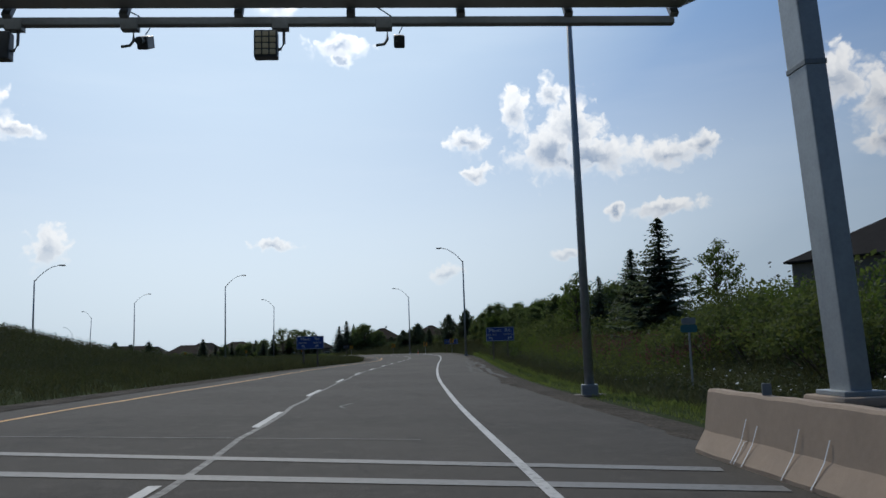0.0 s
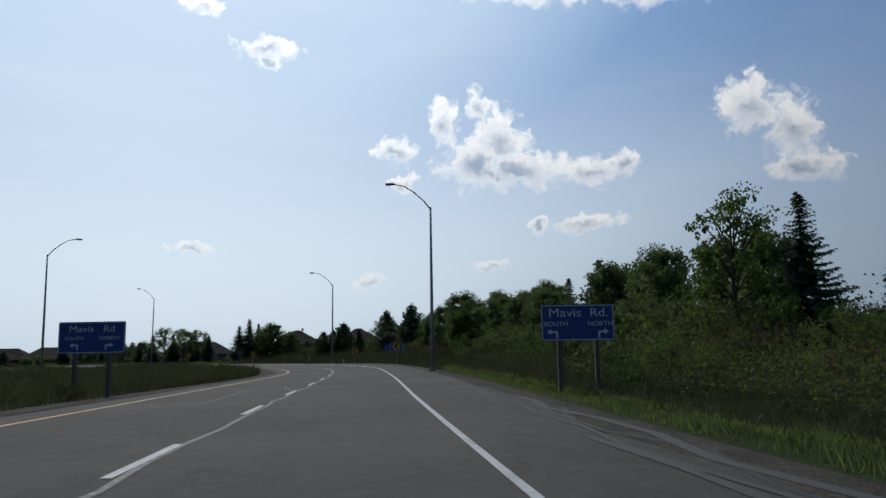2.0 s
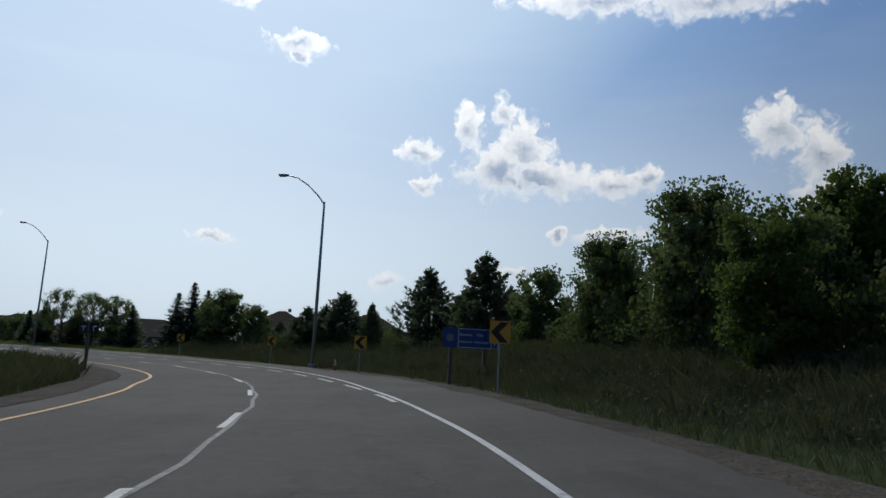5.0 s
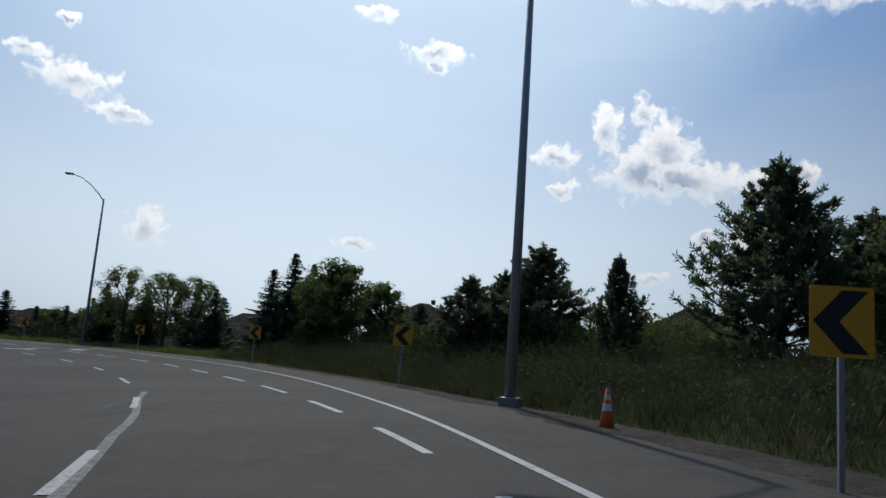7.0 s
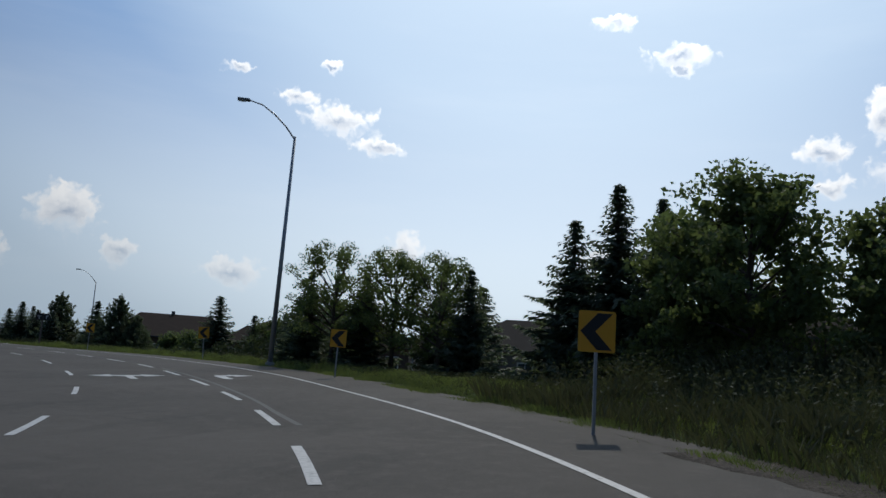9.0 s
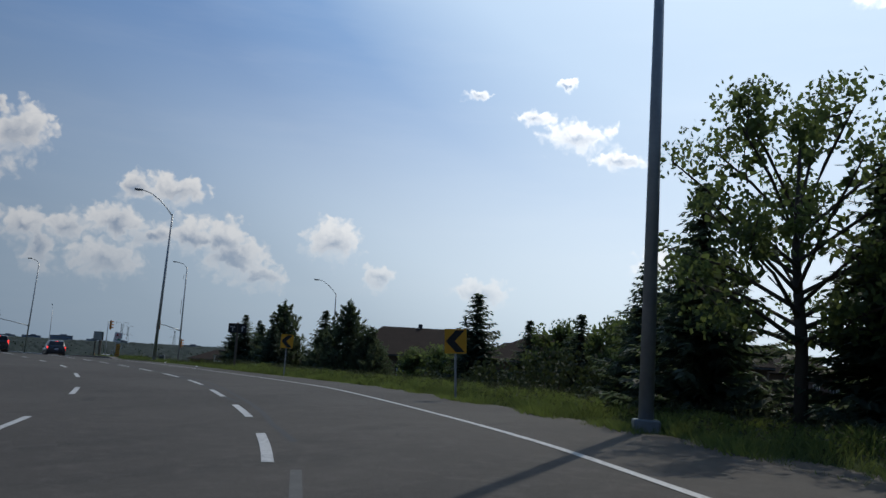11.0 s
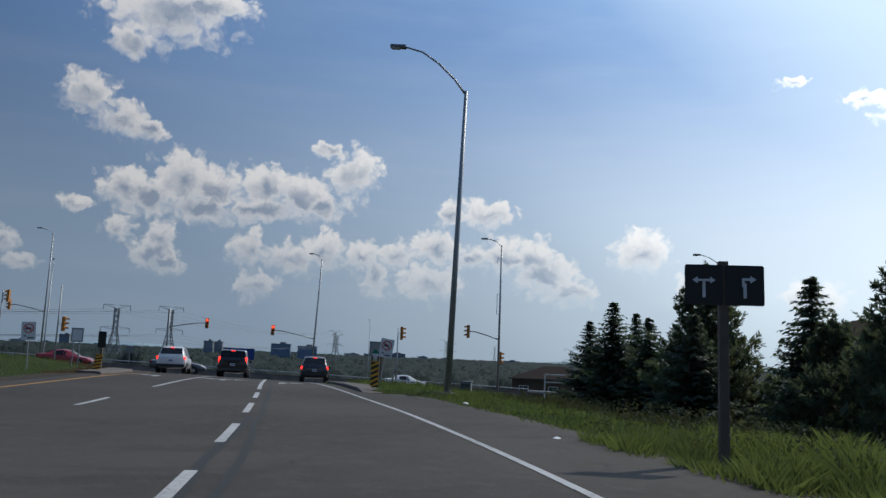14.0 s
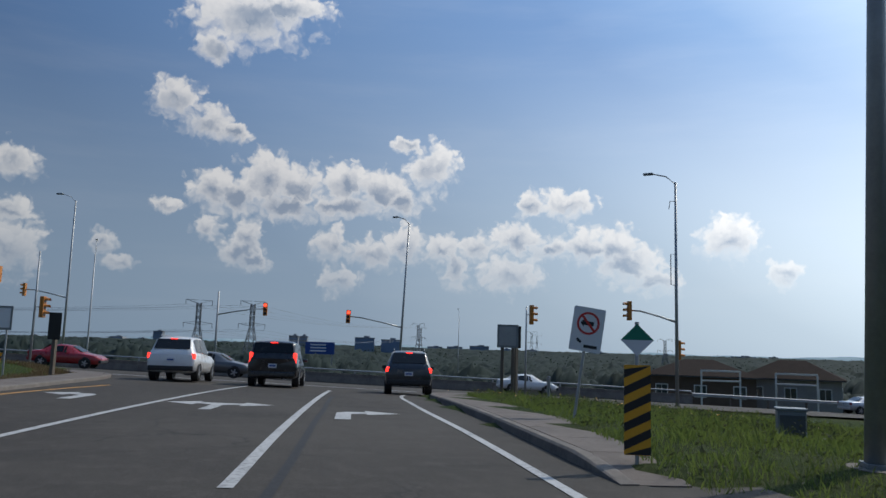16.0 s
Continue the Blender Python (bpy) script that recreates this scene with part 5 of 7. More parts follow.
def pine(seed, label, wide=0.44):
    """A pine whose upswept branches end in brushes of long needles."""
    rng = np.random.default_rng(seed)
    bm = tube(bmesh.new(), [(0, 0, -0.05), (0.01, 0, 0.5), (0, 0, 0.95)], [0.026, 0.016, 0.004], 8)
    quads = []

    def brush(p0, p1, thick, stations):
        """Needles set round a twig from p0 to p1, pointing along it."""
        axis_ = (p1 - p0) / (np.linalg.norm(p1 - p0) + 1e-9)
        m = stations * 13
        u = rng.uniform(0.0, 1.05, m)[:, None]
        way = unit(rng, m) * 0.95 + axis_ * 0.75 + (0, 0, 0.15)
        way /= np.linalg.norm(way, axis=1, keepdims=True)
        ln = rng.uniform(0.7, 1.25, m) * thick
        c = p0 * (1 - u) + p1 * u + way * ln[:, None] * 0.5
        quads.append(turned_cards(c, way, unit(rng, m), ln, ln * 0.22, rng))

    z = 0.05
    while z < 0.93:
        r = wide * min(1.0, 0.78 + 1.2 * z) * (1 - z) ** 0.98 * rng.uniform(0.80, 1.15) + 0.012
        n = 8 if z < 0.7 else 6
        off = rng.uniform(0, 6)
        small = 0.55 + 0.45 * min(1.0, r / (0.55 * wide))
        for k in range(n):
            az = off + k * math.tau / n + rng.uniform(-0.3, 0.3)
            rr = r * rng.uniform(0.7, 1.2)
            d = np.array((math.cos(az), math.sin(az), 0.0))
            cross = np.array((-d[1], d[0], 0.0))
            root, elbow = np.array((0, 0, z)), d * rr * 0.6 + (0, 0, z + rr * 0.12)
            tip = d * rr + (0, 0, z + rr * 0.42 + 0.02)
            tube(bm, [root, elbow, tip], [0.007 * (1.1 - z), 0.005 * (1.1 - z), 0.0015], 4, False)
            brush(elbow, tip, 0.034 * small, 6)
            for j in range(2 + int(rr * 12)):
                u = rng.uniform(0.35, 0.9)
                p0 = root * (1 - u) + (elbow * (1 - u) + tip * u) * u
                out = cross * rng.uniform(-1, 1) * 0.8 + d * 0.6 + (0, 0, rng.uniform(0.4, 1.0))
                p1 = p0 + out * rng.uniform(0.035, 0.075) * small
                tube(bm, [p0, p1], [0.0025 * (1.1 - z), 0.001], 3, False)
                brush(p0 * 0.6 + p1 * 0.4, p1, 0.033 * small, 4)
        # older needles round the stem
        m = 40
        c = rng.normal(size=(m, 3)) * (r * 0.30, r * 0.30, 0.03) + (0, 0, z + 0.02)
        quads.append(turned_cards(c, unit(rng, m), unit(rng, m), np.full(m, 0.06), np.full(m, 0.03), rng))
        z += 0.058 * rng.uniform(0.8, 1.2)
    for k in range(4):
        az = rng.uniform(0, 6.28)
        base = np.array((0, 0, rng.uniform(0.86, 0.93)))
        brush(base, base + (0.03 * math.cos(az), 0.03 * math.sin(az), 0.05), 0.026, 4)
    brush(np.array((0, 0, 0.9)), np.array((0, 0, 0.99)), 0.022, 6)
    return plant("pine", bm, np.concatenate(quads), NEEDLE_PINE, label, "tree", "roadside trees")


def shrub(seed, mat, label, blobs=16, leaves=165, leaf=0.044):
    """A wide uneven bush of height 1."""
    rng = np.random.default_rng(seed)
    bm = bmesh.new()
    quads = []
    for k in range(blobs):
        az = rng.uniform(0, 6.28)
        rr = 0.75 * math.sqrt(rng.random())
        e = np.array((math.cos(az) * rr, math.sin(az) * rr, rng.uniform(0.2, 0.82) * (1 - 0.45 * rr)))
        tube(bm, [(e[0] * 0.2, e[1] * 0.2, -0.1), tuple(e * (0.7, 0.7, 0.6)), tuple(e)], [0.016, 0.01, 0.003], 4, False)
        n = int(leaves * rng.uniform(0.7, 1.2))
        c = e + unit(rng, n) * (rng.random((n, 1)) ** 0.45) * rng.uniform(0.18, 0.32) * (1, 1, 0.8)
        c[:, 2] = np.maximum(c[:, 2], 0.02)
        ln = rng.uniform(0.6, 1.3, n) * leaf
        quads.append(turned_cards(c, unit(rng, n) + (0, 0, 0.15), unit(rng, n), ln * 1.2, ln * 0.75, rng, 0.15))
    return plant("shrub", bm, np.concatenate(quads), mat, label, "shrub", "roadside shrubs")


def plant_at(template, x, y, top, rng, wide=1.0, sink=0.05):
    """A copy of a plant of height 1 whose top reaches the height top."""
    g = ground_at(x, y) - sink
    h = top - g
    own = template.scale
    return copy_thing(template, pose(x, y, g, 0, 0, rng.uniform(0, 360)) @ Matrix.Diagonal((h * wide / own[0], h * wide / own[1], h / own[2], 1)))


def set_first(template, x, y, top, turn, wide=1.0):
    g = ground_at(x, y) - 0.05
    h = top - g
    template.matrix_basis = pose(x, y, g, 0, 0, turn) @ Matrix.Diagonal((h * wide, h * wide, h, 1))


rng = np.random.default_rng(12)
MAPLE_A = broad_tree(1, LEAF_MAPLE, "full green broad-leaved tree at the meadow's edge")
MAPLE_B = broad_tree(2, LEAF_MAPLE, "dark green broad-leaved tree in a row", 0.32, 0.08, leaves=92, leaf=0.025)
MAPLE_C = broad_tree(3, LEAF_LIGHT, "light green broad-leaved tree in a row", 0.28, 0.10, leaves=170, leaf=0.0175)
POPLAR = broad_tree(4, LEAF_LIGHT, "slender pale green tree behind shrubs", 0.27, 0.2, leaves=62, leaf=0.016, open_=0.95)
LOCUST = broad_tree(5, LEAF_MAPLE, "airy locust tree with bare limbs showing", 0.40, 0.25, leaves=150, leaf=0.0115, open_=0.8)
SPRUCE_A = spruce(6, "dark green spruce with drooping tiers")
SPRUCE_B = spruce(7, "ragged dark spruce standing above the shrubs", 0.6)
PINE_A = pine(8, "dark bushy pine with upswept tufted branches")
PINE_B = pine(9, "rounded dark pine beside the curve", 0.5)
SHRUB_A = shrub(10, LEAF_SHRUB, "dense green shrub on the bank")
SHRUB_B = shrub(11, LEAF_SHRUB, "wide dark green shrub under trees", 16, 80, 0.062)
SHRUB_D = shrub(13, LEAF_DARK, "low dark shrub below the bend", 16, 110, 0.05)
SHRUB_C = shrub(12, LEAF_LIGHT, "yellow-green shrub at the meadow's edge", 13, 160, 0.042)

set_first(SPRUCE_B, 16.2, 44.7, 8.4, 20, 1.25)
set_first(POPLAR, 20.5, 46.7, 7.3, 70)
set_first(MAPLE_A, 17.0, 88.5, 5.6, 10)
set_first(MAPLE_B, 19.7, 82.5, 6.5, 60)
set_first(MAPLE_C, 18.6, 109.6, 7.3, 0)
set_first(SPRUCE_A, 17.8, 55.1, 7.8, 0)
set_first(PINE_A, 13.7, 135.6, 7.65, 0, 1.15)
set_first(PINE_B, 11.0, 140.8, 7.1, 0, 1.1)
set_first(LOCUST, -24.3, 181.6, 6.7, 40)
set_first(SHRUB_A, 11.5, 20.0, 2.7, 0)
set_first(SHRUB_B, 15.5, 50.0, 3.4, 0, 1.2)
set_first(SHRUB_D, -46.5, 200.5, 1.0, 0, 1.1)
set_first(SHRUB_C, 10.6, 58.0, 1.9, 0)

# straight: the row behind the meadow
for x, y, top, kind in ((15.4, 62.2, 6.9, POPLAR), (17.5, 98.0, 5.8, MAPLE_B), (16.5, 108.5, 5.6, MAPLE_B), (19.0, 78.0, 6.0, MAPLE_B), (21.5, 101.0, 6.6, MAPLE_B), (16.8, 60.4, 6.35, SPRUCE_B), (20.9, 89.0, 7.6, SPRUCE_A), (24.0, 104.5, 7.8, SPRUCE_A), (18.2, 73.5, 6.5, MAPLE_A), (19.5, 66.5, 6.2, MAPLE_B), (17.4, 78.5, 6.2, MAPLE_B), (18.3, 93.5, 6.6, MAPLE_C), (20.5, 98.5, 7.0, MAPLE_A), (18.4, 118.5, 7.1, MAPLE_C), (17.5, 103.5, 6.4, MAPLE_B), (15.8, 113.0, 7.4, MAPLE_A), (15.3, 119.5, 6.6, MAPLE_A), (17.6, 124.5, 6.6, MAPLE_B), (15.2, 128.8, 6.2, MAPLE_B), (20.5, 58.0, 6.0, MAPLE_B), (14.5, 107.0, 5.4, MAPLE_C), (23.0, 76.0, 7.2, MAPLE_B), (23.5, 84.0, 6.8, MAPLE_B), (23.0, 93.0, 6.6, MAPLE_C), (22.0, 112.5, 7.4, MAPLE_B)):
    plant_at(kind, x, y, top, rng)
# curve: pines and mixed trees in front of the houses
for x, y, top, kind, wide in ((17.5, 131.5, 5.0, PINE_A, 1.0), (16.5, 140.5, 6.2, PINE_B, 1.0), (7.6, 145.0, 4.8, PINE_A, 0.75), (3.0, 154.3, 4.8, PINE_B, 1.35), (5.75, 151.6, 6.0, PINE_A, 1.4), (4.4, 153.4, 5.0, PINE_B, 1.2), (12.9, 138.2, 5.2, MAPLE_B, 0.9), (13.9, 141.6, 6.0, PINE_A, 1.3), (16.6, 135.0, 4.8, PINE_B, 1.0), (0.6, 158.8, 3.7, PINE_B, 1.0), (-9.2, 173.8, 7.6, SPRUCE_A, 1.0), (-10.9, 174.9, 6.5, SPRUCE_A, 1.1), (-7.6, 172.6, 6.8, SPRUCE_A, 0.9), (-5.0, 168.2, 6.8, MAPLE_A, 1.15), (-2.1, 165.4, 5.3, MAPLE_B, 1.15), (-6.3, 171.0, 6.2, MAPLE_B, 1.1), (-19.6, 184.8, 6.3, SPRUCE_A, 0.9), (-26.6, 183.2, 5.3, SPRUCE_A, 1.1), (-21.2, 182.2, 6.5, LOCUST, 1.0), (-18.6, 181.6, 6.2, LOCUST, 1.0), (-16.6, 180.2, 5.2, SPRUCE_A, 1.0), (-23.0, 182.6, 5.2, SPRUCE_A, 1.2), (-17.2, 184.2, 4.8, SPRUCE_A, 1.2), (-29.6, 187.2, 4.2, SPRUCE_A, 1.1)):
    plant_at(kind, x, y, top, rng, wide)
# below the outer bank of the last bend
for x, y, top, kind, wide in ((-47.6, 204.3, 5.2, SPRUCE_A, 1.25), (-71.5, 209.9, 5.4, PINE_A, 0.95), (-62.4, 208.4, 5.2, PINE_B, 0.95), (-67.6, 210.9, 4.7, SPRUCE_A, 1.1), (-65.6, 209.2, 3.2, PINE_A, 1.0), (-79.7, 213.9, 3.95, SPRUCE_A, 1.1), (-78.7, 211.5, 4.3, SPRUCE_A, 1.25), (-81.9, 212.7, 3.55, SPRUCE_A, 1.25), (-76.4, 211.6, 3.5, SPRUCE_A, 1.2), (-70.0, 207.6, 3.2, SPRUCE_A, 1.3), (-60.0, 208.2, 3.3, PINE_B, 1.0), (-44.6, 205.4, 3.7, SPRUCE_A, 1.1), (-42.2, 204.6, 3.8, MAPLE_B, 0.8), (-40.0, 203.0, 3.9, SPRUCE_A, 1.1), (-37.6, 201.8, 3.8, MAPLE_B, 0.8), (-35.2, 199.8, 4.2, MAPLE_B, 0.8), (-33.0, 197.0, 4.4, SPRUCE_A, 1.2), (-30.7, 194.0, 4.6, MAPLE_B, 0.9), (-52.6, 207.6, 2.2, MAPLE_B, 1.1), (-55.6, 208.6, 2.0, MAPLE_B, 1.1), (-36.6, 194.0, 2.0, SHRUB_D, 1.0), (-41.0, 198.0, 1.4, SHRUB_D, 1.0)):
    plant_at(kind, x, y, top, rng, wide)
# shrubs on the banks
k = 0
for y in np.arange(2.0, 60.0, 2.5):
    for d in (9.4, 12.2, 15.4):
        x = 1.5 + d + 0.02 * y + rng.normal(0, 0.7)
        if y > 34 and d < 12:
            continue
        kind = (SHRUB_A, SHRUB_C, SHRUB_A)[k % 3] if d < 14 else SHRUB_B
        k += 1
        g = ground_at(x, y)
        plant_at(kind, x, y + rng.normal(0, 0.6), g + (rng.uniform(0.8, 2.2) if y < 38 else rng.uniform(0.6, 1.3)) * (1.0 + 0.04 * (d - 9)), rng, rng.uniform(0.9, 1.3))
for y in np.arange(60.0, 103.0, 2.6):
    for d in (9.5, 12.5):
        i = int(np.abs(RIGHT_LINE[:, 1] - y).argmin())
        x = RIGHT_LINE[i, 0] + d + rng.normal(0, 0.9)
        kind = (SHRUB_B, SHRUB_B, SHRUB_C)[k % 3]
        k += 1
        plant_at(kind, x, y, ground_at(x, y) + rng.uniform(1.1, 2.6), rng, rng.uniform(0.8, 1.2))
for y in np.arange(103.0, 134.0, 2.2):
    i = int(np.abs(RIGHT_LINE[:, 1] - y).argmin())
    for d in (11.0, 14.0):
        x = RIGHT_LINE[i, 0] + d + rng.normal(0, 0.6)
        plant_at(SHRUB_B, x, y, ground_at(x, y) + rng.uniform(1.1, 2.0), rng, rng.uniform(1.0, 1.4))
for y in np.arange(62.0, 122.0, 2.4):
    i = int(np.abs(RIGHT_LINE[:, 1] - y).argmin())
    x = RIGHT_LINE[i, 0] + 10.8 + rng.normal(0, 0.5)
    plant_at(SHRUB_B, x, y, ground_at(x, y) + rng.uniform(1.9, 3.0), rng, rng.uniform(0.75, 0.95))
for s in np.arange(S_CURVE + 4, S_END - 4, 2.4):
    for d in (10.5, 13.5):
        p = offset(RIGHT_LINE, d)[int(s)]
        kind = SHRUB_B
        k += 1
        x, y = p[0] + rng.normal(0, 0.7), p[1] + rng.normal(0, 0.7)
        plant_at(kind, x, y, ground_at(x, y) + rng.uniform(0.5, 1.2), rng, rng.uniform(0.9, 1.4))
for s in np.arange(S_END - 18, S_END + 24, 1.8):
    p = offset(RIGHT_LINE, rng.uniform(8.5, 13))[int(s)]
    plant_at(SHRUB_D, p[0], p[1], ground_at(*p) + rng.uniform(0.6, 1.4), rng, rng.uniform(0.9, 1.3))
for x, y, h in ((8.6, 148.2, 2.0), (10.2, 150.5, 2.2), (7.0, 150.2, 1.8), (4.6, 156.0, 1.7), (1.6, 157.2, 1.6), (-3.4, 166.9, 1.7), (-1.0, 163.6, 1.6), (-7.0, 170.0, 1.5)):
    plant_at(SHRUB_B, x, y, ground_at(x, y) + h, rng, 1.1)
for x, y, h in ((-26, 50, 0.9), (-30, 54, 1.1), (-34, 50, 1.2), (-28, 60, 1.0), (-33, 64, 1.1), (-24, 56, 0.8), (-38, 58, 1.3), (-29, 70, 1.0), (-22, 63, 0.7), (-36, 72, 1.0)):
    plant_at(SHRUB_B, x, y, ground_at(x, y) + h, rng, 1.4)


# ---- grasses ----
def blades(name, xy, height, width, mat, label, seed, lean=0.25):
    r = np.random.default_rng(seed)
    n = len(xy)
    z = np.maximum(land_z(xy), -99)
    base = np.column_stack([xy, z - 0.03])
    # clumps of taller and shorter growth
    wave = np.sin(xy[:, 0] * 2.1 + 1.7 * np.sin(xy[:, 1] * 0.9)) + np.sin(xy[:, 1] * 1.7 + 2.0 * np.sin(xy[:, 0] * 1.3 + 1)) + 0.8 * np.sin(xy[:, 0] * 5.3 + xy[:, 1] * 4.1)
    h = height * r.uniform(0.5, 1.2, n) * (0.85 + 0.22 * wave)
    az = r.uniform(0, 6.283, n)
    side = np.stack([np.cos(az), np.sin(az), np.zeros(n)], 1) * (width * r.uniform(0.6, 1.3, n))[:, None]
    tilt = np.stack([r.normal(0, lean, n) * h, r.normal(0, lean, n) * h, h], 1)
    quads = np.stack([base - side, base + side, base + tilt * 0.62 + side * 0.75, base + tilt * (1.0, 1.0, 1.0) + tilt * (0.3, 0.3, 0.0)], 1)
    ob = new(name, cards_mesh(name, quads, mat))
    return tagged(ob, label, "grass", kind="stuff")


def strip_points(line, lo, hi, d0, d1, per_metre, seed, bias=1.0):
    r = np.random.default_rng(seed)
    n = int((hi - lo) * per_metre)
    s = r.uniform(lo, hi, n)
    d = d0 + (d1 - d0) * r.random(n) ** bias
    t = np.gradient(line, axis=0)
    t /= np.linalg.norm(t, axis=1, keepdims=True)
    i = np.clip(s.astype(int), 0, len(line) - 2)
    f = (s - i)[:, None]
    p = line[i] * (1 - f) + line[i + 1] * f
    return p + np.stack([t[i, 1], -t[i, 0]], 1) * d[:, None] + r.normal(0, 0.06, (n, 2))


def weeds(xy, height, size, mat, label, seed):
    """Leafy stalks: a few small leaves up each stalk."""
    r = np.random.default_rng(seed)
    n = len(xy)
    h = height * r.uniform(0.4, 1.2, n)
    base = np.column_stack([xy, land_z(xy)])
    lean = r.normal(0, 0.2, (n, 2))
    quads = []
    for u in (0.25, 0.45, 0.62, 0.78, 0.9, 1.0):
        c = base + np.column_stack([lean * (h * u)[:, None], h * u]) + r.normal(0, 0.03, (n, 3))
        d = unit(r, n) * (1, 1, 0.7) + (0, 0, 0.35)
        ln = size * r.uniform(0.6, 1.3, n) * (1.25 - 0.5 * u)
        quads.append(turned_cards(c, d, unit(r, n), ln * 1.6, ln * 0.6, r))
    ob = new("weeds", cards_mesh("weeds", np.concatenate(quads), mat))
    return tagged(ob, label, "weeds", kind="stuff")


E_END = len(PAVED_RIGHT) - 1
weeds(strip_points(PAVED_RIGHT, 150, 228, 1.6, 8.5, 95, 31), 0.75, 0.075, WEED, "dull leafy weeds standing in the tall grass", 31)
weeds(strip_points(PAVED_RIGHT, 66, 150, 2.6, 8.5, 70, 32), 0.8, 0.075, WEED, "dull leafy weeds in front of the shrubs", 32)
weeds(strip_points(PAVED_RIGHT, 84, 118, 3.2, 11.0, 110, 35), 1.0, 0.07, WEED_GREEN, "fresh yellow-green weeds before the shrubs", 35)
weeds(strip_points(LEFT_LINE, 60, 190, -14.0, -3.4, 45, 33), 0.7, 0.075, WEED, "dull leafy weeds in the meadow", 33)
blades("verge_grass", strip_points(PAVED_RIGHT, 62, 150, 0.95, 2.1, 230, 1, 1.0), 0.24, 0.011, GRASS_GREEN, "short bright green grass along the gravel edge", 1)
blades("tall_grass", strip_points(PAVED_RIGHT, 62, 190, 1.7, 7.5, 560, 2, 0.9), 0.50, 0.007, GRASS_TALL, "tall green and straw coloured grass on the bank", 2)
blades("bank_grass", strip_points(PAVED_RIGHT, 150, 228, 0.7, 8.5, 620, 3, 1.1), 0.46, 0.007, GRASS_TALL, "tall dull grass on the bank outside the curve", 3)
blades("verge_grass", strip_points(PAVED_RIGHT, 206, E_END - 14, 0.02, 4.0, 1250, 4, 1.4), 0.31, 0.0045, GRASS_GREEN, "bright green grass along the bend", 4)
weeds(strip_points(PAVED_RIGHT, 206, E_END - 10, 0.9, 5.0, 60, 34), 0.42, 0.05, WEED, "dull leafy weeds in the verge of the bend", 34)
blades("slope_grass", strip_points(PAVED_RIGHT, 222, E_END, 3.2, 9.0, 260, 5), 0.34, 0.011, GRASS_TALL, "straw and green grass down the slope", 5)
blades("meadow_grass", strip_points(LEFT_LINE, 55, 200, -16.0, -2.6, 420, 6, 0.75), 0.62, 0.010, GRASS_TALL, "tall mixed meadow grass inside the curve", 6)
blades("meadow_grass", strip_points(LEFT_LINE, 200, 262, -9.0, -2.6, 160, 7, 0.8), 0.35, 0.013, GRASS_TALL, "mixed meadow grass inside the bend", 7)
r9 = np.random.default_rng(17)
mound = np.column_stack([r9.normal(-31, 8, 52000), r9.normal(57, 15, 52000)])
mound = mound[(mound[:, 0] < -17) & (mound[:, 0] > -60)]
blades("mound_grass", mound[::2], 0.7, 0.016, GRASS_TALL, "tall dull grass over the scrubby mound", 11)
weeds(mound[1::2], 0.85, 0.11, WEED, "dull leafy weeds over the scrubby mound", 12)
r7 = np.random.default_rng(8)
red = strip_points(PAVED_RIGHT, 84, 130, 4.5, 8.0, 26, 8)
red = red[np.sin(red[:, 1] * 0.55) + np.sin(red[:, 1] * 1.3 + red[:, 0]) > 0.1]
heads = np.concatenate([np.column_stack([red, land_z(red) + r7.uniform(0.7, 1.15, len(red)) - 0.07 * j]) for j in range(4)])
heads += r7.normal(0, 0.02, heads.shape)
quads = turned_cards(heads, unit(r7, len(heads)) * (0.4, 0.4, 1), unit(r7, len(heads)), np.full(len(heads), 0.11), np.full(len(heads), 0.06), r7)
tagged(new("reddish_weeds", cards_mesh("reddish_weeds", quads, GRASS_RED)), "dull pink-red flower spikes in the tall grass", "flowers", kind="stuff")
r8 = np.random.default_rng(3)
corner = np.column_stack([r8.uniform(-101, -60, 260000), r8.uniform(194, 216, 260000)])
run_c, d_c = nearest(corner)
corner = corner[(d_c > np.interp(corner[:, 0], (-83, -79, -76.7, -74.8, -73.4, -72.5, -66, -60), (2.15, 1.8, 1.45, 1.15, 1.35, 1.85, 2.2, 2.4))) & (d_c < 14) & ((corner - MID) @ BEYOND < -11)]
blades("corner_grass", corner, 0.13, 0.0075, GRASS_LAWN, "bright green grass on the corner of the crossing", 9)
blades("taller_grass", corner[::8][np.sin(corner[::8, 0] * 1.1) + np.sin(corner[::8, 1] * 1.9 + corner[::8, 0] * 0.6) > -0.2], 0.27, 0.006, GRASS_GREEN, "taller dull green tufts among the corner grass", 26)
weeds(corner[::70], 0.26, 0.045, WEED, "low dull weeds in the corner grass", 36)
isle = np.column_stack([r8.uniform(-104, -76, 16000), r8.uniform(176, 191, 16000)])
off_i = ((isle[:, None] - LEFT_LINE[None, -60:]) ** 2).sum(2).min(1)
isle = isle[(off_i > 2.3**2) & ((isle - MID) @ BEYOND < -12) & (nearest(isle)[1] < -10)]
blades("island_grass", isle, 0.16, 0.010, GRASS_GREEN, "green grass on the inner corner", 10)


# the kerb of the inner corner
LEFT_KERB_LINE = [(-85.0, 189.4), (-88.6, 190.6), (-92.6, 191.5), (-97.0, 192.3), (-101.0, 192.3), (-104.0, 190.2), (-107.5, 184.5), (-112.0, 175.0)]
dry = strip_points(np.array(glide(LEFT_KERB_LINE)), 0, 20, -2.4, -1.25, 700, 24)
blades("dry_grass", dry, 0.16, 0.009, GRASS_DRY, "dry brown grass behind the inner kerb", 25)


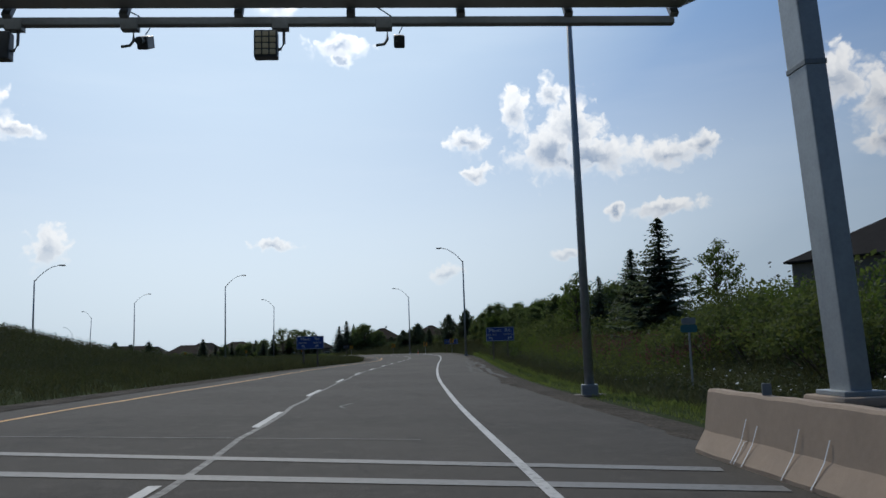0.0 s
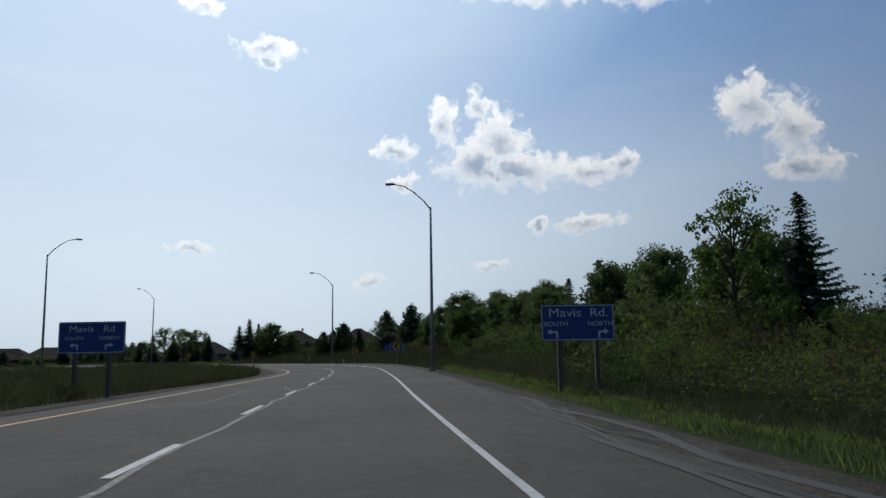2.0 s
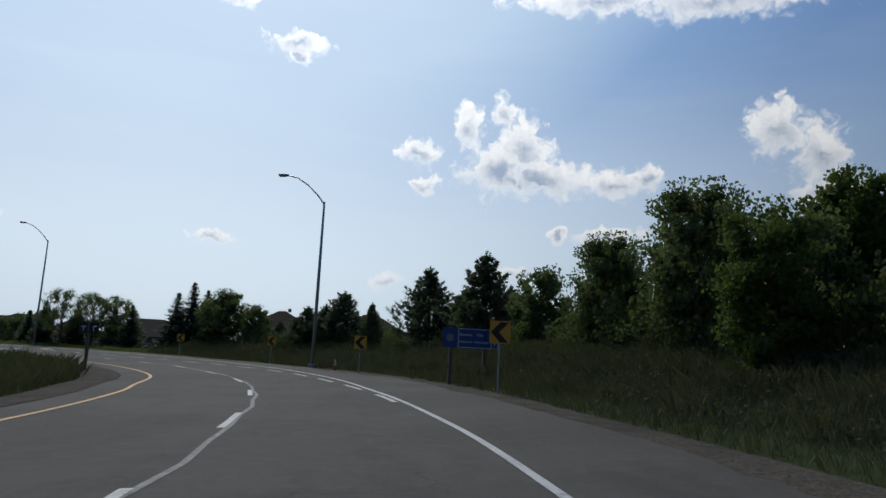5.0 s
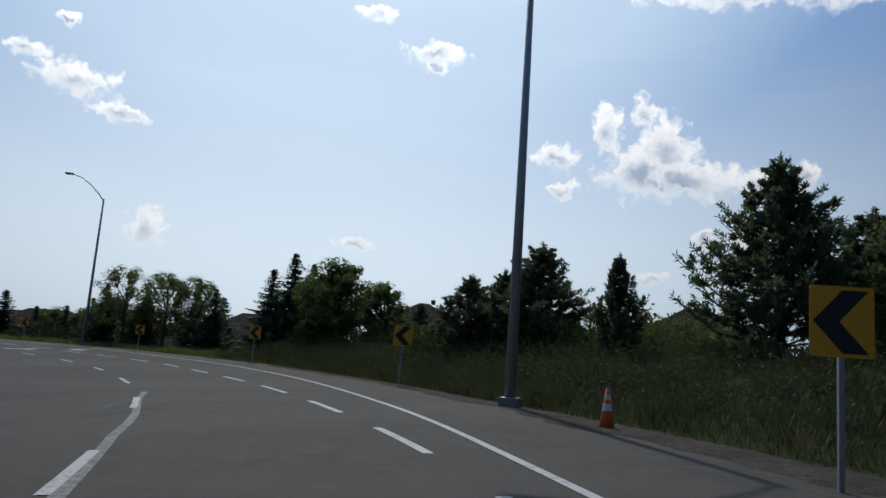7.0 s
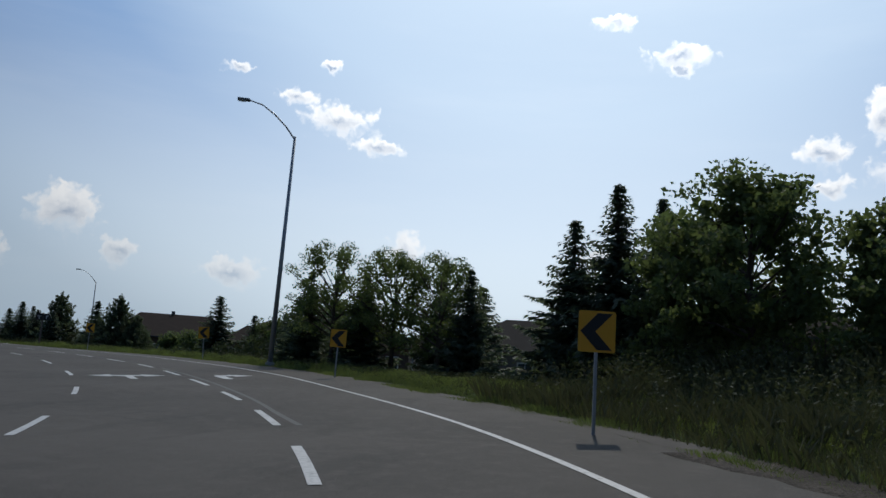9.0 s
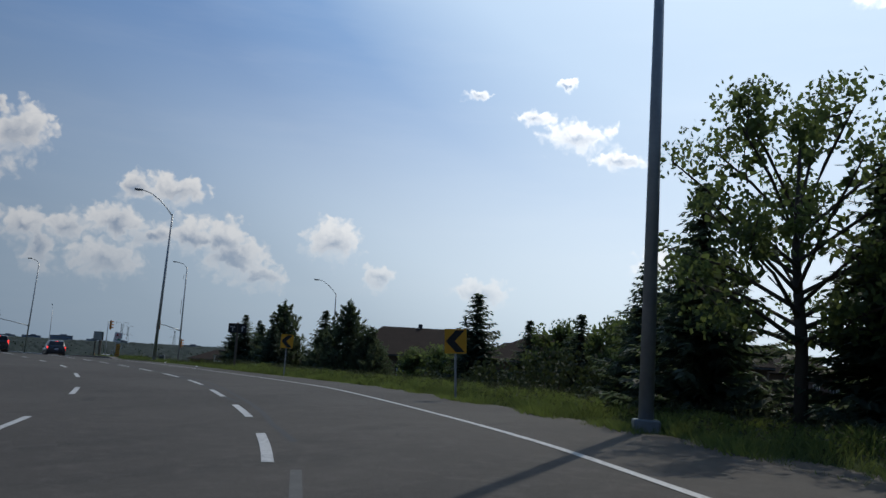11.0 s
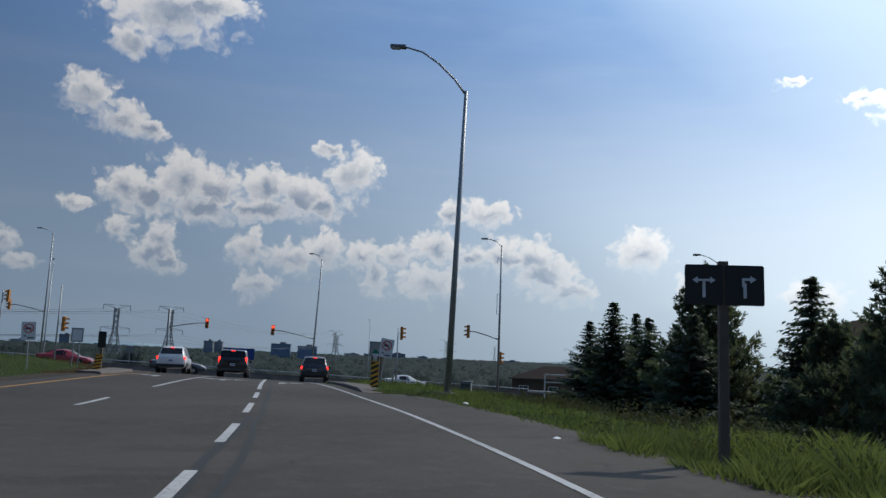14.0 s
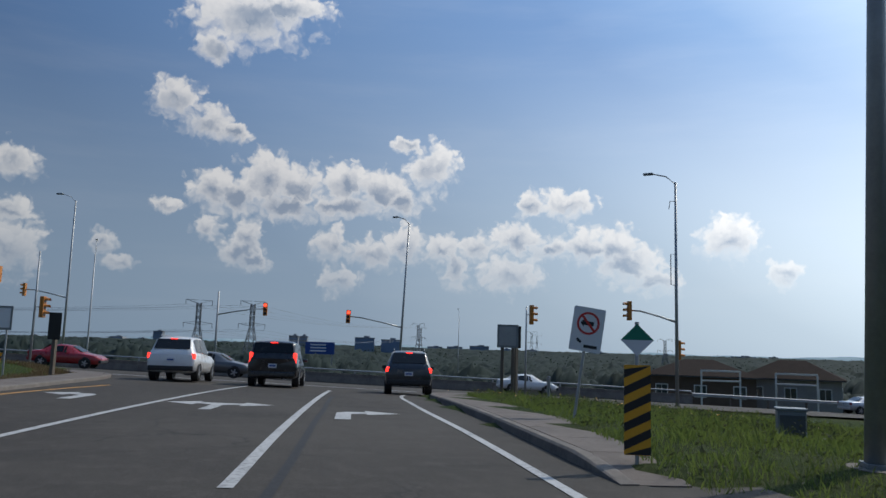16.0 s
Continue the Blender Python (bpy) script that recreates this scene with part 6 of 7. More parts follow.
def flower_heads():
    r = np.random.default_rng(5)
    xy = np.column_stack([r.normal(7.3, 1.0, 170), r.uniform(9, 22, 170)])
    z = land_z(xy) + r.uniform(0.35, 0.75, 170)
    c = np.column_stack([xy, z])
    q = turned_cards(c, unit(r, 170) * (1, 1, 0.2), np.tile((0.1, 0.2, 1.0), (170, 1)), np.full(170, 0.05), np.full(170, 0.05), r)
    tagged(new("white_flowers", cards_mesh("white_flowers", q, SIGN_WHITE)), "small white flower heads among tall grass", "flowers", kind="stuff")
    xy = np.column_stack([r.uniform(-88, -79, 90), r.uniform(200.5, 205, 90)])
    c = np.column_stack([xy, land_z(xy) + r.uniform(0.15, 0.3, 90)])
    q = turned_cards(c, unit(r, 90) * (1, 1, 0.2), np.tile((0.1, 0.2, 1.0), (90, 1)), np.full(90, 0.04), np.full(90, 0.04), r)
    tagged(new("yellow_flowers", cards_mesh("yellow_flowers", q, SIGN_YELLOW)), "small yellow flower heads in green grass", "flowers", kind="stuff")


flower_heads()


def canopy(r):
    """The unbroken tree tops that fill the valley."""
    a = np.linspace(-1.05, 0.95, 380)
    d = np.concatenate([[58.0], np.geomspace(64, 2300, 170)])
    aa, dd = np.meshgrid(a, d)
    aa = aa + r.uniform(-0.002, 0.002, aa.shape)
    dd = dd * (1 + r.uniform(-0.012, 0.012, dd.shape))
    p = MID + BEYOND * (np.cos(aa) * dd).reshape(-1, 1) + ALONG * (np.sin(aa) * dd).reshape(-1, 1)
    grown = smooth(dd, 60, 90) * (1 - 0.5 * smooth(np.sin(aa * 7 + dd * 0.011) + np.sin(aa * 17 - dd * 0.023), 1.0, 1.8))
    # each crown is a dome round a strewn stem
    size = 7.5
    cell = np.floor(p / size)
    dome = np.full(len(p), -9.0)
    for du in (-1, 0, 1):
        for dv in (-1, 0, 1):
            c = cell + (du, dv)
            code = np.sin(c[:, 0] * 127.1 + c[:, 1] * 311.7)
            h1, h2, h3 = ((code * f) % 1.0 for f in (43758.5, 22578.1, 19642.3))
            stem = (c + np.stack([h1, h2], 1)) * size
            near = np.linalg.norm(p - stem, axis=1) / size
            dome = np.maximum(dome, (4.0 + 5.5 * h3) * (1 - 0.75 * near**2))
    rough = r.normal(0, 0.42, aa.shape)
    tops = (dome.reshape(aa.shape) + rough + np.minimum(dd * 0.002, 2.5)) * grown - 0.6
    z = land_z(p) + tops.ravel()
    side = (p - MID) @ BEYOND
    z = np.where(side > 42, z, land_z(p) - 1.0)
    k = len(a)
    i = np.arange((len(d) - 1) * (k - 1))
    row, col = i // (k - 1), i % (k - 1)
    f = row * k + col
    faces = np.stack([f, f + 1, f + k + 1, f + k], 1)
    ob = sheet_mesh("valley_woods", np.column_stack([p, z]).tolist(), faces.tolist(), FAR_WOOD_HAZED, smooth=True)
    tagged(ob, "dark green tree tops filling the valley, haze blue in their colour", "woods", kind="stuff")


def far_woods():
    r = np.random.default_rng(21)
    quads = []

    def wood(cx, cy, h, n, size):
        g = land_z(np.column_stack([cx, cy]))
        for x, y, z, hh in zip(cx, cy, g, h):
            c = np.column_stack([r.normal(0, 0.28, n) * hh, r.normal(0, 0.28, n) * hh, np.abs(r.normal(0.5, 0.24, n)) * hh]) + (x, y, z)
            ln = r.uniform(0.6, 1.3, n) * size * hh
            quads.append(turned_cards(c, unit(r, n), unit(r, n), ln, ln * 0.8, r))

    # valley beyond the cross road
    m = 1300
    dist = 60 + 1500 * r.random(m) ** 1.5
    a = r.uniform(-0.95, 0.85, m)
    p = MID + (BEYOND[None] * np.cos(a)[:, None] + ALONG[None] * np.sin(a)[:, None]) * dist[:, None]
    keep = (p - MID) @ BEYOND > 45
    p, dist = p[keep], dist[keep]
    close = dist < 260
    tall = r.uniform(3.0, 5.6, len(p)) + np.minimum(dist * 0.007, 6.0)
    wood(p[close, 0], p[close, 1], tall[close], 120, 0.085)
    wood(p[~close, 0], p[~close, 1], tall[~close], 34, 0.16)
    # behind the houses and far inside the curve
    m = 420
    x, y = r.uniform(-160, 70, m), r.uniform(236, 330, m)
    keep = (np.stack([x, y], 1) - MID) @ ALONG > 62
    keep |= x > -70
    wood(x[keep], y[keep], r.uniform(4.0, 6.5, keep.sum()), 42, 0.15)
    m = 160
    a = r.uniform(radians(18), radians(75), m)
    d = r.uniform(180, 330, m)
    x, y = -np.sin(a) * d, np.cos(a) * d
    keep = ((np.stack([x, y], 1) - MID) @ BEYOND < -50) & (np.abs(nearest(np.stack([x, y], 1))[1]) > 40)
    wood(x[keep], y[keep], r.uniform(3.0, 5.5, keep.sum()), 60, 0.13)
    m = 260
    x, y = r.uniform(48, 110, m), r.uniform(70, 210, m)
    wood(x, y, r.uniform(4.0, 6.0, m), 110, 0.075)
    canopy(r)
    ob = new("far_woods", cards_mesh("far_woods", np.concatenate(quads), FAR_WOOD_HAZED))
    tagged(ob, "dark green woods spread over the low land, haze blue in their colour", "woods", kind="stuff")


far_woods()


# ---- kerbs, islands and the crossing ----
def kerb(line, width, height, mat, label, drop=0.12):
    """A raised kerb along a line of plan points, with a rounded edge."""
    fine = glide(line, 0.5)
    prof = [(0, -drop), (0.02, height * 0.8), (0.05, height), (width - 0.03, height), (width, height * 0.9), (width, -drop)]
    bm = bmesh.new()
    rings = []
    z = road_z(fine)
    lines = [offset(fine, u) for u, _ in prof]
    for i in range(len(fine)):
        up = min(1.0, 0.1 + i / 3)
        rings.append([bm.verts.new((*lines[j][i], z[i] + (prof[j][1] * up if prof[j][1] > 0 else prof[j][1]))) for j in range(len(prof))])
    for a, b in zip(rings, rings[1:]):
        for j in range(len(prof) - 1):
            bm.faces.new((a[j], a[j + 1], b[j + 1], b[j]))
    bm.faces.new(rings[0])
    bm.faces.new(rings[-1][::-1])
    bmesh.ops.recalc_face_normals(bm, faces=bm.faces[:])
    ob = mesh_object("kerb", bm, mat)
    return tagged(ob, label, "kerb", kind="structure")


def walk_slabs(line, d0, d1, lift, label, mat, nose=None):
    """A paved strip of single concrete slabs with open joints; nose is its width where it begins level with the road."""
    fine = glide(line, 0.25)
    base = thing("sidewalk", pose(0, 0, 0), label, "pavement", "", "structure")
    step = 6
    for i in range(0, len(fine) - step, step):
        seg = fine[i : i + step + 1]
        a, b = offset(seg, d0), offset(seg, d1)
        rise = np.full(4, lift)
        if nose is not None:
            grown = np.clip((i + np.arange(step + 1)) * 0.25 / 8.0, 0, 1)[:, None]
            b = offset(seg, d0 + nose + (d1 - d0 - nose) * grown)
            rise = lift * np.clip(0.02 + (i + np.array((0, step, step, 0))) * 0.25 / 1.6, 0, 1)
        bm = bmesh.new()
        quad = [a[0] * 0.985 + a[-1] * 0.015, a[-1], b[-1], b[0] * 0.985 + b[-1] * 0.015]
        z = road_z(np.array(quad)) + rise
        top = [bm.verts.new((*q, zz)) for q, zz in zip(quad, z)]
        low = [bm.verts.new((*q, zz - 0.25)) for q, zz in zip(quad, z)]
        bm.faces.new(top)
        for k in range(4):
            bm.faces.new((top[k], low[k], low[(k + 1) % 4], top[(k + 1) % 4]))
        bmesh.ops.recalc_face_normals(bm, faces=bm.faces[:])
        part("slab", bm, mat, base)


RIGHT_KERB = [(-74.5, 196.66), (-77.4, 197.5), (-82.3, 198.95), (-86.5, 200.2), (-91.2, 201.65), (-95.6, 203.7), (-99.2, 206.6), (-102.0, 210.5), (-103.2, 214.0)]
kerb(RIGHT_KERB, 0.20, 0.13, KERB_CONCRETE, "weathered concrete kerb round the green corner")
walk_slabs(RIGHT_KERB, 0.21, 1.5, 0.125, "cracked brown-grey paved strip behind the kerb", PATH_CONCRETE, 0.5)
kerb([p for p in LEFT_KERB_LINE[::-1]], 0.22, 0.10, KERB_CONCRETE, "pale concrete kerb round the inner corner")
walk_slabs([p for p in LEFT_KERB_LINE[::-1]], 0.24, 1.3, 0.09, "brown-grey concrete corner pavement beside the grass", PATH_CONCRETE)


def far_barrier():
    """Concrete parapet with a steel rail along the far side of the cross road."""
    ob = thing("parapet", pose(0, 0, 0), "long weathered roadside parapet with a steel rail", "barrier", "", "structure")
    a = np.arange(-70.0, 30.1, 5.0)
    for a0, a1 in zip(a, a[1:]):
        p, q = MID + ALONG * (a0 + 0.02) + BEYOND * 9.4, MID + ALONG * a1 + BEYOND * 9.4
        zp, zq = float(crossing_plane([p])[0]), float(crossing_plane([q])[0])
        bm = bmesh.new()
        prof = [(-0.2, -0.2), (-0.2, 0.1), (-0.1, 0.5), (-0.09, 0.72), (0.1, 0.72), (0.12, -0.4)]
        ends = [[bm.verts.new((*(c + BEYOND * u), z + h)) for u, h in prof] for c, z in ((p, zp), (q, zq))]
        for j in range(len(prof) - 1):
            bm.faces.new((ends[0][j], ends[0][j + 1], ends[1][j + 1], ends[1][j]))
        bm.faces.new(ends[0])
        bm.faces.new(ends[1][::-1])
        bmesh.ops.recalc_face_normals(bm, faces=bm.faces[:])
        part("parapet_block", bm, KERB_CONCRETE, ob)
        rail = tube(bmesh.new(), [(*p, zp + 0.95), (*q, zq + 0.95)], 0.055, 8)
        part("rail", rail, STEEL, ob)
        part("rail_post", box(bmesh.new(), (0.09, 0.09, 0.26), (*p, zp + 0.83), 0.01), STEEL, ob)


far_barrier()


def guard_rail():
    """Steel beam rail going on down the cross road."""
    ob = thing("guard_rail", pose(0, 0, 0), "low steel guard rail on short posts", "guard rail", "", "structure")
    prev = None
    for a0 in np.arange(30.0, 90.0, 3.0):
        p = MID + ALONG * a0 + BEYOND * 9.4
        z = float(crossing_plane([p])[0])
        part("rail_post", box(bmesh.new(), (0.12, 0.12, 0.9), (*p, z + 0.2), 0.01), TIMBER, ob)
        if prev is not None:
            bm = bmesh.new()
            prof = [(0.62, 0), (0.68, 0.05), (0.74, 0), (0.80, 0.05), (0.86, 0)]
            rows = [[bm.verts.new((*(c - BEYOND * (0.08 + u)), zz + h)) for h, u in prof] for c, zz in (prev, (p, z))]
            for j in range(4):
                bm.faces.new((rows[0][j], rows[0][j + 1], rows[1][j + 1], rows[1][j]))
            part("beam", bm, STEEL, ob)
        prev = (p, z)


guard_rail()


# ---- traffic signals ----
LAMP_RED = glow_material("red_signal_light", (1.0, 0.05, 0.02), 5.0)
LENS_DARK = surface("dark_signal_lens", (0.04, 0.03, 0.02), 0.25, 0, 4.0, 0.1)


def signal_head(parent, at, turn, lit=False):
    """A three-lens head; its lenses look along -y after the turn."""
    m = Matrix.Translation(at) @ Matrix.Rotation(radians(turn), 4, "Z")
    bm = box(bmesh.new(), (0.34, 0.20, 1.02), (0, 0, 0), 0.03)
    bm.transform(m)
    head = part("signal_head", bm, SIGNAL_YELLOW, parent, "yellow three-lens signal head")
    for k, z in enumerate((0.32, 0.0, -0.32)):
        bm = bmesh.new()
        ring0 = [bm.verts.new((0.13 * math.cos(a), -0.105, z + 0.13 * math.sin(a))) for a in np.linspace(0, math.pi, 9)]
        ring1 = [bm.verts.new((0.13 * math.cos(a), -0.32, z + 0.13 * math.sin(a) - 0.015)) for a in np.linspace(0, math.pi, 9)]
        for i in range(8):
            bm.faces.new((ring0[i], ring0[i + 1], ring1[i + 1], ring1[i]))
        bm.transform(m)
        part("visor", bm, SIGNAL_YELLOW, head)
        bm = bmesh.new()
        vs = [bm.verts.new((0.12 * math.cos(a), -0.108 - 0.03 * 0, z + 0.12 * math.sin(a))) for a in np.linspace(0, math.tau, 16, endpoint=False)]
        bm.faces.new(vs)
        bm.transform(m)
        part("lens", bm, LAMP_RED if lit and k == 0 else LENS_DARK, head, "glowing red signal lens" if lit and k == 0 else "")


def mast(x, y, top, label, arms=(), lamp=None, radius=0.10, lean=(0.0, 0.0)):
    """A signal post. arms: (height over ground, heading, length, head turn, lit)."""
    g = ground_at(x, y)
    ob = thing("signal_mast", pose(x, y, g, lean[0], lean[1]), label, "traffic signal", "signal masts at the crossing")
    part("post", tube(bmesh.new(), [(0, 0, -0.3), (0, 0, (top - g) * 0.5), (0, 0, top - g)], [radius, radius * 0.85, radius * 0.6], 12), STEEL, ob, smooth=True)
    part("footing", tube(bmesh.new(), [(0, 0, -0.6), (0, 0, 0.06)], 0.35, 16), PALE_CONCRETE, ob)
    for h, heading, length, turn, lit in arms:
        r = radians(heading)
        d = Vector((-math.sin(r), math.cos(r), 0))
        z = h - g
        if length > 0.6:
            pts = [Vector((0, 0, z - 0.55)), d * length * 0.35 + Vector((0, 0, z - 0.28)), d * length * 0.8 + Vector((0, 0, z)), d * length + Vector((0, 0, z + 0.02))]
            part("mast_arm", tube(bmesh.new(), pts, [0.06, 0.052, 0.045, 0.04], 8), STEEL, ob, smooth=True)
        else:
            part("hanger", tube(bmesh.new(), [Vector((0, 0, z)), d * length + Vector((0, 0, z))], 0.025, 6), STEEL, ob)
        signal_head(ob, d * (length + 0.1) + Vector((0, 0, z)), turn, lit)
    if lamp is not None:
        r = radians(lamp)
        d = Vector((-math.sin(r), math.cos(r), 0))
        z = top - g
        pts = [Vector((0, 0, z - 0.1)), d * 0.5 + Vector((0, 0, z + 0.35)), d * 1.2 + Vector((0, 0, z + 0.55))]
        part("lamp_arm", tube(bmesh.new(), pts, [0.04, 0.035, 0.03], 8), STEEL, ob, smooth=True)
        bm = box(bmesh.new(), (0.24, 0.55, 0.12), (0, 0, 0), 0.04)
        bm.transform(Matrix.Translation(d * 1.45 + Vector((0, 0, z + 0.56))) @ Matrix.Rotation(r, 4, "Z"))
        part("lamp_head", bm, DULL_STEEL, ob)
    return ob


RED_ARM = "grey signal mast with red light on its arm"
mast(-125.5, 213.0, 11.0, RED_ARM + " and tall lamp", ((3.3, 163, 4.1, 73, True),), 120, lean=(-1.9, 0.7))
mast(-132.0, 200.0, 5.2, RED_ARM, ((3.9, -17, 3.6, 73, True),))
side = mast(-101.4, 219.8, 10.5, "tall lamp mast with side-facing signals", ((3.5, 150, 2.35, -20, False), (1.5, 40, 0.35, 160, False)), 130)
mast(-104.0, 212.2, 3.5, "slim signal post with one head", ((3.1, 20, 0.3, 160, False),), None, 0.06)
mast(-137.6, 188.9, 12.3, "tall lamp mast with signal arm", ((4.9, 163, 3.2, -20, False),), 150)
mast(-110.4, 188.9, 5.3, "thin grey signal post with side head", ((2.6, -30, 0.3, 160, False),), None, 0.06)
mast(-124.1, 185.2, 5.5, "slim signal post with yellow head", ((5.0, -20, 0.35, -20, False),), None, 0.07)
lamp_post(-162.9, 190.1, 18.6, 90, "tall high lamp beyond the crossing", 0.4)
lamp_post(-232.5, 266.4, 20.0, 90, "tall high lamp far beyond the crossing", 0.4)
part("loop_bracket", tube(bmesh.new(), [(0, 0, 8.1), (-0.3, -0.1, 8.15), (-0.3, -0.1, 6.5), (0, 0, 6.45)], 0.025, 6), STEEL, side)
part("loop_bracket", tube(bmesh.new(), [(0, 0, 11.0), (-0.35, -0.1, 11.05), (-0.4, -0.12, 10.6)], 0.02, 6), STEEL, side)


def board(x, y, low, high, width, facing, mat, label, posts=("timber", "timber"), back=None):
    g = ground_at(x, y)
    ob = thing("road_sign", pose(x, y, g, 0, 0, facing), label, "road sign", "small signs at the crossing")
    z0, z1 = low - g, high - g
    for i, kind in enumerate(posts):
        sx = 0 if len(posts) == 1 else (-0.25 + 0.5 * i) * width
        part("post", post_of(bmesh.new(), sx, 0.06, -0.4, z1 - 0.05, kind), TIMBER if kind == "timber" else STEEL, ob)
    part("panel", slab(bmesh.new(), rounded(width, z1 - z0, 0.02, 0, (z0 + z1) / 2), 0.02, -0.02), mat, ob)
    if back:
        part("inset", slab(bmesh.new(), rounded(width * 0.8, (z1 - z0) * 0.8, 0.02, 0, (z0 + z1) / 2), 0.004, -0.026), back, ob)


board(-94.7, 206.2, 1.3, 2.17, 0.8, 60, DULL_STEEL, "grey sign panel seen from behind on timber posts", back=STEEL)
board(-95.4, 206.9, 1.3, 2.15, 0.6, 20, BLACK, "dark sign panel edge-on on a timber post", ("timber",))
board(-96.0, 189.2, 1.35, 2.1, 0.6, 78, DULL_STEEL, "small white and grey sign on posts", ("steel", "steel"), SIGN_WHITE)
board(-97.5, 190.6, 1.1, 2.0, 0.45, 60, BLACK, "dark sign panel on a grey post", ("timber",))
board(-131.5, 196.5, 0.6, 1.3, 0.7, 80, DULL_STEEL, "small grey sign by the parapet", ("steel",))


def far_direction_sign():
    ob = thing("direction_sign", pose(-233, 234, ground_at(-233, 234), 0, 0, 75), "large blue overhead direction sign far down the road", "road sign")
    g = ground_at(-233, 234)
    z = 0.6 - g
    for sx in (-2.6, 2.6):
        part("post", box(bmesh.new(), (0.25, 0.25, z + 1.2), (sx, 0.2, (z + 1.2) / 2)), STEEL, ob)
    part("panel", slab(bmesh.new(), rounded(6.2, 2.6, 0.1, 0, z), 0.06), SIGN_BLUE, ob)
    for i in range(3):
        part("text_bar", box(bmesh.new(), (3.4, 0.02, 0.3), (-0.4, -0.02, z + 0.7 - i * 0.65)), SIGN_WHITE, ob)


far_direction_sign()


def cabinet(x, y, low, high):
    ob = thing("utility_cabinet", pose(x, y, low, 0, 0, 50), "grey roadside utility cabinet in long grass", "cabinet")
    h = high - low
    part("body", box(bmesh.new(), (0.46, 0.4, h), (0, 0, h / 2), 0.03), DULL_STEEL, ob)
    part("lid", box(bmesh.new(), (0.5, 0.44, 0.05), (0, 0, h + 0.02), 0.015), DULL_STEEL, ob)
    part("door", box(bmesh.new(), (0.4, 0.02, h * 0.85), (0, -0.21, h * 0.5), 0.006), DARK_STEEL, ob)
    part("plinth", box(bmesh.new(), (0.6, 0.55, 0.3), (0, 0, -0.1), 0.02), PALE_CONCRETE, ob)


cabinet(-78.7, 203.3, -0.62, 0.30)
ob = thing("delineator_post", pose(-90.0, 205.2, ground_at(-90.0, 205.2)), "short grey marker post in the grass", "marker post")
part("stake", box(bmesh.new(), (0.16, 0.05, 0.9), (0, 0, 0.35), 0.02), STEEL, ob)


def litter():
    r = np.random.default_rng(9)
    for x, y, s in ((-60.05, 193.82, 0.10), (-69.2, 197.6, 0.09), (3.6, 141.0, 0.07), (-94.8, 189.3, 0.1), (8.3, 79.5, 0.07)):
        bm = bmesh.new()
        bmesh.ops.create_icosphere(bm, subdivisions=2, radius=s)
        for v in bm.verts:
            v.co = Vector((v.co.x * 1.3, v.co.y * 0.8, v.co.z * 0.45)) * (1 + 0.35 * noise.noise(v.co * 9))
        z = max(ground_at(x, y), float(road_z([(x, y)])[0]) - 0.05)
        ob = mesh_object("crumpled_bag", bm, SIGN_WHITE)
        ob.matrix_basis = pose(x, y, z + s * 0.3, 0, 0, r.uniform(0, 360))
        tagged(ob, "crumpled white scrap of litter beside the road", "litter", "scraps of litter")


litter()


# ---- cars ----
TAIL_GLOW = glow_material("lit_tail_light", (1.0, 0.03, 0.02), 4.0)
TAIL_RED = gloss_paint("red_lamp_lens", (0.25, 0.01, 0.01), 0.15)
CLEAR_LAMP = gloss_paint("clear_lamp_lens", (0.6, 0.6, 0.6), 0.1)
PLASTIC = surface("black_bumper_plastic", (0.02, 0.02, 0.021), 0.6, 0, 5.0, 0.15)
PLATE = surface("pale_number_plate", (0.6, 0.62, 0.65), 0.4, 0, 5.0, 0.05)

# side outlines: along the car from rear to front: (x, sill, belt, roof, half width, half roof width)
SHAPES = {
    "suv": (4.7, [(0.0, 0.45, 0.95, 0.98, 0.80, 0.76), (0.06, 0.34, 1.02, 1.12, 0.88, 0.74), (0.42, 0.30, 1.05, 1.62, 0.92, 0.66), (0.9, 0.30, 1.05, 1.70, 0.94, 0.67), (2.0, 0.28, 1.02, 1.72, 0.94, 0.68), (2.75, 0.28, 0.99, 1.66, 0.94, 0.66), (3.55, 0.28, 0.98, 1.08, 0.93, 0.72), (4.3, 0.30, 0.88, 0.92, 0.88, 0.74), (4.68, 0.38, 0.68, 0.72, 0.74, 0.66)]),
    "van": (5.0, [(0.0, 0.42, 1.0, 1.05, 0.86, 0.84), (0.05, 0.32, 1.05, 1.20, 0.94, 0.84), (0.22, 0.28, 1.06, 1.70, 0.97, 0.78), (0.6, 0.28, 1.06, 1.77, 0.98, 0.79), (2.4, 0.26, 1.02, 1.78, 0.98, 0.80), (3.2, 0.26, 0.99, 1.68, 0.98, 0.77), (4.05, 0.26, 0.98, 1.06, 0.96, 0.80), (4.7, 0.28, 0.84, 0.88, 0.88, 0.76), (4.98, 0.36, 0.64, 0.68, 0.72, 0.64)]),
    "sedan": (4.6, [(0.0, 0.42, 0.86, 0.90, 0.74, 0.70), (0.08, 0.32, 0.93, 0.97, 0.84, 0.74), (0.75, 0.28, 0.96, 1.04, 0.89, 0.72), (1.35, 0.27, 0.95, 1.38, 0.91, 0.58), (2.0, 0.26, 0.93, 1.45, 0.91, 0.60), (2.6, 0.26, 0.92, 1.40, 0.91, 0.59), (3.4, 0.26, 0.92, 0.98, 0.90, 0.70), (4.2, 0.28, 0.80, 0.84, 0.84, 0.72), (4.58, 0.36, 0.62, 0.66, 0.68, 0.60)]),
}


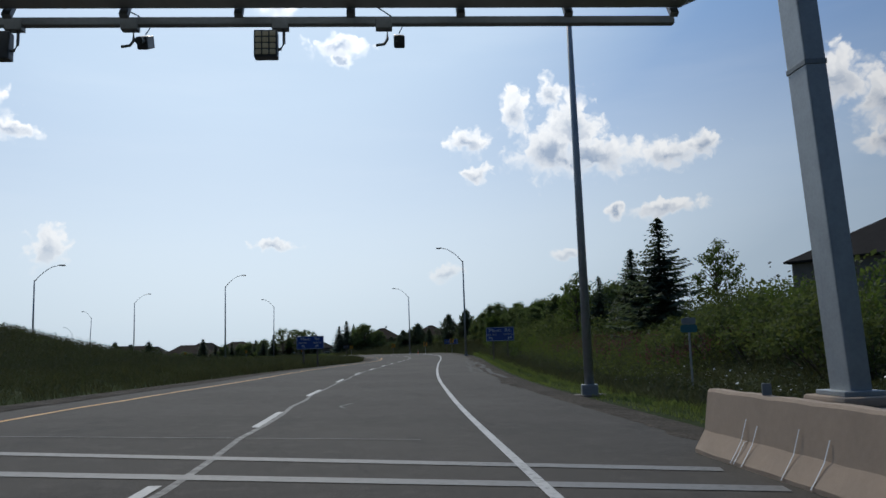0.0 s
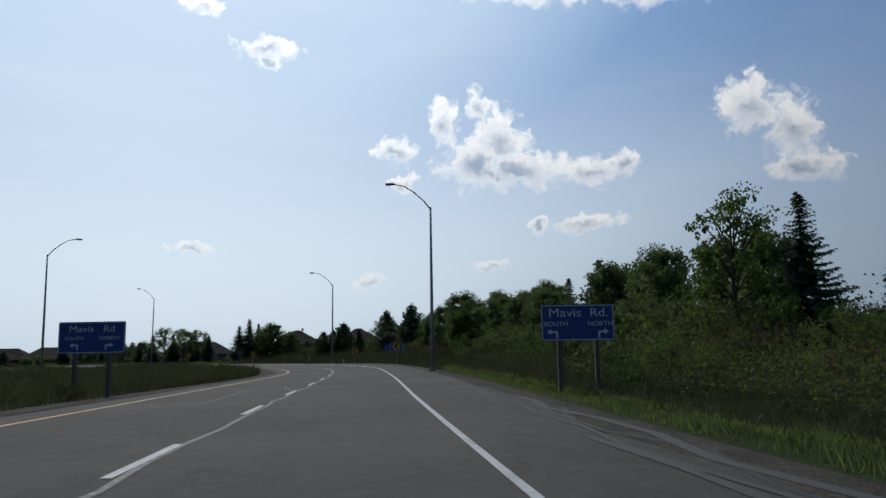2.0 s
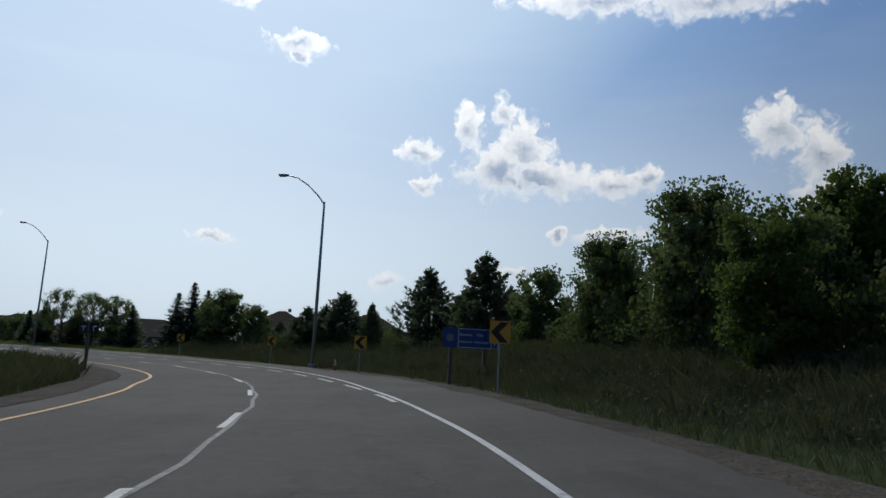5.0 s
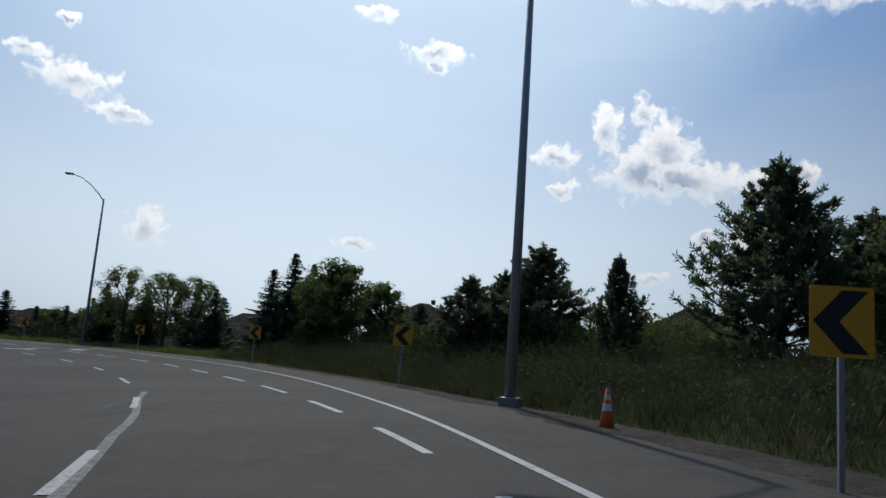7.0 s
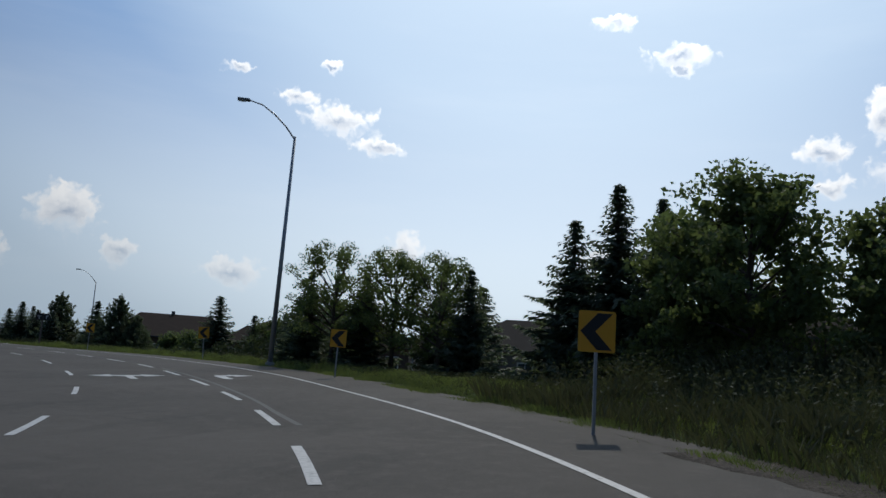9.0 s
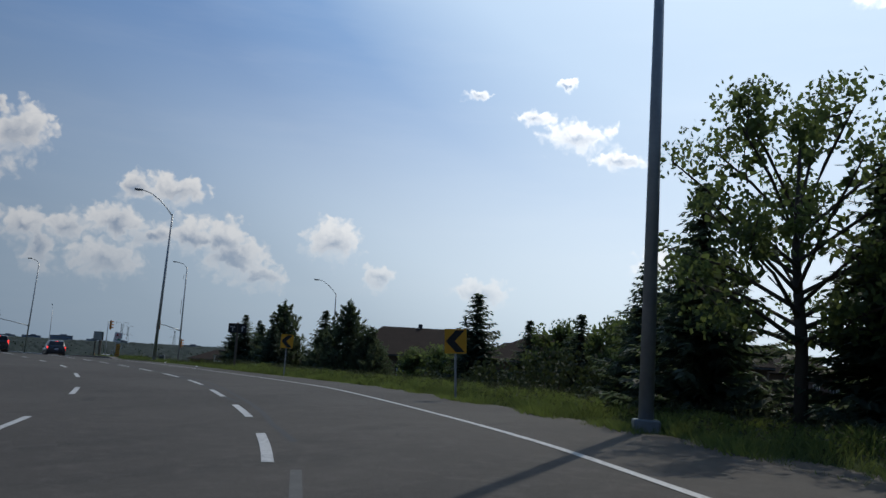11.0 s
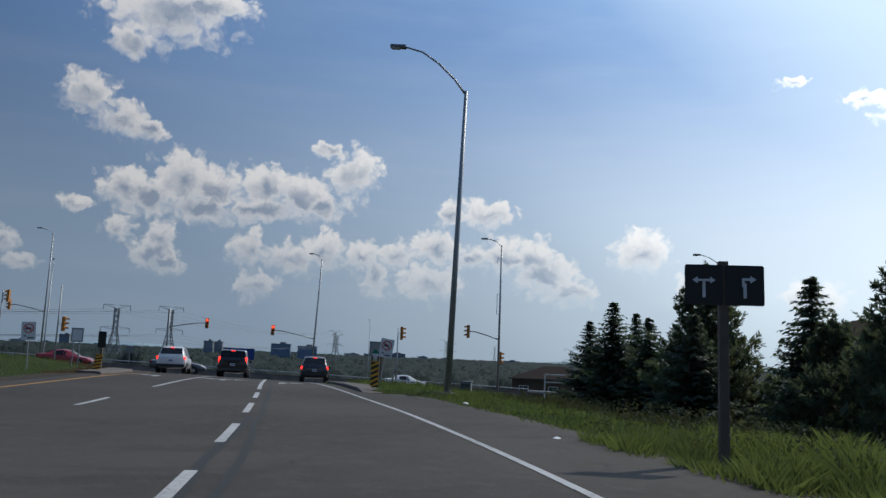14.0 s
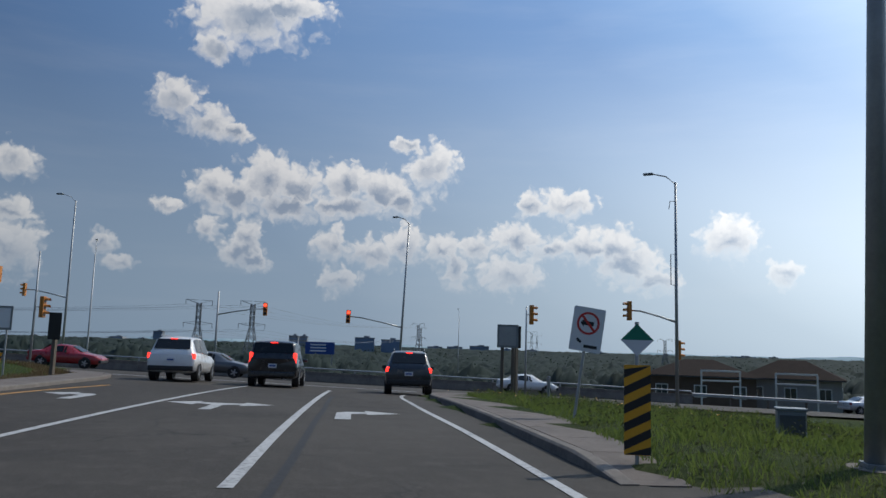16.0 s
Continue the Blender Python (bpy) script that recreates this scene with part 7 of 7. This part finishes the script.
def car(kind, x, y, heading, paint, label, braking=False, category="car", z=None):
    """A car whose rear middle stands at x, y."""
    length, stations = SHAPES[kind]
    h = radians(heading)
    fwd = np.array((-math.sin(h), math.cos(h)))
    spots = np.array([(x, y) + fwd * 0.9, (x, y) + fwd * (length - 0.9)])
    off = spots - MID
    zs = np.maximum(road_z(spots), crossing_plane(spots)) if z is None else np.array((z, z))
    pitch = math.degrees(math.atan2(zs[1] - zs[0], length - 1.8))
    base = zs[0] - math.tan(radians(pitch)) * 0.9
    ob = thing(kind if kind != "sedan" else "sedan_car", pose(x, y, base, 0, 0, heading) @ pose(0, 0, 0, pitch) @ Matrix.Scale(0.9, 4), label, category, "cars at the crossing")
    # local axes: +y forward
    s = np.array(stations)
    t = np.linspace(0, len(s) - 1, 33)
    fine = np.stack([np.interp(t, np.arange(len(s)), s[:, k]) for k in range(6)], 1)
    bm = bmesh.new()
    rings = []
    for px, sill, belt, roof, hw, rw in fine:
        pts = [(0, sill), (hw * 0.82, sill), (hw * 0.97, sill + 0.08), (hw, sill + (belt - sill) * 0.55), (hw * 0.975, belt - 0.03), (hw * 0.94, belt + 0.005)]
        g = roof - belt
        pts += [(rw + (hw * 0.94 - rw) * 0.35, belt + g * 0.62), (rw, roof - min(0.05, g * 0.3)), (rw * 0.8, roof - 0.005), (0, roof + 0.015)]
        ring = [bm.verts.new((u, px, w)) for u, w in pts] + [bm.verts.new((-u, px, w)) for u, w in pts[-2:0:-1]]
        rings.append(ring)
    n = len(rings[0])
    for a, b in zip(rings, rings[1:]):
        for j in range(n):
            bm.faces.new((a[j], a[(j + 1) % n], b[(j + 1) % n], b[j]))
    bm.faces.new(rings[0][::-1])
    bm.faces.new(rings[-1])
    bmesh.ops.recalc_face_normals(bm, faces=bm.faces[:])
    part("body", bm, paint, ob, smooth=True)

    def lift_pane(name, st0, st1, u0, u1, label_=""):
        """A pane on the side glass between two stations, both sides."""
        for sgn in (-1, 1):
            b2 = bmesh.new()
            cols = []
            for f in np.linspace(st0, st1, 5):
                px, sill, belt, roof, hw, rw = [np.interp(f, np.arange(len(s)), s[:, k]) for k in range(6)]
                g = roof - belt
                lo = (hw * 0.94 + 0.012, belt + g * 0.08)
                mid_ = (rw + (hw * 0.94 - rw) * 0.35 + 0.014, belt + g * 0.60)
                hi = (rw + 0.03, roof - min(0.085, g * 0.4))
                cols.append([b2.verts.new((sgn * q[0], px, q[1])) for q in (lo, mid_, hi)])
            for a, b in zip(cols, cols[1:]):
                for j in range(2):
                    b2.faces.new((a[j], a[j + 1], b[j + 1], b[j]))
            part(name, b2, CAR_GLASS, ob)

    front = len(s) - 3 if kind != "sedan" else len(s) - 3
    first = 2 if kind != "sedan" else 3
    lift_pane("side_window", first + 0.1, first + 1.35, 0, 1)
    lift_pane("side_window", first + 1.45, front - 1.35 if kind == "sedan" else front - 1.05, 0, 1)

    def end_pane(name, i0, i1, lo_f, hi_f):
        """Rear or front screen laid over two stations."""
        b2 = bmesh.new()
        rows = []
        for f in np.linspace(lo_f, hi_f, 4):
            px, sill, belt, roof, hw, rw = [np.interp(i0 + (i1 - i0) * f, np.arange(len(s)), s[:, k]) for k in range(6)]
            out = 0.018 if i1 > i0 else 0.018
            rows.append([b2.verts.new((u * rw * 0.93, px + (-out if i1 > i0 else out), roof + 0.022)) for u in (-1, -0.5, 0, 0.5, 1)])
        for a, b in zip(rows, rows[1:]):
            for j in range(4):
                b2.faces.new((a[j], a[j + 1], b[j + 1], b[j]))
        part(name, b2, CAR_GLASS, ob, smooth=True)

    if kind == "sedan":
        end_pane("rear_window", 2, 3, 0.12, 0.92)
    else:
        end_pane("rear_window", 1, 2, 0.12, 0.90)
    end_pane("windscreen", front, front - 1, 0.08, 0.92)
    wide = s[2, 4]
    belt0 = s[1, 2]
    for sgn in (-1, 1):
        b2 = box(bmesh.new(), (0.22 if kind != "van" else 0.13, 0.16, 0.20 if kind != "van" else 0.42), (sgn * (wide - 0.13), 0.10, belt0 - 0.09 + (0.12 if kind == "van" else 0)), 0.03)
        part("tail_light", b2, TAIL_GLOW if braking else TAIL_RED, ob, "lit red tail light" if braking else "red tail light")
        b2 = box(bmesh.new(), (0.30, 0.2, 0.13), (sgn * (s[-2, 4] - 0.26), length - 0.33, s[-2, 2] - 0.1), 0.03)
        part("headlight", b2, CLEAR_LAMP, ob)
        b2 = box(bmesh.new(), (0.2, 0.14, 0.13), (sgn * (wide + 0.08), s[-4, 0] - 0.2, s[-4, 2] + 0.08), 0.04)
        part("door_mirror", b2, PLASTIC if kind != "van" else paint, ob)
    if braking:
        z_top = s[2, 3]
        part("brake_light", box(bmesh.new(), (0.26, 0.05, 0.035), (0, s[2, 0] - 0.06, z_top - 0.02), 0.01), TAIL_GLOW, ob, "lit high brake light")
    part("rear_bumper", box(bmesh.new(), (wide * 1.84, 0.22, 0.20), (0, 0.09, 0.46), 0.05), PLASTIC if kind == "suv" else paint, ob)
    plate = part("number_plate", box(bmesh.new(), (0.32, 0.02, 0.16), (0, -0.03, 0.78), 0.004), PLATE, ob)
    part("plate_bar", box(bmesh.new(), (0.24, 0.006, 0.06), (0, -0.042, 0.78)), SIGN_BLUE, plate)
    part("front_bumper", box(bmesh.new(), (1.5, 0.2, 0.2), (0, length - 0.1, 0.46), 0.05), PLASTIC, ob)
    r = 0.35 if kind != "sedan" else 0.325
    for fy in (0.92, length - 0.98):
        for sgn in (-1, 1):
            cx = sgn * (wide - 0.09)
            b2 = bmesh.new()
            seg = 22
            prof = [(-0.11, r - 0.11), (-0.115, r - 0.03), (-0.09, r), (0.09, r), (0.115, r - 0.03), (0.11, r - 0.11)]
            rings = [[b2.verts.new((cx + w, fy + q * math.cos(k * math.tau / seg), r + q * math.sin(k * math.tau / seg))) for w, q in prof] for k in range(seg)]
            for k in range(seg):
                a, b = rings[k], rings[(k + 1) % seg]
                for j in range(len(prof)):
                    b2.faces.new((a[j], a[(j + 1) % len(prof)], b[(j + 1) % len(prof)], b[j]))
            wheel = part("tyre", b2, RUBBER, ob, smooth=True)
            b2 = bmesh.new()
            for k in range(5):
                a = k * math.tau / 5
                box(b2, (0.03, 0.07, r - 0.12), (cx + sgn * 0.095, fy + math.cos(a) * (r - 0.12) * 0.5, r + math.sin(a) * (r - 0.12) * 0.5), 0.008, Matrix.Rotation(a - math.pi / 2, 4, "X"))
            tube(b2, [(cx + sgn * 0.04, fy, r), (cx + sgn * 0.085, fy, r)], r - 0.105, 20)
            part("rim", b2, RIM, wheel)
            b2 = tube(bmesh.new(), [(cx - sgn * 0.16, fy, r + 0.02), (cx + sgn * 0.094, fy, r + 0.02)], r + 0.05, 20)
            part("wheel_arch", b2, PLASTIC, ob)
    if kind == "suv":
        for sgn in (-1, 1):
            part("roof_rail", tube(bmesh.new(), [(sgn * 0.6, 0.7, 1.70), (sgn * 0.62, 0.9, 1.775), (sgn * 0.62, 2.4, 1.775), (sgn * 0.6, 2.6, 1.70)], 0.02, 6), DULL_STEEL, ob)
    return ob


PAINT_WHITE = gloss_paint("white_car_paint", (0.72, 0.72, 0.72))
PAINT_BLACK = gloss_paint("black_car_paint", (0.012, 0.012, 0.014))
PAINT_NAVY = gloss_paint("dark_blue_grey_car_paint", (0.02, 0.022, 0.03))
PAINT_RED = gloss_paint("red_car_paint", (0.32, 0.015, 0.02))
PAINT_GREY = gloss_paint("grey_car_paint", (0.10, 0.105, 0.115), 0.3, 0.8, 0.4)
PAINT_SILVER = gloss_paint("silver_car_paint", (0.5, 0.5, 0.52), 0.3, 0.8, 0.5)

car("suv", -97.0, 194.3, 73, PAINT_WHITE, "white sport utility car waiting with brake lights lit", True)
car("van", -95.9, 197.6, 73, PAINT_BLACK, "black minivan waiting with brake lights lit", True, "van")
car("suv", -94.2, 202.05, 70, PAINT_NAVY, "dark blue-black sport utility car, brake lights lit", True)
CROSS = math.degrees(math.atan2(-ALONG[0], ALONG[1]))
car("sedan", -113.3, 195.7, CROSS, PAINT_GREY, "dark grey hatchback crossing behind the white car")
car("sedan", -119.9, 188.2, CROSS, PAINT_RED, "red sedan entering the crossing")
car("sedan", -117.2, 217.4, CROSS, PAINT_WHITE, "white sedan driving along the cross road")
car("sedan", -110.1, 242.3, CROSS, PAINT_SILVER, "silver sedan driving away along the cross road")


# ---- houses ----
def house(x, y, turn, width, depth, ridge, eaves, wall_mat, roof_mat, label, hip=0.5, chimney=None, g=None):
    g = ground_at(x, y) - 0.3 if g is None else g
    ob = thing("house", pose(x, y, g, 0, 0, turn), label, "house", "houses behind the trees")
    e, r = eaves - g, ridge - g
    part("wall", box(bmesh.new(), (width, depth, e), (0, 0, e / 2)), wall_mat, ob)
    o = 0.45
    w, d = width / 2 + o, depth / 2 + o
    k = width / 2 - hip * depth / 2
    bm = bmesh.new()
    low = [bm.verts.new(p) for p in ((-w, -d, e - 0.05), (w, -d, e - 0.05), (w, d, e - 0.05), (-w, d, e - 0.05))]
    lip = [bm.verts.new(p) for p in ((-w, -d, e + 0.1), (w, -d, e + 0.1), (w, d, e + 0.1), (-w, d, e + 0.1))]
    top = [bm.verts.new((-k, 0, r)), bm.verts.new((k, 0, r))]
    bm.faces.new(low[::-1])
    for i in range(4):
        bm.faces.new((low[i], low[(i + 1) % 4], lip[(i + 1) % 4], lip[i]))
    bm.faces.new((lip[0], lip[1], top[1], top[0]))
    bm.faces.new((lip[2], lip[3], top[0], top[1]))
    bm.faces.new((lip[1], lip[2], top[1]))
    bm.faces.new((lip[3], lip[0], top[0]))
    bmesh.ops.recalc_face_normals(bm, faces=bm.faces[:])
    roof = part("roof", bm, roof_mat, ob)
    if chimney is not None:
        part("roof_vent", box(bmesh.new(), (0.45, 0.45, 0.5), (chimney, 0, r + 0.15), 0.03), DARK_STEEL, roof)
    part("gutter", box(bmesh.new(), (width + 0.9, 0.1, 0.1), (0, -d - 0.05, e)), DARK_STEEL, ob)
    rows = [e - 1.5] + ([e - 4.2] if e > 4.6 else [])
    for zc in rows:
        for sx in np.linspace(-width / 2 + 1.6, width / 2 - 1.6, max(2, int(width / 3.2))):
            for side_, yy in ((-1, -depth / 2), (1, depth / 2)):
                win = part("window", box(bmesh.new(), (1.3, 0.1, 1.3), (sx, yy + side_ * 0.03, zc)), TRIM_WHITE, ob)
                part("pane", box(bmesh.new(), (1.1, 0.04, 1.1), (sx, yy + side_ * 0.075, zc)), PANE, win)
                part("glazing_bar", box(bmesh.new(), (0.05, 0.03, 1.1), (sx, yy + side_ * 0.105, zc)), TRIM_WHITE, win)
        for sy in (-depth / 5, depth / 5):
            for side_ in (-1, 1):
                win = part("window", box(bmesh.new(), (0.1, 1.1, 1.3), (side_ * (width / 2 + 0.03), sy, zc)), TRIM_WHITE, ob)
                part("pane", box(bmesh.new(), (0.04, 0.9, 1.1), (side_ * (width / 2 + 0.075), sy, zc)), PANE, win)
    return ob


BROWN_HOUSE = "brown brick house with hipped shingle roof"
house(43.6, 58.0, 34, 19, 14, 10.9, 6.8, BRICK_GREY, SHINGLE_GREY, "grey-brown brick house with dark roof on the hill", 0.9)
house(-74.6, 232.2, 40, 15, 12, 4.5, 1.4, BRICK_BROWN, SHINGLE, BROWN_HOUSE, 0.5, -0.4)
house(-58.0, 233.0, 20, 14, 11, 4.2, 1.4, BRICK_BROWN, SHINGLE, BROWN_HOUSE, 0.8)
house(-42.0, 221.5, 15, 12, 11, 4.6, 1.7, BRICK_BROWN, SHINGLE, BROWN_HOUSE, 0.8)
house(-21.5, 213.0, 10, 12, 11, 4.7, 1.9, BRICK_GREY, SHINGLE_GREY, "grey-brown brick house with dark hipped roof", 0.7)
house(-1.5, 203.0, 0, 10, 10, 6.6, 3.6, BRICK_BROWN, SHINGLE, BROWN_HOUSE, 0.9, 1.0)
house(11.0, 200.0, -5, 10, 10, 6.8, 3.8, BRICK_BROWN, SHINGLE, BROWN_HOUSE, 0.9)
house(25.0, 195.0, -10, 11, 10, 7.2, 4.2, BRICK_BROWN, SHINGLE, BROWN_HOUSE, 0.9)
house(-137.5, 253.0, 50, 11, 10, 0.9, -0.9, BRICK_BROWN, SHINGLE, "brown house with broad roof below the road", 0.8)
house(-135.0, 264.3, 40, 10, 9, 1.1, -1.0, SIDING, SHINGLE, "house with pale siding and broad brown roof", 0.8)


def portal_frame(x, y, top, turn):
    # pale frame shape added in place of a reflection in glass
    g = ground_at(x, y)
    h = top - g
    ob = thing("portal_frame", pose(x, y, g, 0, 0, turn), "pale frame with two posts and double bar, standing for a reflection", "frame", "steel frames beyond the cross road")
    for sx in (-1.6, 1.6):
        part("post", box(bmesh.new(), (0.14, 0.14, h + 0.3), (sx, 0, h / 2 - 0.15), 0.02), TRIM_WHITE, ob)
    for dz in (0.0, 0.85):
        part("bar", box(bmesh.new(), (3.3, 0.12, 0.14), (0, -0.02, h - dz), 0.02), TRIM_WHITE, ob)


portal_frame(-121.6, 241.4, 0.0, 55)
portal_frame(-117.4, 245.7, -0.05, 45)
for i, (x, y) in enumerate(((-78, 262), (-96, 285), (-62, 270), (-45, 256), (-120, 300), (-30, 245))):
    house(x, y, 25 * i, 12, 10, 4.5 + 0.4 * (i % 3), 1.6, BRICK_BROWN if i % 2 else BRICK_GREY, SHINGLE if i % 2 else SHINGLE_GREY, "house roof showing over far trees", 0.7)


def back_fence():
    ob = thing("garden_fence", pose(0, 0, 0), "brown board fence behind the gardens", "fence")
    pts = glide([(-60, 214.5), (-50, 212.5), (-38, 208.5), (-30, 204.0)], 2.4)
    for p, q in zip(pts, pts[1:]):
        g0, g1 = ground_at(*p), ground_at(*q)
        d = (q - p) / np.linalg.norm(q - p)
        part("post", box(bmesh.new(), (0.12, 0.12, 1.9), (*p, g0 + 0.85), 0.01), TIMBER, ob)
        turn_ = Matrix.Rotation(math.atan2(d[1], d[0]), 4, "Z")
        for k in range(6):
            u = (k + 0.5) / 6
            c = p * (1 - u) + q * u
            part("board", box(bmesh.new(), (0.37, 0.03, 1.7), (*c, g0 * (1 - u) + g1 * u + 0.9), 0.0, turn_), TIMBER, ob)


back_fence()


# ---- far town and power line ----
def lattice_tower(x, y, top, turn):
    g = ground_at(x, y)
    h = top - g
    ob = thing("power_pylon", pose(x, y, g, 0, 0, turn), "grey steel lattice pylon with spread arms", "pylon", "pylons of the power line")
    bm = bmesh.new()
    waist = h * 0.62

    def half(z):
        return 3.2 * (1 - z / waist) + 0.9 if z < waist else 0.9

    levels = np.concatenate([np.linspace(0, waist, 7), np.linspace(waist, h * 0.95, 5)[1:]])
    corners = [[Vector((sx * half(z), sy * half(z), z)) for sx, sy in ((-1, -1), (1, -1), (1, 1), (-1, 1))] for z in levels]
    for a, b in zip(corners, corners[1:]):
        for i in range(4):
            tube(bm, [a[i], b[i]], 0.19, 4, False)
            tube(bm, [a[i], b[(i + 1) % 4]], 0.13, 4, False)
            tube(bm, [a[(i + 1) % 4], b[i]], 0.13, 4, False)
    part("lattice", bm, DULL_STEEL, ob)
    for z, reach in ((h * 0.66, 6.5), (h * 0.97, 6.0)):
        for s in (-1, 1):
            bm = bmesh.new()
            tip = Vector((s * reach, 0, z + (0.7 if z > h * 0.9 else 0)))
            for dy in (-0.9, 0.9):
                tube(bm, [Vector((s * 0.9, dy, z - 0.8)), tip], 0.09, 4, False)
                tube(bm, [Vector((s * 0.9, dy, z + 0.6)), tip], 0.09, 4, False)
            part("cross_arm", bm, DULL_STEEL, ob)
            part("insulator", tube(bmesh.new(), [tip, tip + Vector((0, 0, -2.2))], 0.12, 6), DARK_STEEL, ob)
    return ob


PYLONS = ((-443.5, 253.8, 21.4, 100), (-436.0, 228.5, 20.3, 100), (-780, 470, 26, 60), (-900, 520, 26, 60), (-820, 620, 24, 60), (-1050, 760, 26, 60), (-1150, 900, 27, 60), (-620, 640, 16, 60))
for x, y, top, turn in PYLONS:
    lattice_tower(x, y, top, turn)


def wires():
    ob = thing("power_lines", pose(0, 0, 0), "thin sagging power lines between pylons", "power line")
    for (x0, y0, z0, _), (x1, y1, z1, _) in (((-443.5, 253.8, 21.4, 0), (-700, -60, 24, 0)), ((-436.0, 228.5, 20.3, 0), (-690, -80, 24, 0)), ((-443.5, 253.8, 21.4, 0), (-780, 470, 26, 0)), ((-436.0, 228.5, 20.3, 0), (-780, 470, 26, 0))):
        for dz, dx in ((-2.5, 6), (-2.5, -6), (-14, 6), (-14, -6)):
            pts = []
            for u in np.linspace(0, 1, 13):
                pts.append((x0 + (x1 - x0) * u, y0 + (y1 - y0) * u + dx, z0 + (z1 - z0) * u + dz - 22 * u * (1 - u)))
            part("wire", tube(bmesh.new(), pts, 0.05, 3, False), DARK_STEEL, ob)


wires()
FAR_WALL = surface("far_pale_wall", (0.40, 0.42, 0.45), 0.8, 0, 0.05, 0.3)
# the blue and dark walls are painted paler and bluer for distance haze
FAR_BLUE_HAZED = surface("far_blue_wall_hazed", (0.16, 0.24, 0.36), 0.4, 0, 0.05, 0.2)
FAR_DARK_HAZED = surface("far_dark_wall_hazed", (0.22, 0.25, 0.29), 0.8, 0, 0.05, 0.3)


def block(x, y, w, d, top, mat, label):
    g = ground_at(x, y) - 1
    h = top - g
    ob = thing("office_block", pose(x, y, g, 0, 0, 70), label, "building", "far town buildings")
    part("wall", box(bmesh.new(), (w, d, h), (0, 0, h / 2)), mat, ob)
    part("roof_parapet", box(bmesh.new(), (w + 0.8, d + 0.8, 0.9), (0, 0, h + 0.3)), FAR_DARK_HAZED, ob)
    part("roof_plant", box(bmesh.new(), (w * 0.3, d * 0.4, 2.2), (w * 0.1, 0, h + 1.6)), FAR_DARK_HAZED, ob)
    for k in range(max(1, int(h / 4.5))):
        part("window_band", box(bmesh.new(), (w * 0.94, 0.3, 1.6), (0, -d / 2 - 0.05, h - 2.6 - k * 4.0)), FAR_BLUE_HAZED, ob)


def town():
    r = np.random.default_rng(33)
    block(-927, 462, 22, 18, 10.8, FAR_BLUE_HAZED, "office block far off, painted pale haze blue")
    block(-922, 492, 22, 18, 9.4, FAR_BLUE_HAZED, "office block far off, painted pale haze blue")
    block(-945, 384, 10, 10, 10.5, FAR_DARK_HAZED, "narrow grey tower block far off")
    block(-960, 398, 10, 10, 10.5, FAR_DARK_HAZED, "narrow grey tower block far off")
    block(-1500, 270, 16, 14, 17.0, FAR_DARK_HAZED, "dark high-rise block far off")
    for i in range(22):
        a = radians(r.uniform(30, 112))
        d = r.uniform(1500, 2300)
        block(-60 - math.sin(a) * d, 150 + math.cos(a) * d, r.uniform(12, 38), r.uniform(12, 24), r.uniform(2, 9), (FAR_WALL, FAR_DARK_HAZED, FAR_BLUE_HAZED)[i % 3], "low pale building far off in the valley")


town()
